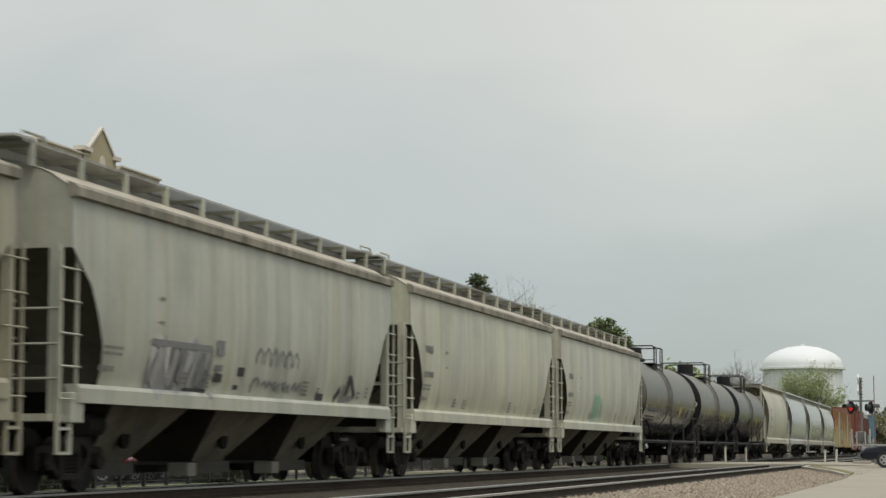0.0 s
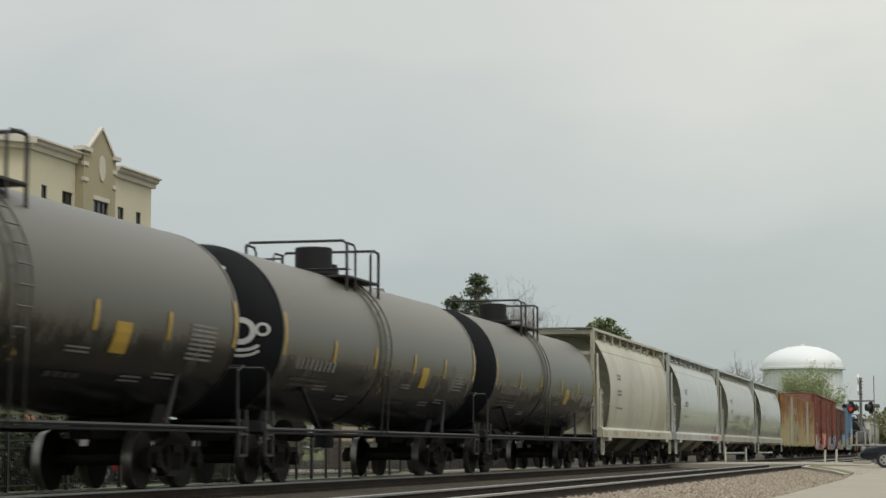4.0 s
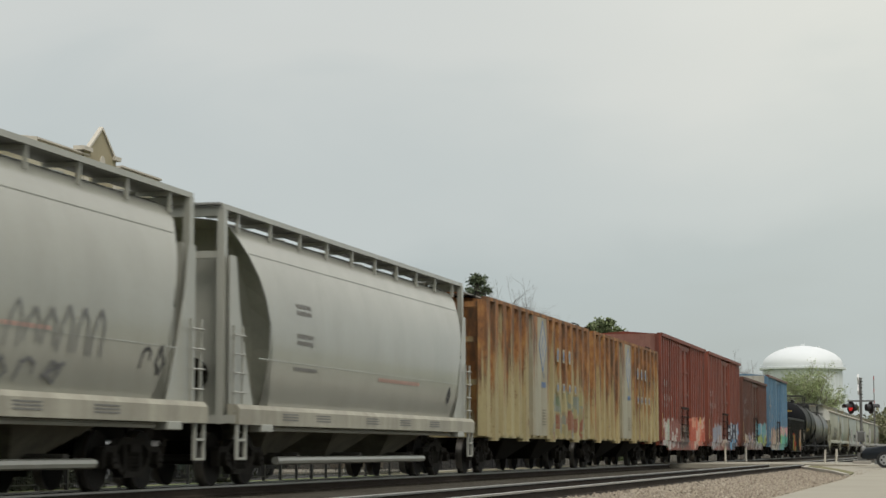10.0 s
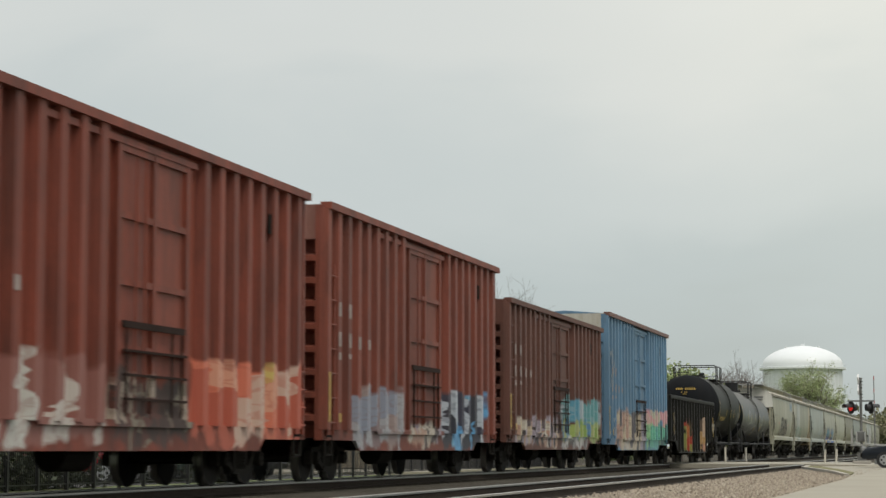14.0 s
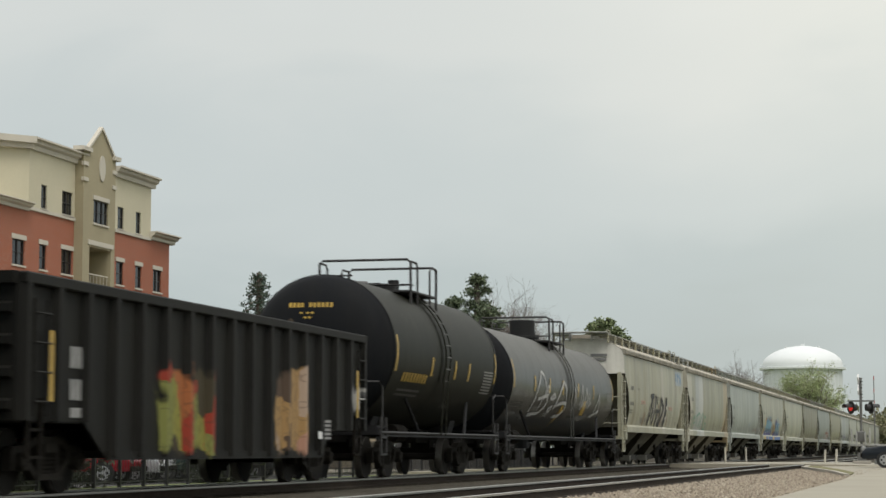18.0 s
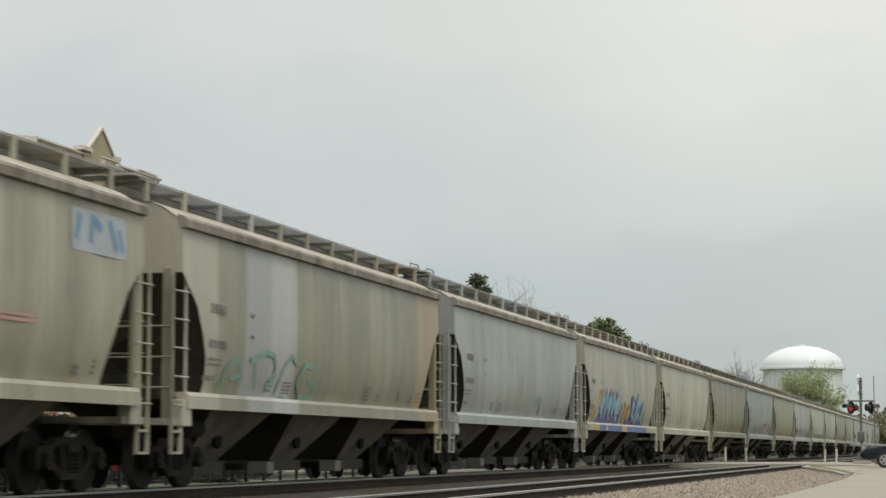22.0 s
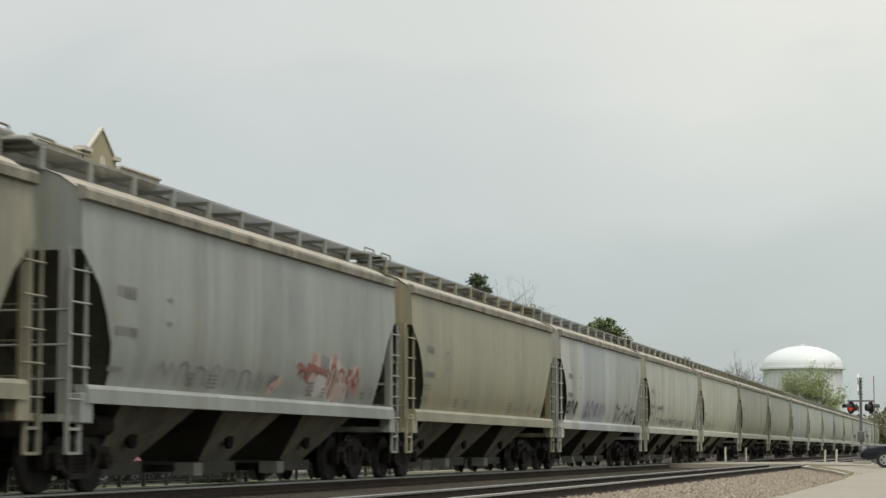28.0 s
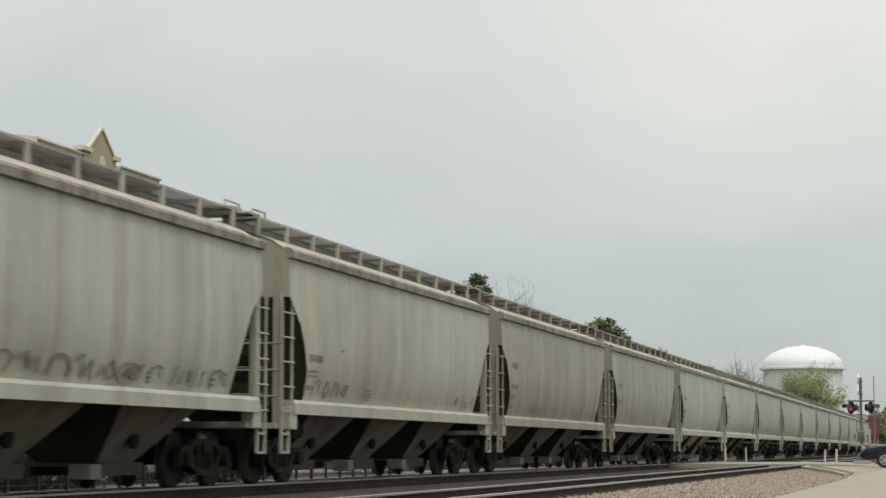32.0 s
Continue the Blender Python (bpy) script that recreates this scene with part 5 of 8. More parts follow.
def make_posts():
    proto = None
    for x, y, h, lean in ((-10.9, 100.5, 0.76, 0.5), (-10.9, 110.6, 0.74, -0.5), (-6.15, 100.2, 0.63, 3.0), (-5.45, 97.2, 0.66, 2.5)):
        bm = disc(bmesh.new(), "z", (0, 0, 0.36), 0.052, 0.36, 12)
        ob = thing("marker_post", "short cream-white marker post beside the rails", "post", "marker posts at the crossing")
        part("shaft", bm, M_POST, ob)
        part("cap", disc(bmesh.new(), "z", (0, 0, 0.735), 0.058, 0.02, 12), M_POST, ob)
        ob.matrix_basis = pose(x, y, -0.012, 0, lean, 0) @ Matrix.Diagonal((1, 1, h / 0.755, 1))


def lamp_mat(name, rgb, glow):
    m, n, l, bs = mat_base(name, 0.25)
    bs.inputs["Base Color"].default_value = (*rgb, 1)
    bs.inputs["Emission Color"].default_value = (1.0, 0.04, 0.03, 1)
    bs.inputs["Emission Strength"].default_value = glow
    return m


def make_signal():
    """Crossing signal with two red lamps, mechanism box and a mast of aluminium."""
    ob = thing("crossing_signal", "grey railway crossing signal mast with two hooded red lamps", "crossing signal")
    ob.matrix_basis = pose(-4.41, 100, -0.02)
    al = plain("weathered_aluminium", (0.20, 0.20, 0.19), 0.5, 0.5, 0.25, 8)
    part("base", bevelled(boxes((-0.42, 0.42, -0.42, 0.42, -0.1, 0.12)), 0.03), M_CONC, ob)
    part("mast", disc(bmesh.new(), "z", (0, 0, 2.02), 0.065, 2.02, 14), al, ob)
    part("mast_foot", bevelled(boxes((-0.2, 0.2, -0.2, 0.2, 0.1, 0.5)), 0.03), al, ob)
    bm = boxes((-0.62, 0.62, -0.04, 0.04, 2.90, 2.97))
    part("cross_arm", bm, al, ob)
    for s, mt, turn in ((-1, lamp_mat("lit_red_lens", (0.5, 0.02, 0.02), 0.45), -52), (1, lamp_mat("unlit_red_lens", (0.25, 0.02, 0.02), 0.03), 118)):
        m = pose(s * 0.37, -0.05, 2.62, 0, 0, turn)
        bg = part("lamp_background", disc(bmesh.new(), "y", (0, -0.10, 0), 0.30, 0.015, 28), M_BLACKPAINT, ob, "round black lamp background")
        bg.matrix_basis = m
        part("lamp_housing", disc(bmesh.new(), "y", (0, 0.02, 0), 0.17, 0.12, 18), M_BLACKPAINT, bg)
        part("lens", disc(bmesh.new(), "y", (0, -0.125, 0), 0.15, 0.012, 20), mt, bg, "red glass lens")
        hood = bmesh.new()
        loft(hood, [[(0.18 * math.cos(a), yy, 0.18 * math.sin(a)) for a in (math.pi * k / 10 for k in range(0, 11))] for yy in (-0.12, -0.5)], closed=False)
        part("hood", hood, M_BLACKPAINT, bg)
    # crossbuck seen nearly edge-on
    for a in (48, -48):
        bm = boxes((-0.02, 0.02, -0.11, 0.11, -0.6, 0.6))
        q = part("crossbuck_blade", bm, M_WHITE, ob)
        q.matrix_basis = pose(-0.1, 0, 3.72, a, 0, 0)
    for k in range(7):
        part("mast_band", disc(bmesh.new(), "z", (0.02, 0, 3.1 + 0.15 * k), 0.085, 0.02, 12), M_STEEL if k % 2 else al, ob)
    # gate mechanism and counterweights
    pale = plain("pale_galvanised_plate", (0.42, 0.42, 0.40), 0.6, 0.1, 0.25, 8)
    part("gate_beam", boxes((-0.5, 1.5, -0.55, -0.48, 0.82, 0.9)), pale, ob)
    part("gate_stand", boxes((0.62, 0.74, -0.58, -0.46, -0.08, 0.86)), al, ob)
    part("mechanism_box", bevelled(boxes((-0.2, 0.2, -0.25, 0.2, 1.0, 1.5)), 0.03), al, ob)
    for s in (-1, 1):
        part("support_arm", bevelled(boxes((s * 0.3 - 0.025, s * 0.3 + 0.025, -0.6, 0.4, 1.2, 1.34)), 0.015), al, ob)
        part("counterweight", bevelled(boxes((s * 0.42 - 0.035, s * 0.42 + 0.035, -0.75, -0.55, 0.95, 1.6)), 0.02), pale, ob)
        part("gate_arm_plate", bevelled(boxes((s * 0.2 - 0.03, s * 0.2 + 0.03, -0.7, -0.3, 0.85, 1.45)), 0.015), pale, ob)
    # second mast a little farther on
    far = thing("signal_mast", "thin striped pole of the far crossing gate", "gate pole")
    far.matrix_basis = pose(-3.9, 103, -0.05)
    for k in range(8):
        part("stripe", disc(bmesh.new(), "z", (0, 0, 2.75 + 0.2 * k), 0.022, 0.1, 8), M_RED if k % 3 == 1 else al, far)
    part("shaft", disc(bmesh.new(), "z", (0, 0, 1.35), 0.04, 1.35, 8), al, far)


# ---------------------------------------------------------------- vehicles
def make_vehicle(kind, rgb, label, m):
    """A car whose nose points to +x; kind: 'suv', 'pickup' or 'sedan'."""
    v = thing("parked_car", label, "car", "vehicles by the crossing and the fence")
    body_m = plain("car_paint_%s" % kind, rgb, 0.25, 0.2, 0.06, 3, 0)
    L, W = 4.9, 0.92
    shapes = {
        "suv": ([(-2.4, 0.42), (-2.42, 0.95), (-2.3, 1.05), (1.0, 1.05), (2.2, 0.95), (2.42, 0.8), (2.42, 0.42)], [(-2.3, 1.04), (-2.05, 1.62), (-1.8, 1.72), (0.2, 1.72), (1.15, 1.04)]),
        "pickup": ([(-2.75, 0.5), (-2.78, 1.12), (-0.9, 1.14), (1.2, 1.14), (2.45, 1.06), (2.65, 0.9), (2.65, 0.48)], [(-0.95, 1.13), (-0.85, 1.75), (-0.7, 1.82), (0.5, 1.82), (1.3, 1.13)]),
        "sedan": ([(-2.3, 0.38), (-2.33, 0.85), (-2.1, 0.93), (1.0, 0.93), (2.1, 0.82), (2.3, 0.66), (2.3, 0.36)], [(-1.75, 0.92), (-1.05, 1.38), (-0.8, 1.43), (0.1, 1.43), (1.05, 0.92)]),
    }
    low, cab = shapes[kind]
    bm = prism(bmesh.new(), low, "y", -W, W)
    part("body", bevelled(bm, 0.06, 2), body_m, v, smooth=True)
    bm = bmesh.new()
    a = [(x, -W + 0.06 if z < 1.2 else -W + 0.2, z) for x, z in cab]
    b = [(x, W - 0.06 if z < 1.2 else W - 0.2, z) for x, z in cab]
    loft(bm, [a, b], closed=True)
    bm.faces.new([q for q in bm.verts][:len(a)])
    bm.faces.new([q for q in bm.verts][len(a):])
    cabin = part("cabin", bm, body_m, v)
    zt, zb = cab[-2][1] - 0.1, cab[0][1] + 0.05
    x0, x1 = cab[0][0] + 0.25, cab[-1][0] - 0.25
    for s in (1, -1):
        for xa, xb, nm in ((x0, (x0 + x1) / 2 - 0.06, "rear_window"), ((x0 + x1) / 2 + 0.02, x1 - 0.35, "front_window")):
            bm = bmesh.new()
            bm.faces.new([bm.verts.new(p) for p in ((xa, s * (W - 0.055), zb), (xb + 0.25, s * (W - 0.055), zb), (xb, s * (W - 0.185), zt), (xa + 0.1, s * (W - 0.185), zt))])
            part(nm, bm, M_GLASS, cabin)
        part("headlight", bevelled(boxes((low[-2][0] - 0.1, low[-2][0] + 0.015, s * 0.66 - 0.16, s * 0.66 + 0.16, 0.7, 0.86)), 0.02), M_CHROME, v)
        part("tail_light", bevelled(boxes((low[1][0] - 0.012, low[1][0] + 0.1, s * 0.74 - 0.1, s * 0.74 + 0.1, 0.7, 0.95)), 0.02), M_RED, v)
        for x in (low[0][0] + 0.95, low[-1][0] - 0.9):
            r = 0.38 if kind != "sedan" else 0.33
            wh = part("wheel", disc(bmesh.new(), "y", (x, s * (W - 0.08), r), r, 0.11, 24), M_RUBBER, v)
            part("rim", disc(bmesh.new(), "y", (x, s * (W - 0.08), r), r * 0.62, 0.122, 18), M_CHROME, wh)
            for k in range(5):
                aa = 2 * math.pi * k / 5
                part("spoke_gap", disc(bmesh.new(), "y", (x + r * 0.38 * math.cos(aa), s * (W - 0.08), r + r * 0.38 * math.sin(aa)), r * 0.14, 0.125, 8), M_RUBBER, wh)
    ws = bmesh.new()
    p, q = cab[-2], cab[-1]
    ws.faces.new([ws.verts.new(c) for c in ((p[0] + 0.05, -W + 0.26, p[1] - 0.06), (q[0] - 0.02, -W + 0.16, q[1] + 0.06), (q[0] - 0.02, W - 0.16, q[1] + 0.06), (p[0] + 0.05, W - 0.26, p[1] - 0.06))])
    part("windscreen", ws, M_GLASS, cabin)
    part("bumper", bevelled(boxes((low[-1][0] - 0.1, low[-1][0] + 0.06, -W + 0.05, W - 0.05, 0.42, 0.6)), 0.03), M_STEEL, v)
    v.matrix_basis = m
    return v


# ---------------------------------------------------------------- fence
def make_fence():
    x = -25.0
    z0 = -0.56
    fence = thing("picket_fence", "black iron picket fence along the railway", "fence")
    post = None
    pk = None
    for k in range(46):
        y = 45.85 + 1.95 * k
        if post is None:
            ob = part("post", boxes((-0.05, 0.05, -0.05, 0.05, 0, 1.70), (-0.06, 0.06, -0.06, 0.06, 1.70, 1.74)), M_BLACKPAINT, fence)
            post = ob.data
        else:
            ob = new("post", post)
            ob.parent = fence
        ob.location = (x, y, z0)
    for z in (0.18, 1.2, 1.42):
        part("rail", boxes((x - 0.016, x + 0.016, 44, 45.85 + 1.95 * 45, z0 + z, z0 + z + 0.035)), M_BLACKPAINT, fence)
    n = 0
    y = 46.0
    bm = bmesh.new()
    while y < 126:
        if n < 290:
            if pk is None:
                ob = part("picket", boxes((-0.008, 0.008, -0.008, 0.008, 0.1, 1.55)), M_BLACKPAINT, fence)
                pk = ob.data
            else:
                ob = new("picket", pk)
                ob.parent = fence
            ob.location = (x, y, z0)
        else:
            box(bm, x - 0.01, x + 0.01, y - 0.01, y + 0.01, z0 + 0.1, z0 + 1.55)
        n += 1
        y += 0.125
    tagged(part("pickets_beyond", bm, M_BLACKPAINT, fence), kind="stuff")


# ---------------------------------------------------------------- buildings
def holed(bm, y0, y1, z0, z1, holes, x, depth, mi=0):
    """A wall in the plane x with rectangular openings (ya, yb, za, zb), with reveals that go in by depth."""
    ys = sorted({y0, y1, *[h[0] for h in holes], *[h[1] for h in holes]})
    zs = sorted({z0, z1, *[h[2] for h in holes], *[h[3] for h in holes]})
    ys, zs = [y for y in ys if y0 <= y <= y1], [z for z in zs if z0 <= z <= z1]
    for ya, yb in zip(ys, ys[1:]):
        for za, zb in zip(zs, zs[1:]):
            if not any(h[0] - 1e-6 <= ya and yb <= h[1] + 1e-6 and h[2] - 1e-6 <= za and zb <= h[3] + 1e-6 for h in holes):
                bm.faces.new([bm.verts.new(p) for p in ((x, ya, za), (x, yb, za), (x, yb, zb), (x, ya, zb))]).material_index = mi
    for a, b, c, d in holes:
        for q in (((a, c), (b, c)), ((b, c), (b, d)), ((b, d), (a, d)), ((a, d), (a, c))):
            (p, r), (s, t) = q
            bm.faces.new([bm.verts.new(v) for v in ((x, p, r), (x, s, t), (x - depth, s, t), (x - depth, p, r))]).material_index = mi


def brick_mat(name, rgb):
    m, n, l, bs = mat_base(name, 0.9)
    tc = n.new("ShaderNodeTexCoord")
    sp = n.new("ShaderNodeSeparateXYZ")
    l.new(tc.outputs["Object"], sp.inputs[0])
    cb = n.new("ShaderNodeCombineXYZ")
    ad = n.new("ShaderNodeMath")
    l.new(sp.outputs[0], ad.inputs[0])
    l.new(sp.outputs[1], ad.inputs[1])
    l.new(ad.outputs[0], cb.inputs[0])
    l.new(sp.outputs[2], cb.inputs[1])
    br = n.new("ShaderNodeTexBrick")
    br.inputs["Scale"].default_value = 4.4
    br.inputs["Color1"].default_value, br.inputs["Color2"].default_value = (*rgb, 1), (*[c * 0.8 for c in rgb], 1)
    br.inputs["Mortar"].default_value, br.inputs["Mortar Size"].default_value = (0.36, 0.30, 0.25, 1), 0.012
    l.new(cb.outputs[0], br.inputs[0])
    c = mixed(n, l, noise_of(n, l, coords(n, l, (1, 1, 1)), 0.4, 4, 0.6, 0.35, 0.7), br.outputs[0], tuple(x * 0.8 for x in rgb), amount=0.4)
    l.new(c, bs.inputs["Base Color"])
    bumped(n, l, bs, br.outputs["Fac"], 0.2, 0.01)
    return m


M_BRICK = brick_mat("red_brick", (0.36, 0.115, 0.06))
M_STUCCO = plain("cream_stucco", (0.57, 0.525, 0.385), 0.9, 0.0, 0.1, 2, 0.15)
M_TAN = plain("tan_stucco", (0.36, 0.315, 0.205), 0.9, 0.0, 0.12, 2, 0.15)
M_BELFRY = plain("tan_brick_belfry", (0.34, 0.285, 0.20), 0.9, 0.0, 0.25, 5, 0.3)
M_STONETRIM = plain("pale_cast_stone_trim", (0.56, 0.52, 0.44), 0.85, 0.0, 0.12, 4, 0.1)
M_FRAME = plain("dark_bronze_window_frame", (0.03, 0.028, 0.026), 0.5, 0.1, 0.2, 6)


def window(parent, x, ya, yb, za, zb, lintel=True, sashes=2):
    """A window in the plane x, with frame, panes, lintel and sill."""
    w = part("window", boxes((x - 0.16, x - 0.08, ya, ya + 0.06, za, zb), (x - 0.16, x - 0.08, yb - 0.06, yb, za, zb), (x - 0.16, x - 0.08, ya + 0.06, yb - 0.06, zb - 0.06, zb), (x - 0.16, x - 0.08, ya + 0.06, yb - 0.06, za, za + 0.06)), M_FRAME, parent)
    part("pane", boxes((x - 0.145, x - 0.125, ya + 0.06, yb - 0.06, za + 0.06, zb - 0.06)), M_GLASS, w)
    zm = (za + zb) / 2
    part("meeting_rail", boxes((x - 0.12, x - 0.09, ya + 0.06, yb - 0.06, zm - 0.025, zm + 0.025)), M_FRAME, w)
    for k in range(1, sashes):
        yy = ya + (yb - ya) * k / sashes
        part("mullion", boxes((x - 0.12, x - 0.07, yy - 0.05, yy + 0.05, za + 0.06, zb - 0.06)), M_FRAME, w)
    if lintel:
        part("lintel", boxes((x - 0.1, x + 0.05, ya - 0.12, yb + 0.12, zb + 0.002, zb + 0.25)), M_STONETRIM, w)
    part("sill", boxes((x - 0.1, x + 0.07, ya - 0.08, yb + 0.08, za - 0.1, za - 0.002)), M_STONETRIM, w)


def cornice(parent, x, y0, y1, z, h=0.42, d=0.5, name="cornice"):
    """A stepped moulding along a roof edge, facing +x."""
    bm = prism(bmesh.new(), [(x - 0.3, z - h), (x + d * 0.25, z - h), (x + d * 0.3, z - h * 0.62), (x + d * 0.65, z - h * 0.45), (x + d * 0.7, z - h * 0.22), (x + d, z - h * 0.15), (x + d, z), (x - 0.3, z)], "y", y0, y1)
    return part(name, bm, M_STONETRIM, parent)


def make_apartments():
    b = thing("apartment_building", "apartment building of red brick and cream stucco with gabled tower", "building")
    X = -48.0
    storeys = (1.2, 4.25, 7.3, 10.35)
    # brick part
    cols = [(99.4, 100.9), (102.7, 103.6), (105.55, 107.0), (113.25, 114.35), (116.2, 117.2), (119.05, 120.4)]
    extra = [(87.2, 88.7), (91.0, 92.5), (95.0, 96.5)]
    holes = [(a, c, z, z + 1.36) for a, c in cols + extra for z in storeys]
    lo_holes = [h for h in holes if h[1] < 107.6]
    hi_holes = [h for h in holes if h[0] > 112.8]
    bm = bmesh.new()
    holed(bm, 80, 107.6, -0.7, 13.55, lo_holes, X, 0.25)
    part("brick_wall", bm, M_BRICK, b)
    bm = bmesh.new()
    holed(bm, 112.85, 121.7, -0.7, 13.55, hi_holes, X, 0.25)
    loft(bm, [[(X, 121.7, -0.7), (X, 121.7, 13.55)], [(X - 22, 121.7, -0.7), (X - 22, 121.7, 13.55)]], closed=False)
    part("brick_wall", bm, M_BRICK, b)
    bm = bmesh.new()
    loft(bm, [[(X, 80, -0.7), (X, 80, 13.55)], [(X - 22, 80, -0.7), (X - 22, 80, 13.55)]], closed=False)
    part("brick_wall", bm, M_BRICK, b)
    for a, c, z0, z1 in holes:
        window(b, X, a, c, z0, z1, True, 2 if c - a > 1.2 else 1)
    # cream top storey
    tops = [(102.75, 103.5), (105.45, 106.85), (113.3, 114.25), (116.1, 116.9)]
    th = [(a, c, 13.66, 14.97) for a, c in tops]
    bm = bmesh.new()
    holed(bm, 101.2, 107.6, 13.4, 17.05, [h for h in th if h[1] < 107.6], X + 0.03, 0.25)
    part("stucco_wall", bm, M_STUCCO, b)
    bm = bmesh.new()
    holed(bm, 112.85, 118.5, 13.4, 17.05, [h for h in th if h[0] > 112], X + 0.03, 0.25)
    part("stucco_wall", bm, M_STUCCO, b)
    bm = bmesh.new()
    loft(bm, [[(X + 0.03, 118.5, 13.4), (X + 0.03, 118.5, 17.05)], [(X - 15, 118.5, 13.4), (X - 15, 118.5, 17.05)]], closed=False)
    part("stucco_wall", bm, M_STUCCO, b)
    bm = bmesh.new()
    loft(bm, [[(X + 0.03, 101.2, 13.4), (X + 0.03, 101.2, 17.05)], [(X - 15, 98.6, 13.4), (X - 15, 98.6, 17.05)]], closed=False)
    part("stucco_wall", bm, M_STUCCO, b)
    for a, c, z0, z1 in th:
        window(b, X + 0.03, a, c, z0, z1, False, 2 if c - a > 1.2 else 1)
    part("belt_course", boxes((X - 0.1, X + 0.1, 101.2, 107.6, 13.42, 13.6), (X - 0.1, X + 0.1, 112.85, 118.5, 13.42, 13.6)), M_STONETRIM, b)
    cornice(b, X + 0.03, 101.0, 107.9, 17.3, 0.62, 0.55)
    cornice(b, X + 0.03, 112.6, 118.9, 17.3, 0.62, 0.55)
    cornice(b, X, 118.3, 122.3, 14.0, 0.5, 0.6)
    cornice(b, X, 90, 101.2, 13.75, 0.42, 0.5)
    bm = boxes((X - 15.4, X - 0.3, 101.0, 118.9, 17.0, 17.28), (X - 22.5, X - 0.3, 79.6, 122.3, 13.55, 13.9))
    part("roof", bm, M_STONETRIM, b)
    # left wing of the top storey, turned away
    bm = bmesh.new()
    q = prism(bm, [(X + 0.02, 101.2), (X - 15, 101.2), (X - 15, 84), (X - 3.4, 84), (X - 3.4, 97.5)], "z", 13.9, 17.0)
    part("stucco_wing", bm, M_STUCCO, b)
    dx, dy = -3.4, -3.7
    cut = [(X + 0.05, 101.3), (X + 0.6, 100.9), (X + 0.6 + dx, 100.7 + dy), (X + dx, 101.2 + dy)]
    part("cornice", prism(bmesh.new(), cut, "z", 16.95, 17.3), M_STONETRIM, b)
    part("cornice_mould", prism(bmesh.new(), [(X + 0.03, 101.3), (X + 0.35, 101.0), (X + 0.35 + dx, 101.0 + dy), (X + dx, 101.2 + dy)], "z", 16.68, 16.948), M_STONETRIM, b)
    for yy in (93.8, 90.2):
        window(b, X - 3.38 + 0.16, yy, yy + 1.0, 13.9, 15.2, False, 1)
    cornice(b, X - 3.4, 84, 97.6, 17.3, 0.62, 0.5)
    # tower bay with gable
    TX = X + 0.55
    bay = part("tower_bay", bmesh.new(), M_TAN, b)
    bm = bmesh.new()
    th2 = [(109.85, 111.95, 13.73, 15.08), (109.35, 112.45, 9.75, 12.31), (109.35, 112.45, 6.5, 9.1), (109.35, 112.45, 3.3, 5.9), (109.35, 112.45, -0.5, 2.4)]
    holed(bm, 108.4, 113.0, -0.7, 17.2, th2, TX, 0.35)
    for yy in (108.4, 113.0):
        loft(bm, [[(TX, yy, -0.7), (TX, yy, 17.2)], [(X - 3, yy, -0.7), (X - 3, yy, 17.2)]], closed=False)
    g = [(108.4, 17.2), (113.0, 17.2), (113.0, 17.75), (112.55, 17.75), (110.85, 19.25), (110.75, 19.25), (108.95, 17.75), (108.4, 17.75)]
    prism(bm, g, "x", TX - 0.15, TX)
    old = bay.data
    bm.to_mesh(old)
    bm.free()
    before = set(b.children_recursive)
    window(b, TX, 109.85, 111.95, 13.73, 15.08, True, 3)
    bay_windows = set(b.children_recursive) - before
    for z0, z1 in ((9.75, 12.31), (6.5, 9.1), (3.3, 5.9)):
        rec = part("balcony_recess", boxes((TX - 1.6, TX - 1.5, 109.2, 112.6, z0, z1), (TX - 1.5, TX - 0.35, 109.2, 109.34, z0, z1), (TX - 1.5, TX - 0.35, 112.46, 112.6, z0, z1), (TX - 1.6, TX - 0.3, 109.2, 112.6, z1, z1 + 0.1), (TX - 1.6, TX - 0.3, 109.2, 112.6, z0 - 0.1, z0)), M_TAN, bay)
        for k in range(13):
            part("baluster", boxes((TX - 0.2, TX - 0.17, 109.45 + 0.24 * k, 109.48 + 0.24 * k, z0 + 0.05, z0 + 1.0)), M_STONETRIM, rec) if k % 2 == 0 else None
        part("balcony_rail", boxes((TX - 0.22, TX - 0.15, 109.36, 112.44, z0 + 1.0, z0 + 1.06)), M_STONETRIM, rec)
        part("lintel", boxes((TX - 0.1, TX + 0.06, 109.1, 112.7, z1 + 0.11, z1 + 0.38)), M_STONETRIM, bay)
    part("oval_window", prism(bmesh.new(), [(110.95 + 0.42 * math.cos(a), 17.0 + 0.75 * math.sin(a)) for a in (2 * math.pi * k / 24 for k in range(24))], "x", TX - 0.02, TX + 0.06), M_STONETRIM, bay)
    for z in (16.0, 16.9):
        part("band", boxes((TX - 0.1, TX + 0.07, 108.3, 108.95, z, z + 0.22), (TX - 0.1, TX + 0.07, 112.5, 113.1, z, z + 0.22)), M_STONETRIM, bay)
    for a, c in ((107.9, 109.2), (112.45, 113.35)):
        part("shoulder_cap", boxes((X + 0.1, TX + 0.2, a, c, 17.72, 17.95)), M_STONETRIM, bay)
    for a, c in (((108.85, 17.78), (110.8, 19.27)), ((110.8, 19.27), (112.75, 17.78))):
        dy, dz = c[0] - a[0], c[1] - a[1]
        bm = prism(bmesh.new(), [a, c, (c[0], c[1] + 0.17), (a[0], a[1] + 0.17)], "x", TX - 0.16, TX + 0.1)
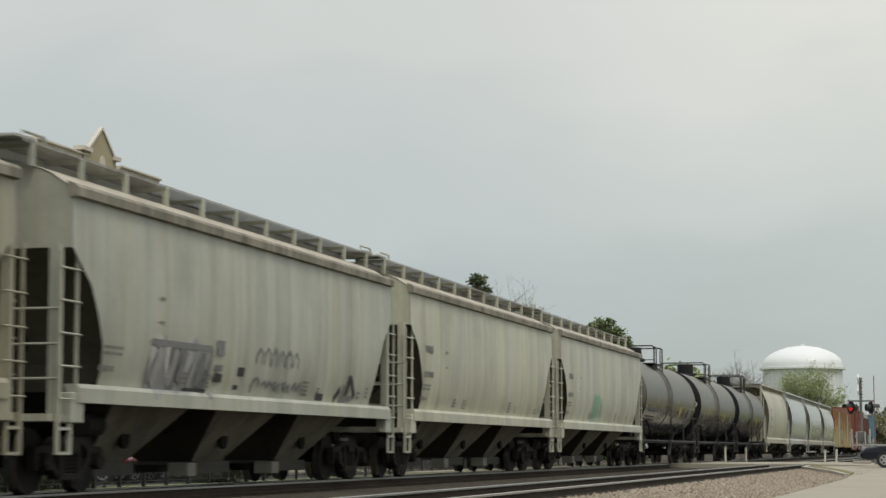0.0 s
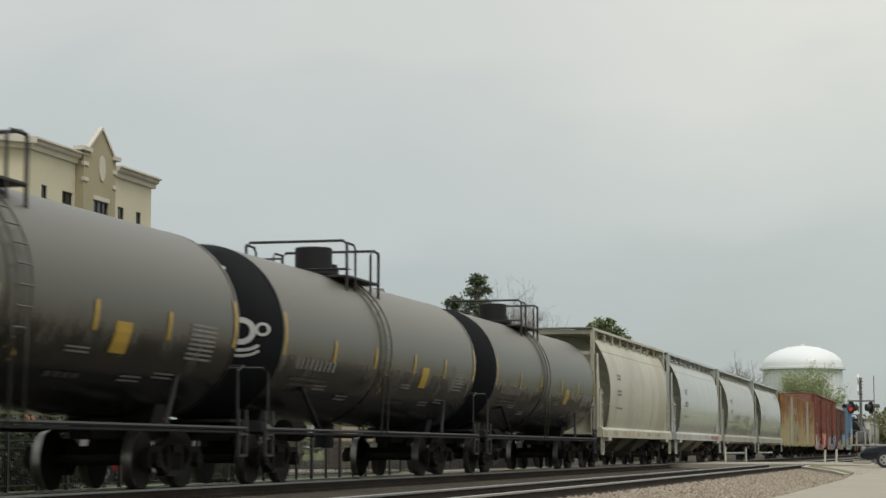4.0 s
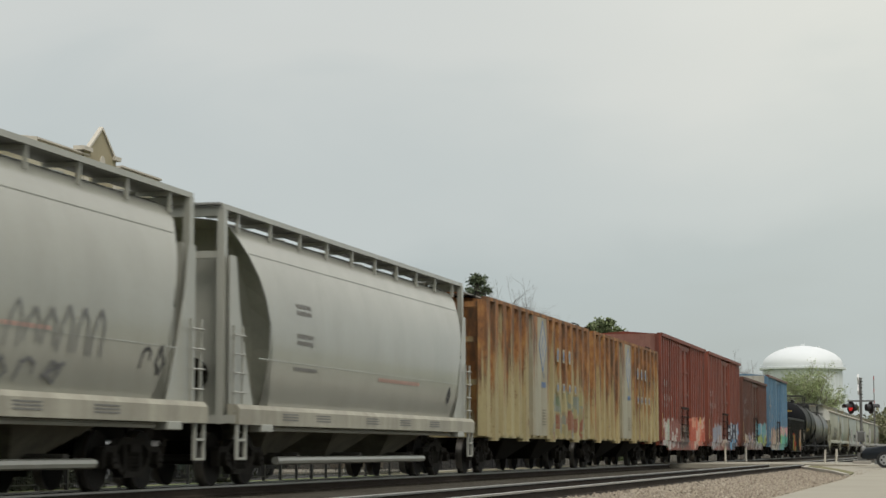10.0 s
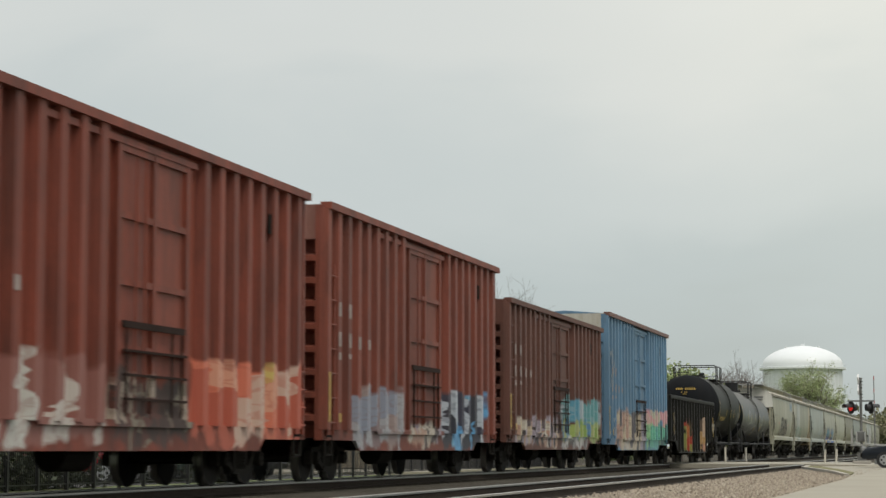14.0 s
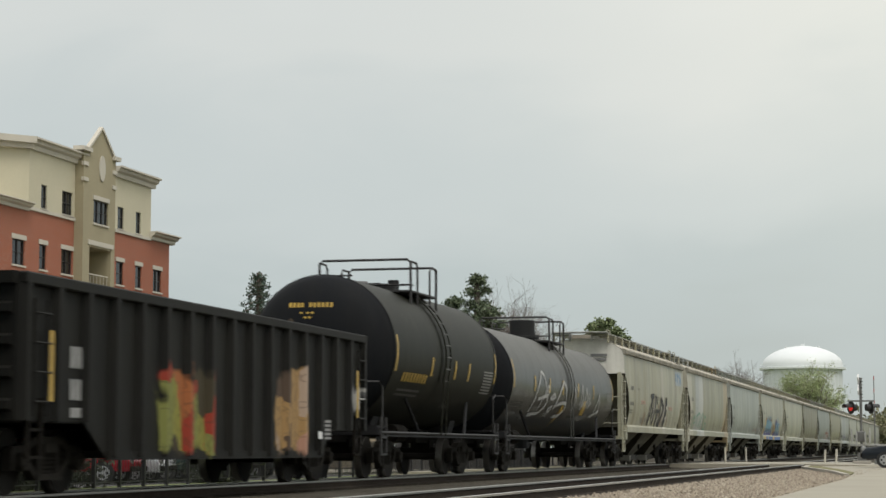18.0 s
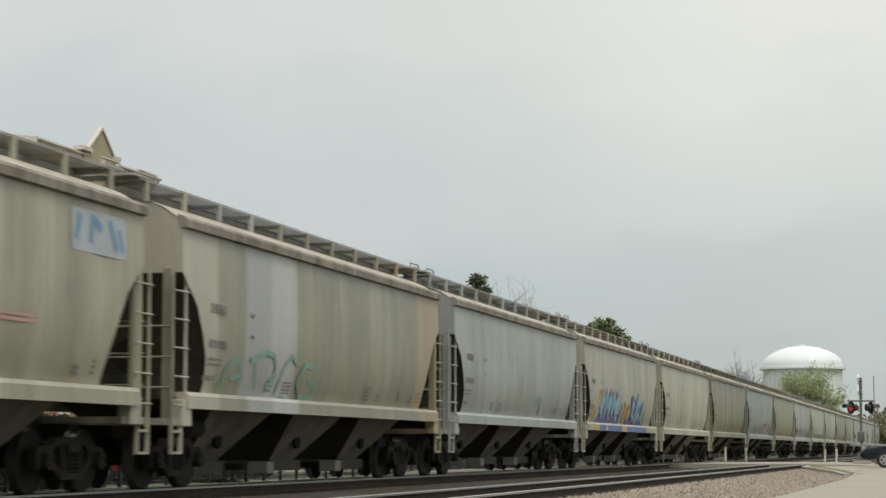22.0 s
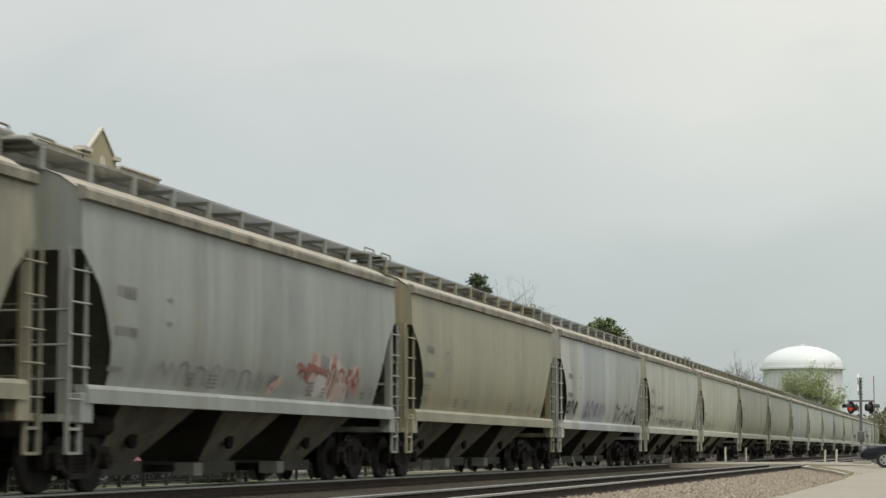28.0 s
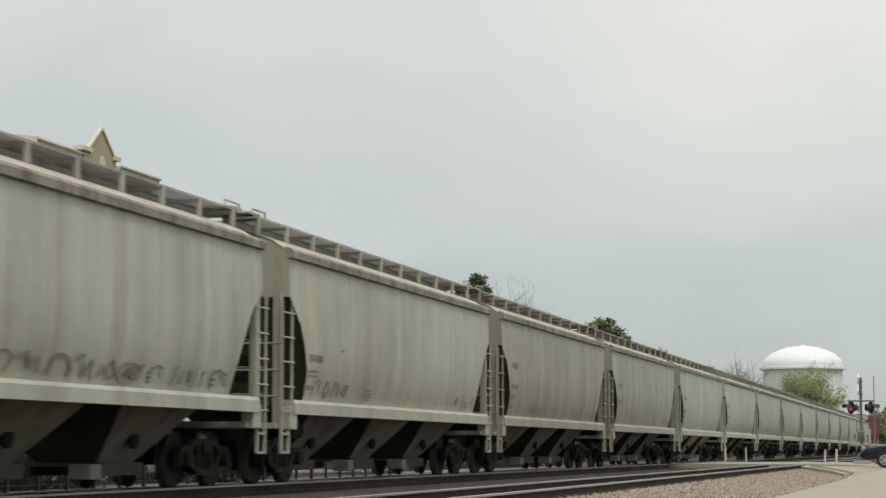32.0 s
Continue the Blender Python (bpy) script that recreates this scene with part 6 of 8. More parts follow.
        part("gable_coping", bm, M_STONETRIM, bay)
    # the bay stands proud of the front, so it is nearer and a little smaller in plan
    for ob in [bay, *bay.children_recursive, *bay_windows]:
        ob.data = ob.data.copy()
        for v in ob.data.vertices:
            v.co.y, v.co.z = v.co.y * 0.9885, 0.62 + (v.co.z - 0.62) * 0.9885 - 0.1
    return b


def make_house():
    """An open belfry tower with arched openings and a grey cross-gabled roof."""
    h = thing("belfry_tower", "tan brick belfry tower with open arches and grey gabled roof", "tower")
    roof, trim = plain("grey_shingle_roof", (0.15, 0.145, 0.145), 0.9, 0.0, 0.25, 6, 0.4), M_STONETRIM
    w = 1.2
    part("base", boxes((-w, w, -w, w, -0.2, 5.8)), M_BELFRY, h)
    for sx in (1, -1):
        for sy in (1, -1):
            part("corner_pier", boxes((sx * (w - 0.25) - 0.25, sx * (w - 0.25) + 0.25, sy * (w - 0.25) - 0.25, sy * (w - 0.25) + 0.25, 5.8, 8.9)), M_BELFRY, h)
    r = w - 0.5
    for axis, s in (("x", 1), ("x", -1), ("y", 1), ("y", -1)):
        out = [(-w + 0.5, 7.6)] + [(-r * math.cos(a), 7.6 + r * math.sin(a)) for a in (math.pi * k / 12 for k in range(1, 12))] + [(w - 0.5, 7.6), (w - 0.5, 8.9), (-w + 0.5, 8.9)]
        part("arch", prism(bmesh.new(), out, axis, s * (w - 0.3), s * w), M_BELFRY, h)
        part("gable_wall", prism(bmesh.new(), [(-1.15, 8.9), (1.15, 8.9), (0, 10.0)], axis, s * (w - 0.3), s * w), M_BELFRY, h)
        for q in (1, -1):
            part("bargeboard", prism(bmesh.new(), [(q * 1.6, 8.62), (q * 1.6, 8.84), (0, 10.25), (0, 9.97)], axis, s * (w + 0.3), s * (w + 0.38)), trim, h)
            part("gable_roof", prism(bmesh.new(), [(q * 1.65, 8.72), (q * 1.65, 8.86), (0, 10.37), (0, 10.17)], axis, 0.0, s * (w + 0.36)), roof, h)
    part("spire", prism(bmesh.new(), [(-0.6, 9.9), (0.6, 9.9), (0, 10.75)], "y", -0.6, 0.6), roof, h)
    h.matrix_basis = at(bearing(0.403), 117, -0.6, -58)
    return h


def make_water_tower():
    t = thing("water_tower", "white domed water tower on a broad ribbed column", "water tower")
    white = plain("white_tower_paint", (0.70, 0.725, 0.72), 0.4, 0.0, 0.05, 0.3, 0)
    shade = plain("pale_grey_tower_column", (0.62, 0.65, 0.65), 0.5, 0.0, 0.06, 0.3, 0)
    R = 11.35
    n = 64
    bm = bmesh.new()
    prof = [(R, 24.8), (R, 25.3)] + [(R * math.cos(a) ** 1.12, 25.3 + 5.65 * math.sin(a)) for a in (math.pi / 2 * k / 14 for k in range(1, 14))] + [(0.05, 30.95)]
    loft(bm, [[(r * math.cos(2 * math.pi * k / n), r * math.sin(2 * math.pi * k / n), z) for k in range(n)] for r, z in prof])
    part("dome", bm, white, t, smooth=True)
    bm = bmesh.new()
    prof = [(R + 0.05, 24.1), (R + 0.8, 24.1), (R + 0.8, 24.7), (R, 24.8)]
    loft(bm, [[(r * math.cos(2 * math.pi * k / n), r * math.sin(2 * math.pi * k / n), z) for k in range(n)] for r, z in prof])
    part("rim_balcony", bm, white, t)
    bm = bmesh.new()
    prof = [(R - 0.45, -1), (R - 0.45, 24.2)]
    m = 36
    rows = []
    for r, z in prof:
        rows.append([((r + (0.25 if k % 2 else 0)) * math.cos(2 * math.pi * k / (2 * m)), (r + (0.25 if k % 2 else 0)) * math.sin(2 * math.pi * k / (2 * m)), z) for k in range(2 * m)])
    loft(bm, rows)
    part("column", bm, shade, t)
    for x in (-4.5, 0, 4.5):
        part("vent", disc(bmesh.new(), "z", (x, 0, 30.85 - abs(x) * 0.14), 0.45, 0.55, 12), white, t)
    part("antenna", tube(bmesh.new(), [(0.6, 0, 30.7), (0.6, 0, 32.6)], 0.06, 6), white, t)
    rail_bm = bmesh.new()
    loft(rail_bm, [[((R + 0.75) * math.cos(2 * math.pi * k / n), (R + 0.75) * math.sin(2 * math.pi * k / n), z) for k in range(n)] for z in (25.5, 25.6)])
    part("railing", rail_bm, white, t)
    d = 597.0
    ang = math.atan2(1691.5 - 1424, 3765)
    t.matrix_basis = pose(-d * math.sin(ang), d * math.cos(ang), -0.9)
    return t


# ---------------------------------------------------------------- trees
def leaf_mat(name, rgbs):
    m, n, l, bs = mat_base(name, 0.75)
    g = n.new("ShaderNodeNewGeometry")
    c = ramp_of(n, l, g.outputs["Random Per Island"], [(i / max(1, len(rgbs) - 1), p) for i, p in enumerate(rgbs)])
    l.new(c, bs.inputs["Base Color"])
    return m


M_PINE = leaf_mat("dark_pine_needles", [(0.045, 0.065, 0.038), (0.085, 0.115, 0.06), (0.13, 0.16, 0.085)])
M_SPRUCE = leaf_mat("blue_green_spruce_needles", [(0.035, 0.06, 0.045), (0.075, 0.11, 0.08), (0.11, 0.145, 0.105)])
M_SPRING = leaf_mat("fresh_spring_leaves", [(0.20, 0.25, 0.10), (0.28, 0.35, 0.14), (0.34, 0.40, 0.18), (0.26, 0.27, 0.15)])
M_ARBOR = leaf_mat("olive_evergreen_foliage", [(0.09, 0.12, 0.055), (0.16, 0.20, 0.09), (0.22, 0.25, 0.12)])
M_BUSH = leaf_mat("olive_hedge_leaves", [(0.10, 0.105, 0.05), (0.15, 0.155, 0.075), (0.20, 0.18, 0.11)])
M_HEDGE = leaf_mat("dark_hedge_leaves", [(0.018, 0.026, 0.012), (0.035, 0.045, 0.02), (0.055, 0.06, 0.03)])
M_BARK = plain("grey_brown_bark", (0.20, 0.17, 0.145), 0.95, 0.0, 0.35, 10, 0.5)


def leaf_cloud(rnd, centres, per, spread, size):
    """Small bent leaf blades scattered about centres."""
    vs, fs = [], []
    for c, sp in centres:
        for _ in range(per):
            p = Vector(c) + Vector((rnd.gauss(0, sp), rnd.gauss(0, sp), rnd.gauss(0, sp * 0.8)))
            a = Vector((rnd.gauss(0, 1), rnd.gauss(0, 1), rnd.gauss(0, 0.7))).normalized()
            b = a.cross(Vector((rnd.gauss(0, 1), rnd.gauss(0, 1), rnd.gauss(0, 1)))).normalized()
            s = size * rnd.uniform(0.5, 1.4)
            k = len(vs)
            vs += [p - a * s, p + b * s * 0.5, p + a * s, p - b * s * 0.5]
            fs += [(k, k + 1, k + 2), (k, k + 2, k + 3)]
    return [tuple(v) for v in vs], fs


def crown(parent, name, data, material, label=""):
    me = bpy.data.meshes.new(name)
    me.from_pydata(data[0], [], data[1])
    me.materials.append(material)
    ob = new(name, me)
    ob.parent = parent
    return ob


def make_pine(seed, height, radius, label, m, material, layers=9, droop=0.0, per=34, leaf=0.16, gap=0.15, clump=1.0):
    rnd = random.Random(seed)
    t = thing("conifer_tree", label, "tree")
    bm = bmesh.new()
    tube(bm, [(0, 0, 0), (0.05, 0, height * 0.4), (0, 0.05, height * 0.75), (0, 0, height)], 0.02 * height ** 0.9, 8)
    part("trunk", bm, M_BARK, t)
    centres = []
    bm = bmesh.new()
    for k in range(layers):
        f = (k + 0.5) / layers
        z = height * (gap + (1 - gap) * f)
        r = radius * (1 - f) ** 0.75 * rnd.uniform(0.75, 1.1) + 0.2
        arms = rnd.randint(5, 7)
        for j in range(arms):
            a = 2 * math.pi * (j + rnd.random() * 0.7) / arms
            rr = r * rnd.uniform(0.55, 1.1)
            end = Vector((rr * math.cos(a), rr * math.sin(a), z - droop * rr + (0.25 * rr if not droop else 0)))
            tube(bm, [(0, 0, z - 0.1), tuple(end * 0.6 + Vector((0, 0, z * 0.4))), tuple(end)], 0.035, 4)
            for q in (0.35, 0.6, 0.82, 1.0):
                p = Vector((0, 0, z)).lerp(end, q) + Vector((rnd.gauss(0, 0.08), rnd.gauss(0, 0.08), rnd.gauss(0, 0.1)))
                centres.append((tuple(p), clump * (0.14 + 0.05 * radius * (1.1 - q * 0.5) * 0.7)))
    centres.append(((0, 0, height), 0.12 * clump))
    part("limb", bm, M_BARK, t)
    crown(t, "crown", leaf_cloud(rnd, centres, per, 0, leaf), material)
    t.matrix_basis = m
    return t


def branches(rnd, bm, start, direction, length, radius, depth, tips):
    p = Vector(start)
    d = Vector(direction).normalized()
    pts = [p.copy()]
    for _ in range(3):
        d = (d + Vector((rnd.gauss(0, 0.12), rnd.gauss(0, 0.12), rnd.gauss(0, 0.08) + 0.05))).normalized()
        p = p + d * length / 3
        pts.append(p.copy())
    tube(bm, pts, radius, 5 if depth > 1 else 3, closed_ends=False)
    tips.append((tuple(p), depth))
    if depth == 0:
        return
    for k in range(rnd.randint(3, 4)):
        q = pts[rnd.randint(1, 3)]
        nd = (d + Vector((rnd.gauss(0, 0.55), rnd.gauss(0, 0.55), rnd.gauss(0, 0.35) + 0.12))).normalized()
        branches(rnd, bm, q, nd, length * rnd.uniform(0.55, 0.8), radius * 0.55, depth - 1, tips)


def make_broadleaf(seed, height, label, m, material=None, depth=4, per=26, leaf=0.2, spread=0.45, width=1.0, thin=1.0):
    rnd = random.Random(seed)
    t = thing("leafy_tree" if material else "bare_tree", label, "tree")
    bm = bmesh.new()
    tube(bm, [(0, 0, 0), (0.05, 0.02, height * 0.22), (0, 0.05, height * 0.34)], 0.017 * height, 8)
    part("trunk", bm, M_BARK, t)
    tips = []
    bm = bmesh.new()
    for k in range(6 if thin == 1.0 else 9):
        a = 2 * math.pi * k / 6 + rnd.random()
        branches(rnd, bm, (0, 0.03, height * rnd.uniform(0.2, 0.34)), (width * 0.7 * math.cos(a), width * 0.7 * math.sin(a), rnd.uniform(0.7, 1.4)), height * 0.3, 0.009 * height * thin, depth - 1, tips)
    part("limb", bm, M_BARK, t)
    if material:
        centres = [(p, spread) for p, d in tips if d <= 1]
        crown(t, "crown", leaf_cloud(rnd, centres, per, 0, leaf), material)
    t.matrix_basis = m
    return t


def at(px_ang, dist, z=-0.7, turn=0.0):
    """A place by its bearing left of the track's line (degrees) and its distance."""
    a = radians(px_ang)
    return pose(-dist * math.sin(a), dist * math.cos(a), z, 0, 0, turn)


def bearing(x):
    """Degrees left of the track's line for a share x of the picture's width."""
    return 13.936 - math.degrees(math.atan((x - 0.5) * 2 * math.tan(radians(12.11))))


def make_trees():
    make_pine(3, 12.55, 3.0, "tall dark pine with an uneven crown", at(bearing(0.5385), 132, -0.8), M_PINE, 11, 0, 30, 0.11, 0.3, 0.75)
    make_pine(8, 11.0, 3.0, "smaller pine beside the tall one", at(bearing(0.513), 131, -0.8), M_PINE, 10, 0, 30, 0.11, 0.3, 0.75)
    make_pine(21, 10.2, 2.8, "dark pine among the others", at(bearing(0.552), 128, -0.8), M_PINE, 10, 0, 30, 0.11, 0.25, 0.75)
    make_pine(5, 11.8, 4.3, "blue-green spruce with drooping branches", at(bearing(0.292), 122, -0.8), M_SPRUCE, 24, 0.3, 14, 0.1, 0.1, 0.45)
    make_broadleaf(11, 12.2, "bare tree with thin upright twigs", at(bearing(0.576), 142, -0.8), None, 5, width=0.36, thin=0.55)
    for k in range(4):
        make_broadleaf(70 + k, 12.0 - 0.5 * k, "bare tree with dense fine twigs", at(bearing(0.562 + 0.011 * k), 146 + 2 * k, -0.8), None, 5, width=0.4, thin=0.5)
    make_broadleaf(27, 11.7, "bare tree with fine fanned twigs", at(bearing(0.568), 144, -0.8), None, 5, width=0.5, thin=0.5)
    make_broadleaf(12, 11.0, "bare tree with thin twigs", at(bearing(0.835), 210, -0.8), None, 5, width=0.42, thin=0.7)
    make_broadleaf(15, 9.0, "bare twiggy tree near the belfry", at(bearing(0.43), 134, -0.8), None, 5, width=0.6, thin=0.6)
    make_broadleaf(16, 8.6, "bare twiggy tree near the belfry", at(bearing(0.372), 138, -0.8), None, 5, width=0.6, thin=0.6)
    make_broadleaf(14, 8.5, "bare shrub-like tree behind the fence", at(bearing(0.34), 130, -0.8), None, 4, width=0.7)
    for k, (bx, hh) in enumerate(((0.669, 12.9), (0.678, 13.4), (0.687, 13.3), (0.697, 12.6), (0.706, 11.6))):
        make_pine(31 + k, hh, 1.9, "columnar olive-green evergreen in a row", at(bearing(bx), 190 + 2 * (k % 2), -0.8), M_ARBOR, 18, 0.1, 34, 0.13, 0.05, 1.0)
    make_broadleaf(17, 9.6, "small tree with yellow-green leaves", at(bearing(0.7675), 186, -0.8), M_SPRING, 4, 16, 0.2, 0.5, 0.7)
    make_broadleaf(19, 12.5, "tree in fresh yellow-green spring leaf", at(bearing(0.913), 290, -0.8), M_SPRING, 5, 10, 0.11, 0.36, 0.85)
    make_broadleaf(23, 11.5, "budding brownish tree before the tower", at(bearing(0.885), 300, -0.8), M_BUSH, 4, 6, 0.14, 0.6, 1.1)
    make_broadleaf(24, 8.6, "budding tree in front of the water tower", at(bearing(0.936), 296, -0.8), M_SPRING, 4, 6, 0.14, 0.6, 1.1)
    for k in range(5):
        make_broadleaf(40 + k, 6.5 + k % 3, "budding roadside tree beyond the crossing", at(bearing(0.985 + 0.012 * k), 330 + 14 * k, -0.8), M_BUSH, 4, 14, 0.25, 0.7, 1.0)
    # far woods along the skyline
    rnd = random.Random(9)
    centres = []
    for k in range(420):
        a = -4 + 36 * rnd.random()
        d = 620 + 200 * rnd.random()
        centres.append(((-d * math.sin(radians(a)), d * math.cos(radians(a)), rnd.uniform(0, 8.5)), 3.0))
    me = bpy.data.meshes.new("far_woods")
    data = leaf_cloud(rnd, centres, 26, 0, 1.1)
    me.from_pydata(data[0], [], data[1])
    me.materials.append(M_BUSH)
    tagged(new("far_woods", me), "distant belt of budding trees on the skyline", "woods", kind="stuff")
    # hedge shrubs along the fence
    for k in range(11):
        r = random.Random(60 + k)
        s = thing("shrub", "low olive shrub behind the fence", "shrub", "shrubs along the fence")
        cs = [((r.gauss(0, 0.4), r.gauss(0, 0.6), r.uniform(0.1, 2.0 if k < 9 else 1.1)), 0.24) for _ in range(48)]
        crown(s, "foliage", leaf_cloud(r, cs, 34, 0, 0.1), M_HEDGE)
        bm = bmesh.new()
        for q in range(6):
            tube(bm, [(0, 0, 0), (r.gauss(0, 0.4), r.gauss(0, 0.5), r.uniform(0.5, 0.9))], 0.015, 4)
        part("stem", bm, M_BARK, s)
        s.matrix_basis = pose(-25.8 if k > 8 else -26.3, 46.5 + k * 1.45 + (10.0 if k > 8 else 0.0) + r.random() * 0.5, -0.58, 0, 0, 40 * k)


make_ground()
make_streets()
make_track("track_main", TRACK_X, 0.0, -60, 1400, "main railway track with polished rails on wooden ties", 150, 0.03)
make_track("track_near", NEAR_X, -0.02, -40, 1400, "empty railway track with dull rails on wooden ties", 92)
make_stones()
make_fence()
make_apartments()
make_house()
make_water_tower()
make_trees()
make_posts()
make_signal()
make_vehicle("sedan", (0.012, 0.016, 0.022), "dark blue car waiting at the level crossing", pose(-1.45, 86.0, -0.12, 0, 0, 180))
make_vehicle("suv", (0.26, 0.012, 0.022), "red car parked nose to the fence", pose(-29.0, 64.7, -0.53, 0, 0, 4))
make_vehicle("sedan", (0.40, 0.41, 0.42), "silver car parked nose to the fence", pose(-28.9, 67.5, -0.53, 0, 0, 3))
make_vehicle("suv", (0.02, 0.045, 0.04), "dark green car parked nose to the fence", pose(-29.0, 70.2, -0.53, 0, 0, 5))
make_vehicle("sedan", (0.5, 0.5, 0.5), "pale grey car parked nose to the fence", pose(-28.8, 73.2, -0.53, 0, 0, 2))
make_vehicle("suv", (0.05, 0.055, 0.06), "charcoal car parked nose to the fence", pose(-29.1, 76.6, -0.53, 0, 0, 4))
make_vehicle("sedan", (0.018, 0.018, 0.02), "black car parked nose to the fence", pose(-29.0, 80.2, -0.53, 0, 0, 3))


# ---------------------------------------------------------------- the train
PAL_GREY = [(0.20, 0.20, 0.20), (0.34, 0.34, 0.33), (0.48, 0.47, 0.44), (0.07, 0.07, 0.07)]
PAL_ORANGE = [(0.40, 0.10, 0.06), (0.56, 0.17, 0.10), (0.58, 0.30, 0.20), (0.52, 0.38, 0.30), (0.52, 0.40, 0.13)]
PAL_WHITE = [(0.24, 0.10, 0.08), (0.50, 0.46, 0.41), (0.38, 0.45, 0.36), (0.50, 0.34, 0.30), (0.52, 0.52, 0.47)]
PAL_BLUE = [(0.03, 0.04, 0.06), (0.12, 0.34, 0.56), (0.42, 0.47, 0.51), (0.19, 0.45, 0.64), (0.03, 0.04, 0.05)]
PAL_BLUEGREY = [(0.20, 0.15, 0.15), (0.24, 0.27, 0.32), (0.30, 0.24, 0.22), (0.34, 0.35, 0.36)]
PAL_TEAL = [(0.34, 0.40, 0.42), (0.06, 0.20, 0.31), (0.09, 0.27, 0.35), (0.12, 0.30, 0.31)]
PAL_LIME = [(0.22, 0.32, 0.09), (0.30, 0.37, 0.11), (0.10, 0.22, 0.34), (0.34, 0.37, 0.17)]
PAL_MINT = [(0.04, 0.10, 0.08), (0.14, 0.42, 0.28), (0.25, 0.45, 0.22), (0.12, 0.35, 0.30), (0.35, 0.42, 0.2)]
PAL_PINK = [(0.55, 0.28, 0.28), (0.5, 0.35, 0.3), (0.42, 0.42, 0.3)]
PAL_CREAM = [(0.05, 0.045, 0.045), (0.48, 0.40, 0.28), (0.42, 0.27, 0.2), (0.12, 0.10, 0.10), (0.5, 0.46, 0.38), (0.34, 0.3, 0.34)]
PAL_DOOR = [(0.04, 0.03, 0.026), (0.10, 0.04, 0.03), (0.36, 0.30, 0.24), (0.06, 0.04, 0.035), (0.22, 0.20, 0.15), (0.05, 0.035, 0.03)]
PAL_REDYEL = [(0.06, 0.05, 0.03), (0.30, 0.05, 0.03), (0.26, 0.25, 0.06), (0.22, 0.23, 0.07), (0.36, 0.13, 0.05)]
PAL_TAN = [(0.10, 0.07, 0.05), (0.42, 0.32, 0.24), (0.40, 0.22, 0.10), (0.36, 0.23, 0.10), (0.42, 0.24, 0.17)]
PAL_GREEN = [(0.16, 0.34, 0.22), (0.36, 0.38, 0.30), (0.22, 0.38, 0.26)]
PAL_SCRAWL = [(0.30, 0.12, 0.09), (0.42, 0.41, 0.40), (0.38, 0.30, 0.28), (0.42, 0.42, 0.41)]

ROUND = []
TRAIN = []      # (car, place of its middle along the track at the start)
PROTOS = {}


def dress(car, main, head=None, end=None, rail=None):
    for ob in car.children_recursive:
        m = None
        if ob.get("head_paint"):
            m = head or main
        elif ob.get("end_paint"):
            m = end or main
        elif ob.get("rail_paint") and rail:
            m = rail
        elif ob.get("emblem_paint"):
            m = M_EMPANEL
        elif ob.get("painted"):
            m = main
        if m:
            ob.material_slots[0].link = "OBJECT"
            ob.material_slots[0].material = m


def couple(key, builder, g0, g1, main, label, head=None, end=None, extra=None):
    """Couples a car between two gaps of the train."""
    first = key not in PROTOS
    if first:
        PROTOS[key] = builder()
    car = PROTOS[key] if first else copy_thing(PROTOS[key], Matrix())
    dress(car, main, head, end)
    car["label"] = label
    TRAIN.append((car, (g0 + g1) / 2))
    return car


def hop_marks(car, k):
    """Reporting marks, data panels and stencils on the side."""
    r = random.Random(k)
    mt = M_LETTERDARK
    for a, b, c, d, rows, ch in ((-7.0, -6.2, 2.75, 3.05, 1, 4), (-7.0, -6.1, 2.2, 2.45, 1, 5), (-7.0, -6.3, 1.95, 2.12, 2, 4), (-7.1, -6.5, 1.7, 1.85, 1, 3), (-5.0, -4.75, 2.85, 2.95, 1, 1), (-5.0, -4.75, 2.5, 2.58, 1, 1),
                                 (-3.9, -3.5, 1.62, 1.85, 3, 1), (-3.0, -2.5, 1.6, 1.85, 4, 2), (2.3, 2.8, 1.6, 1.9, 4, 1), (3.2, 3.45, 1.6, 1.8, 3, 1), (4.9, 5.1, 1.6, 1.95, 1, 1), (5.9, 6.2, 1.62, 1.8, 2, 1), (6.5, 6.7, 1.65, 1.9, 3, 1)):
        if r.random() < 0.85:
            marking(car, HOP_PROF, a, b, c, d, mt, "lettering", rows, 0.45, ch, fill=0.7)


def hop_paint(name, rgb, **kw):
    return paint(name, tuple(c * f for c, f in zip(rgb, (0.76, 0.78, 0.72))), kw.pop("streak", 0.35) * 0.6, kw.pop("dirt", (0.19, 0.17, 0.13)), rough=0.42, spec=0.55, wide=min(1.0, kw.pop("wide", 0.6) * 1.25), cols=5.0, **kw)


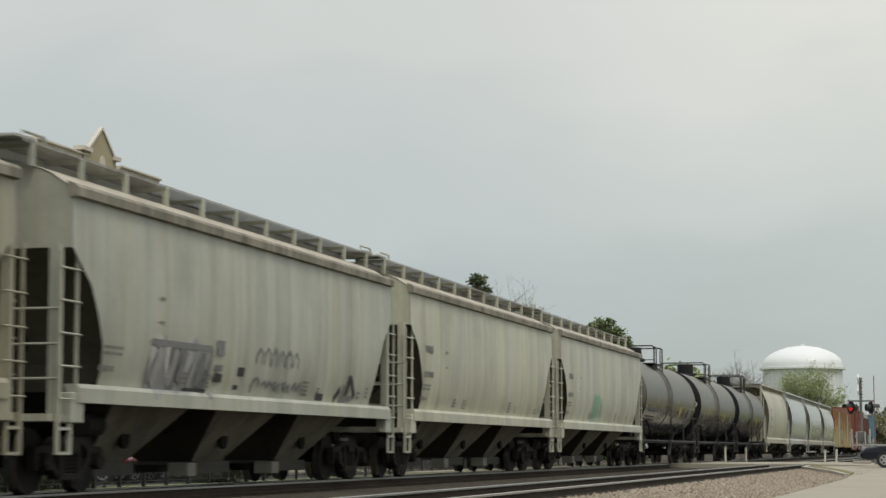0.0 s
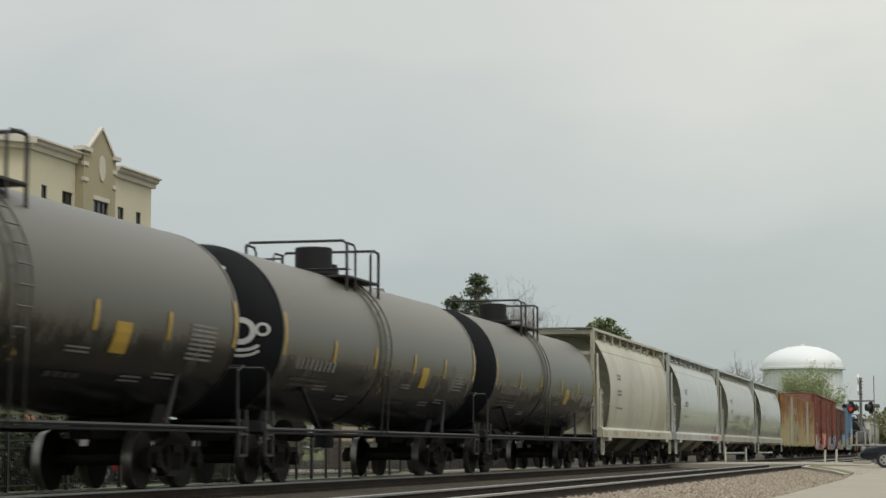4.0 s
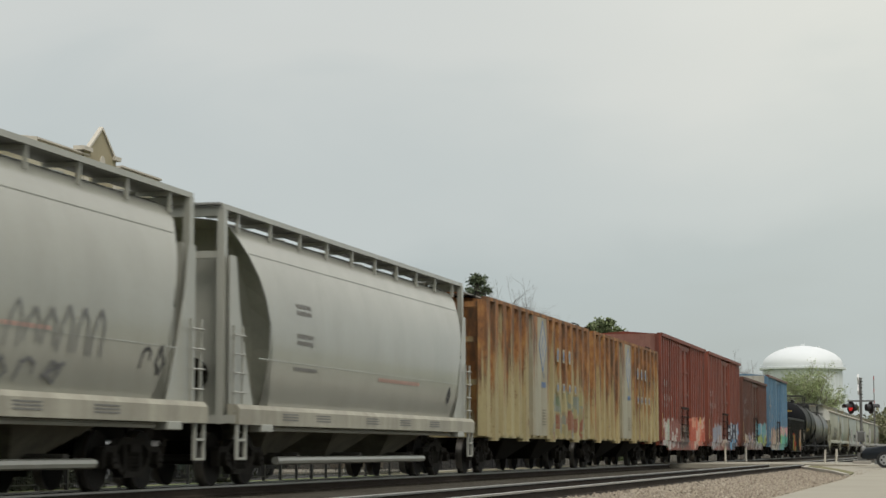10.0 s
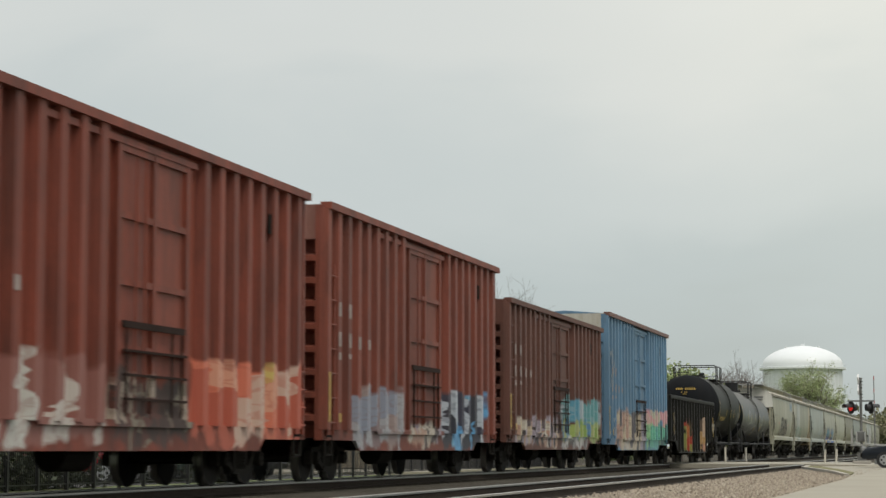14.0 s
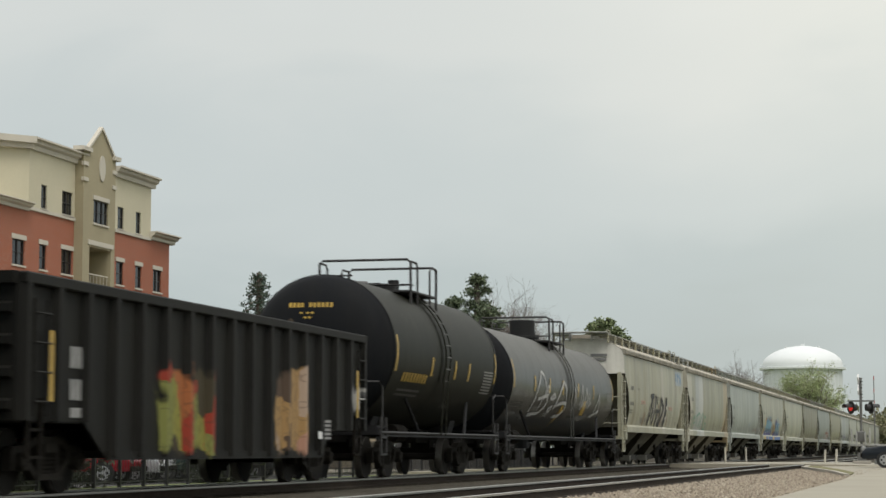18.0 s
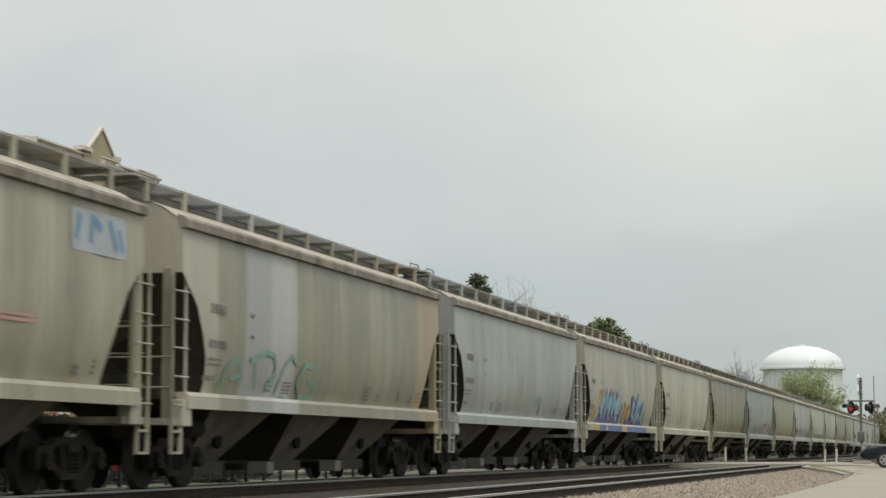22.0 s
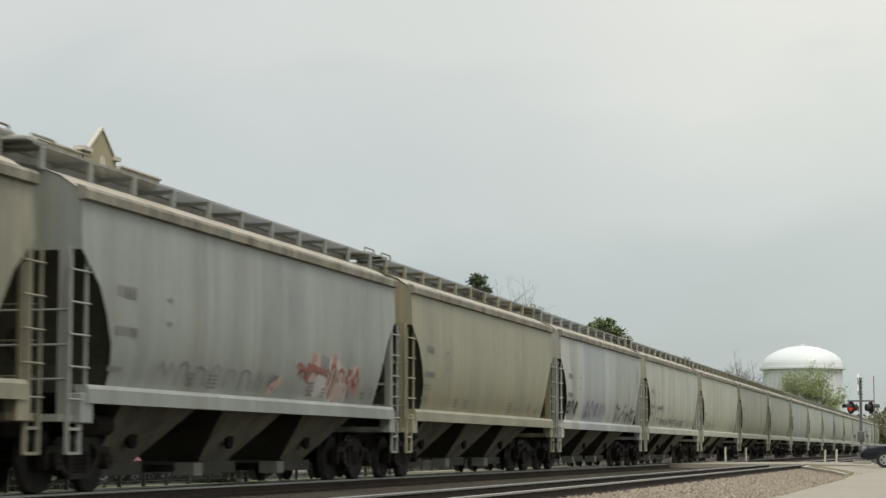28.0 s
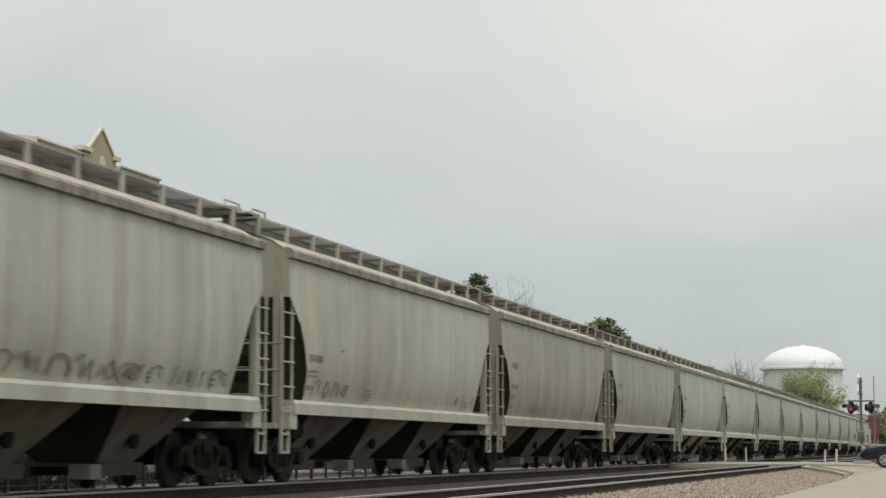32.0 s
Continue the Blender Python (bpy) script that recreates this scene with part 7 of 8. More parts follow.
HOPPERS = [
    # gap before, gap after, rgb, options, label
    (-11.0, 7.0, (0.46, 0.42, 0.33), {}, "tan covered hopper freight car"),
    (7.0, 25.1, (0.44, 0.40, 0.31), {}, "tan weathered covered hopper freight car"),
    (25.1, 43.4, (0.53, 0.53, 0.48), {"tags": [(-5.3, -2.6, 1.5, 2.25, PAL_GREY, 0.55)], "shift": 1.3}, "off-white covered hopper with grey graffiti along its lower side"),
    (43.4, 61.2, (0.64, 0.62, 0.53), {"shift": 2.2, "streak": 0.25}, "cream-white covered hopper freight car"),
    (61.2, 79.2, (0.64, 0.62, 0.55), {"tags": [(-2.4, -0.6, 1.6, 2.4, PAL_GREEN, 0.4)], "shift": 3.1, "streak": 0.3}, "off-white covered hopper with a faint green tag"),
    (353.6, 372.7, (0.47, 0.445, 0.36), {"bands": [(1.2, 1.9, (0.42, 0.39, 0.32))], "shift": 4.4, "streak": 0.5, "wide": 0.9}, "cream covered hopper with black block graffiti"),
    (372.2, 390.1, (0.36, 0.35, 0.285), {"bands": [(-8.3, -6.6, (0.44, 0.42, 0.34)), (-5.2, -3.9, (0.34, 0.36, 0.36)), (-3.9, -2.4, (0.44, 0.45, 0.43)), (6.3, 8.3, (0.36, 0.275, 0.155))], "shift": 5.7, "streak": 0.5, "wide": 0.8}, "streaked grey-tan covered hopper with green graffiti and rust"),
    (390.0, 408.3, (0.45, 0.47, 0.47), {"shift": 6.1, "streak": 0.3}, "pale blue-grey covered hopper freight car"),
    (408.3, 425.9, (0.52, 0.50, 0.44), {"shift": 7.9, "streak": 0.35, "wide": 0.9}, "cream covered hopper with a blue and yellow graffiti piece"),
    (425.9, 444.6, (0.55, 0.53, 0.45), {"shift": 8.3, "wide": 0.9, "bands": [(-6.2, -5.6, (0.33, 0.31, 0.24)), (-1.4, -0.8, (0.34, 0.32, 0.25)), (3.0, 3.8, (0.33, 0.31, 0.25))]}, "cream weathered covered hopper freight car"),
    (444.3, 461.4, (0.36, 0.33, 0.25), {"shift": 9.4, "streak": 0.9, "dirt": (0.09, 0.072, 0.048), "wide": 1.0, "bands": [(-7.4, -6.3, (0.16, 0.14, 0.085)), (-4.8, -4.1, (0.18, 0.155, 0.10)), (-2.3, -1.6, (0.15, 0.13, 0.08)), (0.5, 1.6, (0.17, 0.145, 0.09)), (3.3, 3.9, (0.16, 0.14, 0.085)), (5.6, 6.7, (0.18, 0.155, 0.10))]}, "brown-streaked dirty covered hopper freight car"),
    (461.9, 479.7, (0.33, 0.35, 0.35), {"tags": [(2.4, 5.5, 1.6, 2.3, PAL_SCRAWL, 0.3)], "shift": 10.2, "streak": 0.45}, "blue-grey covered hopper with rusty red scrawls"),
    (479.7, 497.6, (0.355, 0.32, 0.22), {"shift": 11.5, "streak": 0.45}, "tan covered hopper freight car"),
    (497.4, 515.4, (0.42, 0.43, 0.42), {"bands": [(-8.3, -6.65, (0.45, 0.44, 0.38)), (-5.2, -4.2, (0.42, 0.425, 0.405)), (-4.2, -0.1, (0.29, 0.31, 0.315)), (-0.1, 1.0, (0.40, 0.41, 0.40))], "shift": 12.1, "wide": 0.4}, "grey covered hopper with purple and black graffiti"),
    (515.4, 533.3, (0.54, 0.53, 0.48), {"shift": 13.8, "streak": 0.3}, "off-white covered hopper with faint scribbles"),
    (533.3, 551.3, (0.53, 0.51, 0.44), {"shift": 14.6, "streak": 0.4}, "cream covered hopper with dark streaks"),
    (551.3, 569.3, (0.36, 0.335, 0.27), {"shift": 15.2, "streak": 0.5}, "brown-grey covered hopper freight car"),
    (569.3, 587.6, (0.38, 0.36, 0.31), {"shift": 16.9, "streak": 0.4}, "grey-brown covered hopper freight car"),
    (587.6, 605.9, (0.45, 0.45, 0.43), {"shift": 17.7}, "pale grey covered hopper freight car"),
    (605.9, 623.6, (0.52, 0.51, 0.47), {"shift": 18.3}, "off-white covered hopper freight car"),
]
g = 623.6
for k in range(9):
    c = [(0.48, 0.48, 0.46), (0.44, 0.44, 0.42), (0.50, 0.49, 0.44), (0.42, 0.42, 0.40)][k % 4]
    HOPPERS.append((g, g + 18.2, c, {"shift": 20.0 + k * 1.3}, ["pale grey covered hopper freight car", "grey covered hopper freight car", "cream-grey covered hopper freight car"][k % 3]))
    g += 18.2
END_OF_HOPPERS = g

M_WHITEEND = paint("off_white_hopper_end", (0.64, 0.63, 0.57), 0.2, (0.3, 0.27, 0.21), shift=1.1)
M_RNDGREY = paint("grey_white_round_hopper", (0.36, 0.362, 0.315), 0.06, (0.30, 0.28, 0.24), shift=2.5, rough=0.2)
M_RNDWHITE = paint("white_round_hopper_paint", (0.385, 0.40, 0.37), 0.1, (0.3, 0.28, 0.24), shift=4.5, rough=0.2)
M_RNDTAG = paint("grey_round_hopper_tagged", (0.345, 0.348, 0.30), 0.06, (0.28, 0.25, 0.2), shift=6.5, rough=0.2)
M_SILLWHITE = paint("dulled_white_sill", (0.39, 0.40, 0.37), 0.25, (0.2, 0.18, 0.14), shift=1.5, rough=0.5)
M_SILLDUST = paint("dusty_cream_sill", (0.385, 0.37, 0.295), 0.4, (0.16, 0.14, 0.10), shift=2.7, rough=0.6)
M_RNDTAN = paint("cream_round_hopper_paint", (0.445, 0.427, 0.328), 0.15, (0.3, 0.26, 0.2), shift=8.5, rough=0.4, patch=(4.8, 6.6, (0.37, 0.335, 0.24)))
# upper tank tints: dusty film plus painted sky reflection
M_TANKA = paint("sooty_black_tank_paint", (0.010, 0.0098, 0.0078), 0.25, (0.026, 0.025, 0.019), rough=0.17, shift=1.0, spec=0.38, dust_sheen=(2.1, 2.7, (0.10, 0.096, 0.075), 0.85))
M_TANKB = paint("dusty_black_tank_paint", (0.011, 0.0108, 0.0086), 0.3, (0.03, 0.028, 0.022), rough=0.17, shift=3.0, spec=0.38, dust_sheen=(2.05, 2.6, (0.112, 0.107, 0.085), 0.85))
M_TANKC = paint("dark_tank_paint", (0.0105, 0.0112, 0.0076), 0.42, (0.026, 0.026, 0.017), rough=0.5, shift=5.0, spec=0.12)
M_TANKTAG = paint("dusty_tank_paint_scrawled", (0.024, 0.025, 0.0215), 0.4, (0.07, 0.067, 0.053), rough=0.34, shift=7.0, spec=0.5, dust_sheen=(2.6, 4.0, (0.09, 0.09, 0.078), 0.7))
M_HEAD = paint("matt_black_tank_head", (0.006, 0.0072, 0.009), 0.2, (0.016, 0.015, 0.013), rough=0.6, shift=2.0, spec=0.1)
M_YEL = paint("rusty_yellow_paint", (0.385, 0.335, 0.175), 0.5, (0.25, 0.19, 0.10), rust=1.1, rough=0.75, shift=3.3, tags=[(1.4, 6.6, 1.75, 2.4, [(0.28, 0.25, 0.14), (0.12, 0.17, 0.11), (0.30, 0.27, 0.13), (0.19, 0.22, 0.19), (0.33, 0.29, 0.15)], 0.45), (1.4, 6.6, 1.0, 1.75, [(0.26, 0.23, 0.12), (0.22, 0.08, 0.05), (0.34, 0.29, 0.13), (0.20, 0.21, 0.17), (0.30, 0.25, 0.12)], 0.4)])
M_YEL2 = paint("rusty_ochre_paint", (0.40, 0.335, 0.165), 0.5, (0.25, 0.17, 0.075), rust=1.25, rough=0.75, shift=9.3)
M_REDA = paint("red_oxide_box_car", (0.225, 0.051, 0.028), 0.6, (0.06, 0.022, 0.015), rough=0.6, wide=0.5, shift=1.9, tags=[(-7.2, -1.7, 0.7, 1.85, PAL_WHITE, 0.75), (1.8, 7.3, 0.75, 2.05, PAL_ORANGE, 0.9), (-1.4, 1.6, 0.7, 1.7, PAL_DOOR, 0.22)])
M_REDB = paint("faded_red_box_car", (0.215, 0.055, 0.032), 0.6, (0.065, 0.025, 0.018), rough=0.6, wide=0.5, shift=6.4, tags=[(-5.6, -1.9, 0.65, 1.85, PAL_BLUEGREY, 0.7), (1.9, 6.2, 0.65, 1.95, PAL_BLUE, 0.7), (-1.3, 1.5, 0.7, 1.2, PAL_CREAM, 0.3)])
M_BROWN = paint("brown_box_car", (0.118, 0.047, 0.032), 0.45, (0.06, 0.03, 0.022), rough=0.65, shift=8.8, tags=[(0.2, 7.0, 1.45, 2.2, PAL_TEAL, 1.0), (0.3, 6.9, 0.95, 1.5, PAL_LIME, 0.6), (-6.5, -0.2, 0.7, 1.5, PAL_CREAM, 0.3), (0.4, 5.0, 0.7, 0.95, PAL_GREY, 0.4)])
M_BLUE = paint("faded_blue_box_car", (0.105, 0.21, 0.315), 0.7, (0.085, 0.145, 0.20), rust=0.0, rough=0.6, shift=5.1, tags=[(-5.7, 1.4, 0.6, 2.0, PAL_CREAM, 0.8), (1.6, 7.4, 0.65, 1.7, PAL_MINT, 0.8), (1.6, 7.4, 1.65, 2.1, PAL_PINK, 0.5)])
M_BLUEEND = paint("white_box_car_end", (0.55, 0.54, 0.47), 0.4, (0.25, 0.2, 0.14), shift=2.0)
M_RUSTRAIL = paint("rusty_roof_rail", (0.16, 0.07, 0.05), 0.5, (0.07, 0.035, 0.025), shift=4.0)
M_REDEND = paint("patchy_white_red_end", (0.26, 0.13, 0.10), 0.6, (0.14, 0.05, 0.035), shift=3.0)
M_GON = paint("grimy_black_gondola", (0.0095, 0.0095, 0.0085), 0.4, (0.022, 0.021, 0.016), rough=0.6, shift=4.0, spec=0.15, tags=[(-3.1, -0.8, 0.6, 1.8, PAL_REDYEL, 0.8), (2.4, 4.3, 0.6, 2.0, PAL_TAN, 0.8), (7.0, 7.8, 1.4, 1.9, PAL_GREY, 0.3)])

for k, (g0, g1, rgb, opt, label) in enumerate(HOPPERS):
    car = couple("hopper", make_hopper, g0, g1, hop_paint("hopper_paint_%s" % "abcdefghijklmnopqrstuvwxyzABCDEFGH"[k], rgb, **opt), label, None, M_WHITEEND if k == 5 else None)
    TRAIN[-1] = (car, (g0 + g1) / 2, k)

TRIO = ((-4.36, -1.46, 1.72, 4.51), (-6.61, -4.04), (5.44, 6.59), (2.76, 2.24))
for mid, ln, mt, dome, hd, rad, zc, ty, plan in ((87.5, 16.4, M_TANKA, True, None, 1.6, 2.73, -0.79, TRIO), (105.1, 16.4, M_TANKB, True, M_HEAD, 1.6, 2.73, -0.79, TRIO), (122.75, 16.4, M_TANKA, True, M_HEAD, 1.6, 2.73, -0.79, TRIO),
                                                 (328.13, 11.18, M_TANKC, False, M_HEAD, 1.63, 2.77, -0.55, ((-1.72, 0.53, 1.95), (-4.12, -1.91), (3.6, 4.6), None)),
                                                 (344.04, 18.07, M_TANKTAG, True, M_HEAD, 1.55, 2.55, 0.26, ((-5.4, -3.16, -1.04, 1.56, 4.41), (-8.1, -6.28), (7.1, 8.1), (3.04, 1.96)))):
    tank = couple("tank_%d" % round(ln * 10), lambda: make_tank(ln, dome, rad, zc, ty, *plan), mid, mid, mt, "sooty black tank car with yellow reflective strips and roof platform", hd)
    if mt is M_TANKTAG:
        tp = lambda z: math.sqrt(max(0.01, 1.55 ** 2 - (z - 2.55) ** 2))
        W = M_SPRAYWHITE
        piece(tank, tp, -5.45, -0.1, 1.62, 2.92, [
            (W, 0.11, [(0.02, 0.05), (0.1, 0.6), (0.2, 0.98), (0.27, 0.9), (0.33, 0.6), (0.30, 0.35)]), (W, 0.10, [(0.15, 0.35), (0.28, 0.42), (0.40, 0.45), (0.42, 0.65), (0.38, 0.68), (0.35, 0.5), (0.42, 0.3), (0.3, 0.05), (0.05, 0.0)]),
            (W, 0.08, [(0.48, 0.4), (0.58, 0.52), (0.62, 0.45), (0.55, 0.38), (0.48, 0.4)]), (W, 0.07, [(0.5, 0.15), (0.6, 0.25), (0.58, 0.12), (0.5, 0.1)]), (W, 0.09, [(0.22, 0.1), (0.26, 0.35)]),
            (W, 0.11, [(0.65, 0.15), (0.75, 0.6), (0.85, 0.82), (0.92, 0.7), (0.95, 0.4)]), (W, 0.10, [(0.70, 0.25), (0.85, 0.33), (0.97, 0.33), (1.0, 0.2), (0.9, 0.03), (0.75, 0.0)])], label="white looping sprayed stroke")
        piece(tank, tp, 1.0, 6.6, 1.55, 2.8, [
            (W, 0.10, [(0.0, 0.8), (0.06, 0.5), (0.02, 0.2)]), (W, 0.08, [(0.03, 0.9), (0.1, 0.7)]), (W, 0.11, [(0.21, 0.4), (0.24, 0.95), (0.28, 0.6), (0.25, 0.3), (0.32, 0.45)]), (W, 0.10, [(0.33, 0.4), (0.37, 0.85), (0.43, 0.55), (0.36, 0.35)]),
            (W, 0.09, [(0.45, 0.3), (0.47, 0.75)]), (W, 0.09, [(0.5, 0.7), (0.49, 0.35), (0.55, 0.5)]), (M_TANKLETTER, 0.10, [(0.2, 0.0), (0.3, 0.1), (0.4, 0.02), (0.5, 0.12)]),
            (W, 0.09, [(0.72, 0.1), (0.78, 0.55), (0.82, 0.75), (0.88, 0.15)]), (W, 0.08, [(0.66, 0.12), (0.9, 0.28)])], label="white sprayed stroke")
        scrawl(tank, tp, -8.0, -5.7, 1.42, 1.72, M_TANKLETTER, 13, 6, 0.06)
        tank["label"] = "dusty black tank car with white scrawled graffiti"
    if mt is M_TANKB:
        # white strokes sprayed on the black head
        bm = bmesh.new()
        on = lambda x, z: -(8.2 - 0.62 + 0.62 * math.sqrt(max(0.0, 1 - (x * x + (z - 2.73) ** 2) / 1.6 ** 2))) - 0.014
        for cx, cz, rx, rz, a0, a1, wd in ((0.95, 2.72, 0.22, 0.2, 0, 6.3, 0.1), (1.32, 2.75, 0.1, 0.1, 0, 6.3, 0.05), (0.95, 2.5, 0.3, 0.12, 3.3, 6.1, 0.06), (0.95, 2.4, 0.3, 0.12, 3.3, 6.1, 0.05), (0.55, 3.5, 0.1, 0.3, 1.2, 4.2, 0.2)):
            last = None
            for q in range(15):
                a = a0 + (a1 - a0) * q / 14
                row = []
                for w in (-wd / 2, wd / 2):
                    x, z = cx + (rx + w) * math.cos(a), cz + (rz + w) * math.sin(a)
                    row.append(bm.verts.new((x, on(x, z), z)))
                if last:
                    bm.faces.new((last[0], last[1], row[1], row[0]))
                last = row
        part("graffiti", bm, M_SPRAYWHITE, tank, "white sprayed rings and strokes")
        tank["label"] = "dusty black tank car with white sprayed strokes on its head"
for mid, mt, lb, sill in zip((140.5, 159.4, 178.4, 197.3), (M_RNDTAN, M_RNDWHITE, M_RNDTAG, M_RNDGREY), ("cream", "clean white", "pale grey graffitied", "pale grey"), (None, M_SILLWHITE, M_SILLDUST, M_SILLDUST)):
    piped = len(ROUND) > 1
    rc = couple("round_%d" % piped, lambda piped=piped: make_round_hopper(8.75, piped), mid, mid, mt, lb + " round-sided covered hopper with running boards", None, sill)
    ROUND.append(rc)
couple("ribbed", make_ribbed_hopper, 206.9, 223.1, M_YEL, "rust-streaked yellow ribbed covered hopper with blue diamond emblem")
couple("ribbed", make_ribbed_hopper, 223.1, 239.1, M_YEL2, "rusty ochre ribbed covered hopper with blue diamond emblem")
couple("high_box", lambda: make_boxcar(7.55, 5.40, 0.6), 239.0, 255.1, M_REDA, "tall red box car with white and orange graffiti", None, M_REDEND)
couple("high_box", None, 255.1, 271.7, M_REDB, "tall red box car with blue graffiti", None, M_REDEND)
couple("low_box", lambda: make_boxcar(7.5, 4.74, 0.62), 271.7, 288.1, M_BROWN, "brown box car with teal and lime graffiti")
couple("high_box", None, 288.1, 304.4, M_BLUE, "tall faded blue box car with a white end and pastel graffiti", None, M_BLUEEND)
dress(TRAIN[-1][0], M_BLUE, None, M_BLUEEND, M_RUSTRAIL)
couple("gondola", make_gondola, 304.6, 321.6, M_GON, "black ribbed open gondola with red, yellow and orange graffiti")
g = END_OF_HOPPERS
couple("high_box", None, g, g + 16.6, M_REDB, "red box car far back in the train", None, M_BLUEEND)
couple("high_box", None, g + 16.6, g + 33.2, M_REDA, "red box car at the back of the train", None, M_REDEND)

M_INK = plain("black_spray_paint", (0.025, 0.025, 0.027), 0.6, 0.0, 0.3, 8, 0)
M_INKGREY = plain("faded_grey_spray_paint", (0.20, 0.20, 0.195), 0.7, 0.0, 0.3, 8, 0)
M_INKSLATE = plain("slate_green_spray_paint", (0.12, 0.135, 0.125), 0.7, 0.0, 0.3, 8, 0)
M_INKMIST = plain("pale_grey_spray_paint", (0.34, 0.33, 0.31), 0.7, 0.0, 0.25, 8, 0)
M_INKRED = plain("rust_red_spray_paint", (0.30, 0.10, 0.07), 0.7, 0.0, 0.3, 8, 0)
M_INKGREEN = plain("faded_green_spray_paint", (0.22, 0.39, 0.30), 0.7, 0.0, 0.3, 8, 0)
M_INKPURPLE = plain("faded_purple_spray_paint", (0.24, 0.22, 0.34), 0.7, 0.0, 0.3, 8, 0)
M_INKTAN = plain("pale_tan_spray_paint", (0.46, 0.43, 0.36), 0.7, 0.0, 0.3, 8, 0)
M_INKBROWN = plain("faded_brown_spray_paint", (0.34, 0.27, 0.19), 0.7, 0.0, 0.3, 8, 0)
M_INKSALMON = plain("faded_salmon_lettering", (0.50, 0.32, 0.26), 0.7, 0.0, 0.2, 8, 0)
M_INKPALE = plain("pale_blue_spray_paint", (0.40, 0.45, 0.47), 0.7, 0.0, 0.25, 8, 0)
M_INKBASE = plain("mid_blue_spray_paint", (0.12, 0.20, 0.42), 0.7, 0.0, 0.3, 8, 0)
M_INKVIOLET = plain("blue_violet_spray_paint", (0.13, 0.13, 0.30), 0.7, 0.0, 0.3, 8, 0)
M_INKORANGE = plain("orange_spray_paint", (0.50, 0.22, 0.06), 0.7, 0.0, 0.25, 8, 0)
M_INKCYAN = plain("light_cyan_spray_paint", (0.25, 0.43, 0.50), 0.7, 0.0, 0.25, 8, 0)
M_INKSKY = plain("sky_blue_spray_paint", (0.17, 0.29, 0.42), 0.7, 0.0, 0.25, 8, 0)
M_INKBLUE = plain("deep_blue_spray_paint", (0.07, 0.10, 0.30), 0.6, 0.0, 0.3, 8, 0)
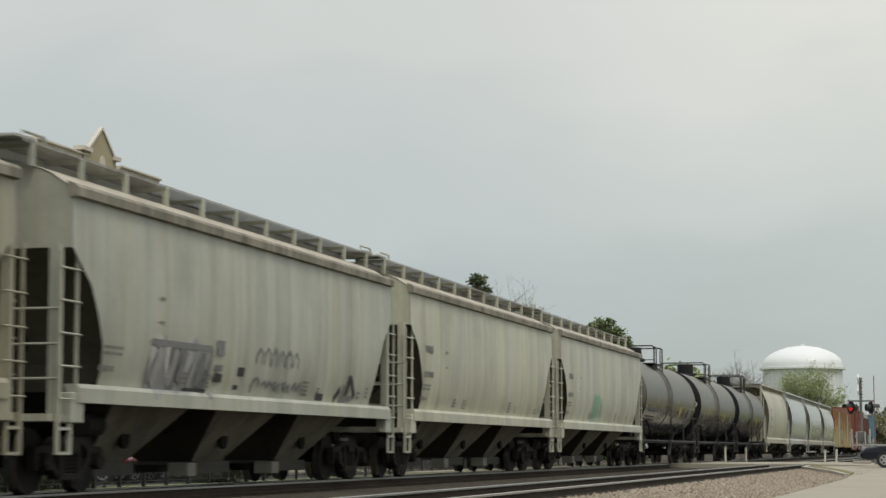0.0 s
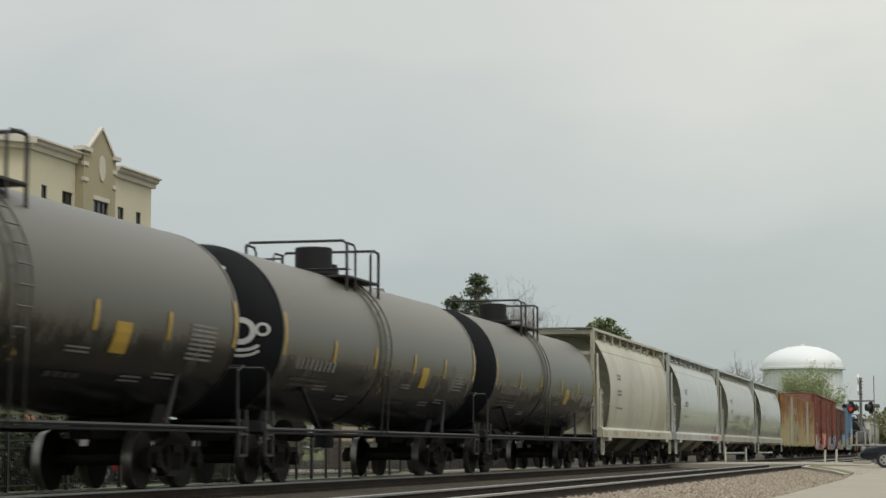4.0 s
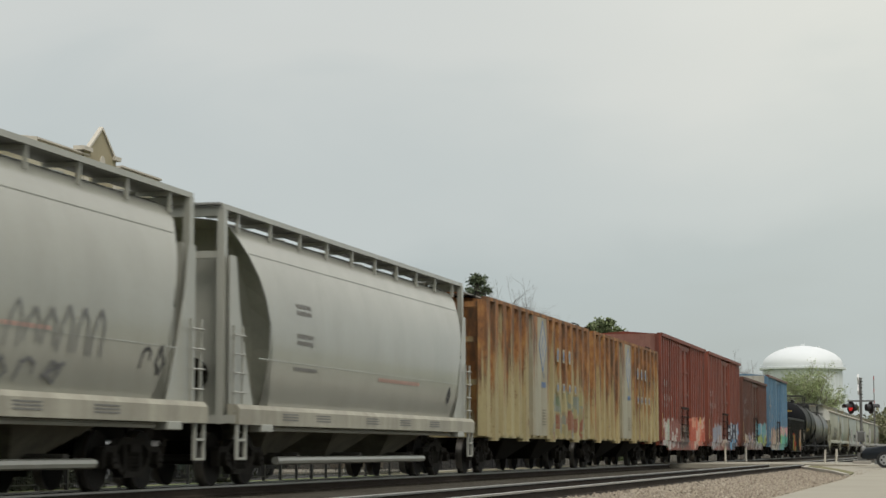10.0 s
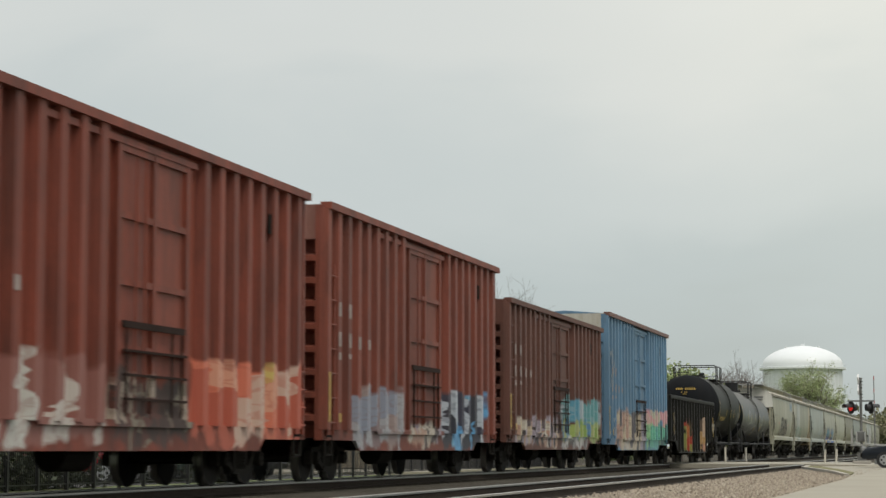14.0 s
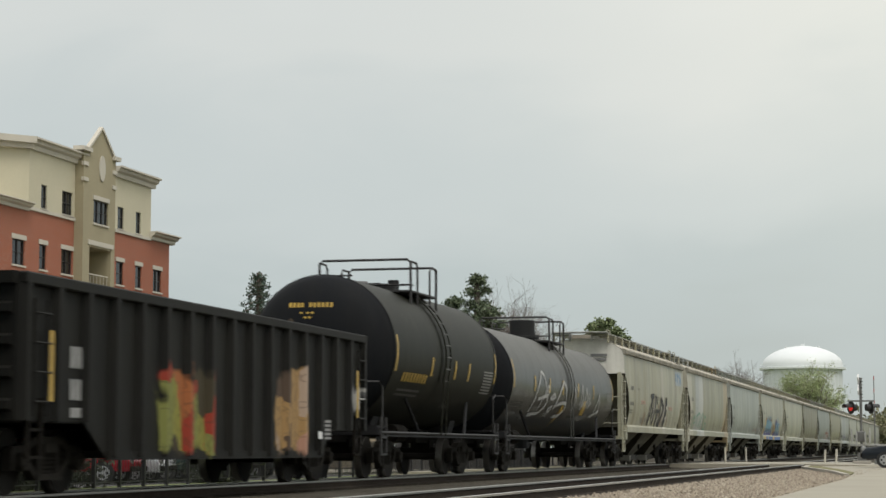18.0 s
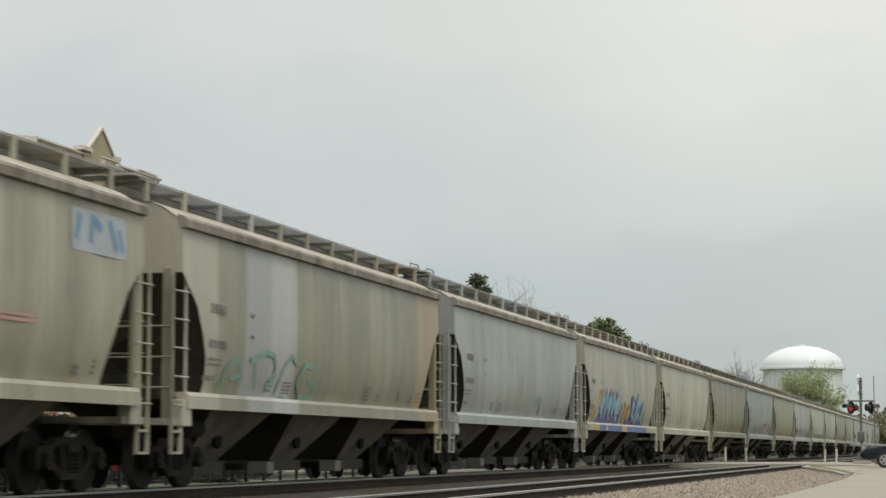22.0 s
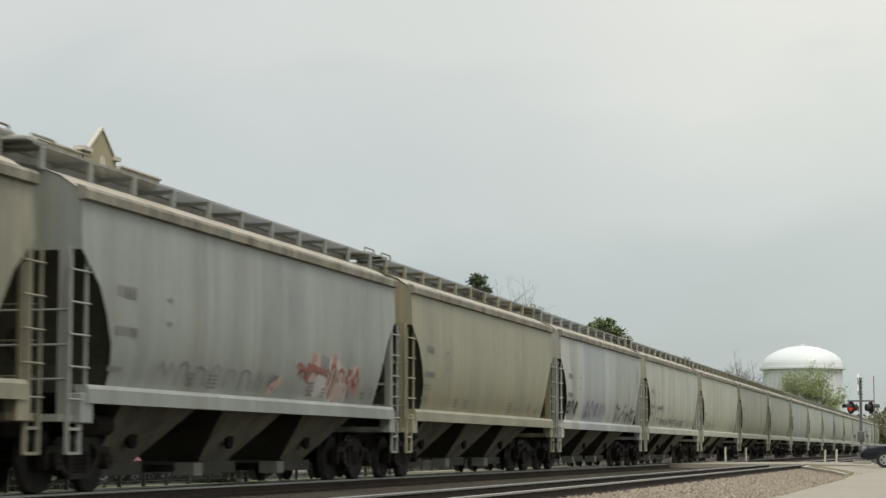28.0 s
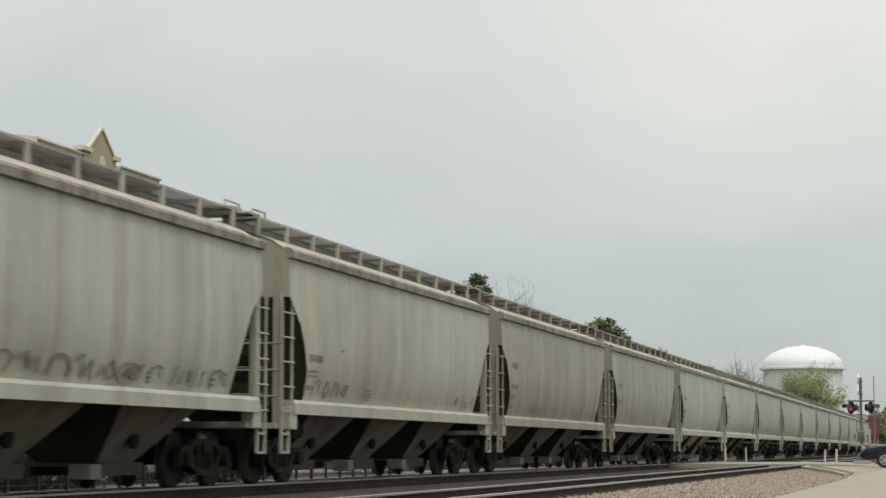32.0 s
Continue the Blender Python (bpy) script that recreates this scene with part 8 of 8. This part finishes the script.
for row in TRAIN:
    if len(row) == 3:
        hop_marks(row[0], row[2])
        car, k = row[0], row[2]
        if k == 2:
            piece(car, HOP_PROF, -5.4, -2.6, 1.53, 2.27, [(M_INKGREY, 0.10, [(0.05, 0.95), (0.98, 0.96)]), (M_INKGREY, 0.08, [(0.98, 0.95), (0.93, 0.05)]), (M_INKGREY, 0.22, [(0.5, 0.2), (0.56, 0.85)]), (M_INKGREY, 0.25, [(0.78, 0.15), (0.84, 0.8)]),
                 (M_INKMIST, 0.28, [(0.12, 0.1), (0.2, 0.85)]), (M_INKMIST, 0.2, [(0.36, 0.1), (0.42, 0.85)]), (M_INKMIST, 0.12, [(0.66, 0.1), (0.7, 0.6)]), (M_INK, 0.07, [(0.6, 0.03), (0.97, 0.04)])], label="grey sprayed block stroke")
            scrawl(car, HOP_PROF, -0.5, 1.9, 2.05, 2.42, M_INKGREY, 21, 6, 0.05, loops=False)
            scrawl(car, HOP_PROF, -0.6, 2.2, 1.6, 1.85, M_INKGREY, 22, 5, 0.07)
            for a, b, c, d, mt in ((-2.45, -2.1, 2.15, 2.4, M_INKGREY), (-2.45, -2.05, 1.72, 1.86, M_INK), (-2.45, -2.1, 1.9, 2.0, M_INKGREY), (-1.35, -1.0, 1.85, 2.0, M_INK), (-1.45, -1.2, 1.62, 1.7, M_INK), (3.2, 3.7, 1.55, 1.68, M_INK)):
                marking(car, HOP_PROF, a, b, c, d, mt, "stencil", 1, 0.0, 0)
            piece(car, HOP_PROF, 4.3, 5.9, 1.55, 2.1, [(M_INK, 0.16, [(0.05, 0.05), (0.25, 0.45)]), (M_INK, 0.18, [(0.5, 0.1), (0.62, 0.95)]), (M_INK, 0.14, [(0.62, 0.9), (0.9, 0.2)]), (M_INKGREY, 0.12, [(0.3, 0.1), (0.8, 0.15)])], label="black sprayed stroke")
        elif k == 4:
            scrawl(car, HOP_PROF, -2.6, -0.5, 1.6, 2.4, M_INKGREEN, 23, 3, 0.07)
        elif k == 5:
            K, T, B = M_INK, M_INKTAN, M_INKBROWN
            piece(car, HOP_PROF, -2.35, 3.1, 1.53, 2.8, [
                (B, 0.34, [(-0.12, 0.5), (-0.2, 0.02)]), (B, 0.3, [(0.50, 0.72), (0.55, 0.3)]), (B, 0.3, [(0.74, 0.42), (0.68, 0.03)]), (B, 0.26, [(1.0, 0.5), (1.03, 0.05)]), (T, 0.2, [(0.08, 0.6), (0.05, 0.1)]), (T, 0.22, [(0.30, 0.9), (0.22, 0.1)]), (T, 0.22, [(0.50, 0.6), (0.46, 0.05)]), (T, 0.22, [(0.83, 0.8), (0.75, 0.1)]),
                (K, 0.27, [(0.20, 0.95), (0.12, 0.6), (0.03, 0.03)]), (K, 0.24, [(0.22, 0.6), (0.16, 0.25)]), (K, 0.2, [(0.10, 0.92), (0.26, 0.95)]),
                (K, 0.26, [(0.36, 1.0), (0.32, 0.6), (0.25, 0.04)]), (K, 0.15, [(0.44, 0.95), (0.42, 0.7)]), (K, 0.16, [(0.36, 0.48), (0.54, 0.5)]), (K, 0.24, [(0.44, 0.42), (0.40, 0.02)]),
                (K, 0.2, [(0.63, 0.92), (0.74, 0.65), (0.70, 0.45), (0.60, 0.06), (0.53, 0.06), (0.58, 0.5), (0.63, 0.92)]),
                (K, 0.46, [(0.91, 0.95), (0.88, 0.5), (0.82, 0.02)]), (T, 0.14, [(0.88, 0.62), (0.97, 0.66)]), (T, 0.15, [(0.86, 0.30), (0.98, 0.34)])], label="broad sprayed stroke of a tag")
            marking(car, HOP_PROF, -4.3, -3.2, 2.35, 2.5, M_INKSALMON, "stencil", 2, 0.4, 0)
            marking(car, HOP_PROF, 3.4, 4.6, 2.25, 2.4, M_INKSALMON, "stencil", 2, 0.4, 0)
            marking(car, HOP_PROF, 5.6, 7.5, 3.35, 3.95, M_INKPALE, "graffiti_base", 1, 0.0, 0, 0.010)
            piece(car, HOP_PROF, 5.7, 7.4, 3.4, 3.92, [(M_INKSKY, 0.16, [(0.02, 0.2), (0.1, 0.9)]), (M_INKSKY, 0.14, [(0.3, 0.15), (0.35, 0.85), (0.55, 0.6)]), (M_INKSKY, 0.14, [(0.7, 0.9), (0.85, 0.1)]), (M_INKSKY, 0.12, [(0.9, 0.7), (0.98, 0.1)])], label="faded blue sprayed stroke")
            part("end_lettering", boxes((0.35, 0.95, -8.243, -8.238, 4.0, 4.1), (0.38, 0.92, -8.243, -8.238, 3.84, 3.94)), M_INKGREY, car)
        elif k == 6:
            G = M_INKGREEN
            piece(car, HOP_PROF, -6.2, -1.1, 1.5, 2.35, [(G, 0.09, [(0.0, 0.1), (0.02, 0.5), (0.1, 0.75), (0.18, 0.6)]), (G, 0.08, [(0.08, 0.35), (0.2, 0.45)]), (G, 0.10, [(0.25, 0.75), (0.42, 0.95), (0.5, 0.9), (0.52, 0.5), (0.45, 0.2)]), (G, 0.09, [(0.3, 0.7), (0.33, 0.2)]),
                 (G, 0.09, [(0.55, 0.1), (0.6, 0.7), (0.68, 0.95), (0.76, 0.8)]), (G, 0.10, [(0.95, 0.75), (0.85, 0.8), (0.78, 0.4), (0.84, 0.08), (0.95, 0.1), (1.0, 0.4), (0.9, 0.45)]), (G, 0.09, [(0.6, 0.05), (0.7, 0.0)])], label="green looping sprayed stroke")
        elif k == 8:
            C, V, Y, N, P_ = M_INKCYAN, M_INKVIOLET, M_YELLOW, M_INKBLUE, M_INKPALE
            rows = [(V, 0.34, [(0.1, 0.1), (0.3, 0.12), (0.48, 0.14)]), (V, 0.30, [(0.61, 0.1), (0.8, 0.12), (0.97, 0.12)]),
                    (Y, 0.42, [(0.03, 0.05), (0.06, 0.42)]), (Y, 0.46, [(0.10, 0.5), (0.16, 0.78)]), (M_INKORANGE, 0.16, [(0.13, 0.82), (0.17, 0.84)]), (P_, 0.24, [(0.08, 0.05), (0.12, 0.45)])]
            for a in (0.15, 0.21, 0.27, 0.33, 0.39):
                rows += [(M_INKSKY, 0.62, [(a - 0.005, 0.3), (a + 0.055, 0.84 - 0.4 * (a - 0.21) ** 2)]), (C, 0.48, [(a, 0.32), (a + 0.05, 0.76)])]
            rows += [(M_INKSKY, 0.09, [(0.2, 0.3), (0.26, 0.75)]), (M_INKSKY, 0.09, [(0.32, 0.3), (0.36, 0.7)]), (M_INKBROWN, 0.12, [(0.29, 0.82), (0.33, 0.9)]), (M_INKORANGE, 0.15, [(0.40, 0.74), (0.42, 0.82)]), (M_INKBROWN, 0.1, [(0.44, 0.8), (0.46, 0.86)]),
                     (P_, 0.26, [(0.49, 0.08), (0.53, 0.56)]), (N, 0.09, [(0.525, 0.06), (0.535, 0.35), (0.56, 0.62)]), (Y, 0.46, [(0.55, 0.06), (0.58, 0.62)]), (M_INKORANGE, 0.16, [(0.57, 0.08), (0.595, 0.62)]), (Y, 0.34, [(0.61, 0.2), (0.67, 0.5)]),
                     (N, 0.60, [(0.69, 0.25), (0.715, 0.82)]), (C, 0.46, [(0.705, 0.22), (0.73, 0.72)]), (N, 0.12, [(0.705, 0.86), (0.765, 0.62)]), (M_INKSKY, 0.36, [(0.755, 0.08), (0.80, 0.7)]), (C, 0.24, [(0.76, 0.1), (0.795, 0.66)]), (M_INKORANGE, 0.12, [(0.77, 0.72), (0.78, 0.82)]),
                     (M_INKSKY, 0.3, [(0.80, 0.45), (0.815, 1.0)]), (C, 0.44, [(0.81, 0.2), (0.85, 0.72)]), (N, 0.3, [(0.825, 0.5), (0.85, 0.44)]), (N, 0.12, [(0.87, 0.7), (0.905, 0.6)]), (C, 0.34, [(0.88, 0.15), (0.92, 0.62)]), (N, 0.07, [(0.925, 0.6), (0.93, 0.85)]), (Y, 0.3, [(0.95, 0.22), (0.97, 0.56)]),
                     (P_, 0.11, [(0.70, 0.08), (0.74, 0.26)]), (P_, 0.11, [(0.77, 0.04), (0.81, 0.25)]), (P_, 0.1, [(0.84, 0.1), (0.87, 0.3)]), (P_, 0.1, [(0.9, 0.04), (0.935, 0.22)]), (N, 0.16, [(0.79, 0.06), (0.83, 0.12)]), (N, 0.14, [(0.86, 0.04), (0.89, 0.12)])]
            piece(car, HOP_PROF, -6.86, 5.4, 1.53, 2.74, rows, label="stroke of a blue, cyan and yellow piece")
            for a, b, mt in ((-6.9, -5.7, M_YELLOW), (-5.7, -4.4, M_INKBASE), (-4.4, -4.0, M_YELLOW), (-4.0, -0.9, M_INKBASE), (-0.9, 0.3, M_YELLOW), (0.3, 4.9, M_INKBASE), (4.9, 5.4, M_YELLOW)):
                marking(car, lambda z: 1.64, a, b, 1.265, 1.455, mt, "sill_graffiti", 1, 0.0, 0, 0.006)
        elif k == 7:
            scrawl(car, HOP_PROF, 1.5, 3.0, 1.75, 2.2, M_INKPALE, 43, 3, 0.10)
            scrawl(car, HOP_PROF, 4.6, 7.2, 1.6, 2.0, M_INKSALMON, 44, 4, 0.03)
        elif k == 11:
            scrawl(car, HOP_PROF, 1.4, 5.6, 1.85, 2.25, M_INKRED, 51, 8, 0.055)
            scrawl(car, HOP_PROF, -5.2, 0.6, 1.6, 2.0, M_INKGREY, 52, 8, 0.03)
            piece(car, HOP_PROF, -0.2, 5.2, 1.55, 2.4, [(M_INKSALMON, 0.2, [(0.05, 0.1), (0.16, 0.4)]), (M_INKGREY, 0.5, [(0.62, 0.55), (0.63, 0.98)]), (M_INKBROWN, 0.14, [(0.72, 0.1), (0.78, 0.55)]), (M_INKRED, 0.08, [(0.34, 0.75), (0.42, 0.6), (0.5, 0.75), (0.6, 0.6)])], label="rusty sprayed stroke")
        elif k == 13:
            scrawl(car, HOP_PROF, -3.8, 0.4, 1.6, 2.3, M_INKPURPLE, 61, 5, 0.07)
            piece(car, HOP_PROF, 2.4, 6.8, 1.55, 2.25, [(M_INKSLATE, 0.07, [(0.0, 0.75), (0.06, 0.95), (0.12, 0.7), (0.2, 0.8)]), (M_INKSLATE, 0.06, [(0.03, 0.1), (0.06, 0.85)]), (M_INKSLATE, 0.06, [(0.12, 0.1), (0.16, 0.75)]), (M_INKSLATE, 0.12, [(0.23, 0.05), (0.28, 0.6)]), (M_INKSLATE, 0.08, [(0.34, 0.45), (0.4, 0.62), (0.46, 0.5), (0.44, 0.1)]), (M_INKSLATE, 0.08, [(0.42, 0.8), (0.48, 0.95)]),
                 (M_INK, 0.1, [(0.55, 0.1), (0.57, 0.55), (0.62, 0.5)]), (M_INKSLATE, 0.06, [(0.58, 0.5), (0.72, 0.4)]), (M_INKSLATE, 0.1, [(0.72, 0.1), (0.77, 0.75), (0.8, 0.9)]), (M_INKSLATE, 0.08, [(0.82, 0.6), (0.9, 0.72), (0.98, 0.66)]), (M_INKSLATE, 0.09, [(0.84, 0.3), (0.92, 0.15)]), (M_INKSLATE, 0.07, [(0.86, 0.6), (0.88, 0.2)])], label="slate-green sprayed stroke")
            piece(car, HOP_PROF, 6.9, 7.7, 2.7, 3.6, [(M_INKMIST, 0.2, [(0.2, 0.05), (0.4, 0.9)]), (M_INKSLATE, 0.07, [(0.4, 0.4), (0.7, 0.95)])], label="slate-green sprayed smear")
            scrawl(car, HOP_PROF, -7.1, -5.2, 1.6, 2.25, M_INK, 63, 3, 0.085)
        elif k == 14:
            scrawl(car, HOP_PROF, -5.6, 6.6, 1.57, 1.95, M_INKGREY, 71, 14, 0.045)
            scrawl(car, HOP_PROF, -5.4, -3.4, 2.0, 2.45, M_INKSLATE, 72, 4, 0.05)
            scrawl(car, HOP_PROF, -4.0, 3.0, 1.57, 1.9, M_INKBROWN, 73, 6, 0.08)
        elif k == 15:
            scrawl(car, HOP_PROF, -6.6, -4.2, 1.6, 1.95, M_INKGREY, 74, 4, 0.05)
for row in TRAIN:
    if row[0].name.startswith("box_car"):
        for y, z0, z1 in ((-6.79, 3.2, 3.48), (-6.10, 3.2, 3.48), (-6.79, 2.62, 2.9), (-6.10, 2.62, 2.9), (-5.41, 2.62, 2.88), (-6.79, 2.36, 2.5), (-6.10, 2.40, 2.5), (-4.72, 2.65, 2.85)):
            marking(row[0], lambda z: 1.655, y - 0.10, y + 0.09, z0, z1, M_LETTERRED, "lettering", 1, 0.0, 0, 0.008)
blue = [row[0] for row in TRAIN if "faded blue" in row[0]["label"]][0]
for z0, z1, y0, n, sd in ((3.5, 4.2, -7.35, 2, 91), (2.7, 3.3, -7.3, 2, 92), (3.2, 3.75, -6.75, 1, 93), (1.0, 1.5, -6.8, 2, 94), (1.5, 1.75, -6.75, 1, 95)):
    scrawl(blue, lambda z: 1.66, y0, y0 + 0.32 * n, z0, z1, M_LETTER, sd, n, 0.04)
for k, rc in enumerate(ROUND):
    marking(rc, RND_PROF, -5.6, -4.7, 3.05, 3.3, M_LETTERDARK, "lettering", 2, 0.4, 4, 0.01)
    marking(rc, RND_PROF, -5.6, -4.6, 2.5, 2.75, M_LETTERDARK, "lettering", 2, 0.4, 5, 0.01)
    marking(rc, RND_PROF, -5.7, -4.3, 2.05, 2.12, M_LETTERDARK, "stencil", 1, 0.1, 0, 0.01)
    for a in (-6.4, -4.4, -1.0, 1.6, 4.2):
        marking(rc, lambda z: 1.62, a, a + 0.9, 1.12, 1.27, M_INKSALMON if a < 0 and k != 3 else M_LETTERDARK, "stencil", 3, 0.5, 0, 0.006)
    if k == 0:
        for a in (-8.2, -6.0, -3.1, -0.8, 1.5, 3.6):
            marking(rc, lambda z: 1.62, a, a + 0.35, 1.1, 1.26, M_YELLOW, "reflective_strip", 1, 0.1, 0, 0.009)
    if k == 1:
        pink = plain("red_pink_spray_paint", (0.5, 0.13, 0.14), 0.6)
        bm = bmesh.new()
        bm.faces.new([bm.verts.new((1.418, y, z)) for y, z in ((7.55, 1.66), (8.1, 1.66), (7.95, 2.02), (7.75, 2.1))])
        part("red_tag", bm, pink, rc, "red sprayed patch")
        marking(rc, lambda z: 1.412, 7.5, 8.3, 1.47, 1.64, M_INKORANGE, "orange_tag", 1, 0.0, 0, 0.006)
        scrawl(rc, lambda z: 1.62, 3.9, 7.4, 1.08, 1.28, pink, 81, 7, 0.09, 0.008)
        for a in (-2.5, 0.3, 3.6):
            marking(rc, RND_PROF, a, a + 0.5, 1.43, 1.5, M_INKORANGE, "orange_tag", 1, 0.0, 0, 0.01)
    if k == 2:
        scrawl(rc, RND_PROF, -3.9, -0.5, 2.0, 2.55, M_INKGREY, 83, 7, 0.05, loops=False)
        scrawl(rc, RND_PROF, -4.3, -1.0, 1.55, 2.0, M_INKGREY, 87, 5, 0.05)
        scrawl(rc, RND_PROF, 1.4, 4.6, 1.9, 2.6, M_INKGREY, 84, 6, 0.05, loops=False)
        scrawl(rc, RND_PROF, 0.2, 3.4, 1.45, 1.85, M_INKGREY, 88, 4, 0.06)
        scrawl(rc, RND_PROF, 5.9, 7.0, 1.75, 2.2, M_INK, 85, 2, 0.06)
        bm = bmesh.new()
        for k2, (x, z) in enumerate(((0.5, 3.1), (0.75, 2.9), (0.4, 2.75), (0.85, 3.3), (0.3, 3.3))):
            pts = [(x + 0.16 * math.cos(1.7 * a + k2), z + 0.2 * math.sin(a * 1.1 + 2 * k2)) for a in range(5)]
            for (xa, za), (xb, zb) in zip(pts, pts[1:]):
                bm.faces.new([bm.verts.new(p) for p in ((xa, -8.345 - 0.001 * k2, za), (xb, -8.345 - 0.001 * k2, zb), (xb + 0.03, -8.345 - 0.001 * k2, zb + 0.03), (xa + 0.03, -8.345 - 0.001 * k2, za + 0.03))])
        part("end_graffiti", bm, M_INK, rc, "black scrawl on the end wall")
        marking(rc, RND_PROF, -0.2, 2.8, 2.2, 2.26, M_INKSALMON, "red_stencil", 1, 0.0, 12, 0.01)
    if k == 3:
        marking(rc, RND_PROF, 0.0, 3.4, 2.03, 2.11, M_INKSALMON, "red_stencil", 1, 0.0, 14, 0.01)
        scrawl(rc, RND_PROF, 6.0, 6.4, 1.7, 2.1, M_INK, 86, 1, 0.08)

for ob in bpy.data.objects:
    for key in ("painted", "head_paint", "end_paint", "emblem_paint", "rail_paint"):
        if key in ob:
            del ob[key]


# ---------------------------------------------------------------- what moves
def motions():
    for row in TRAIN:
        car, s = row[0], row[1]
        walk(car, [(t, pose(TRACK_X, s - SPEED * t, 0.0)) for t in (0.0, 8.0, 16.0, 24.0, 32.0)])
    # the wheels turn with the train; all front axles share one set of keys, all rear axles another
    sets = {}
    for ob in bpy.data.objects:
        if ob.name.startswith("wheelset"):
            sets.setdefault(1 if ob.location.y > 0 else -1, []).append(ob)
    for s, obs in sets.items():
        lead = obs[0]
        rows = []
        for k in range(int(SECONDS * FPS) + 1):
            t = k / FPS
            rows.append((t, pose(0, s * 0.889, 0.457, math.degrees(SPEED * t / 0.457) % 360.0)))
        walk(lead, rows)
        for ob in obs[1:]:
            ob.rotation_mode = "QUATERNION"
            keys = ob.animation_data_create()
            keys.action = lead.animation_data.action
            keys.action_slot = lead.animation_data.action_slot


motions()
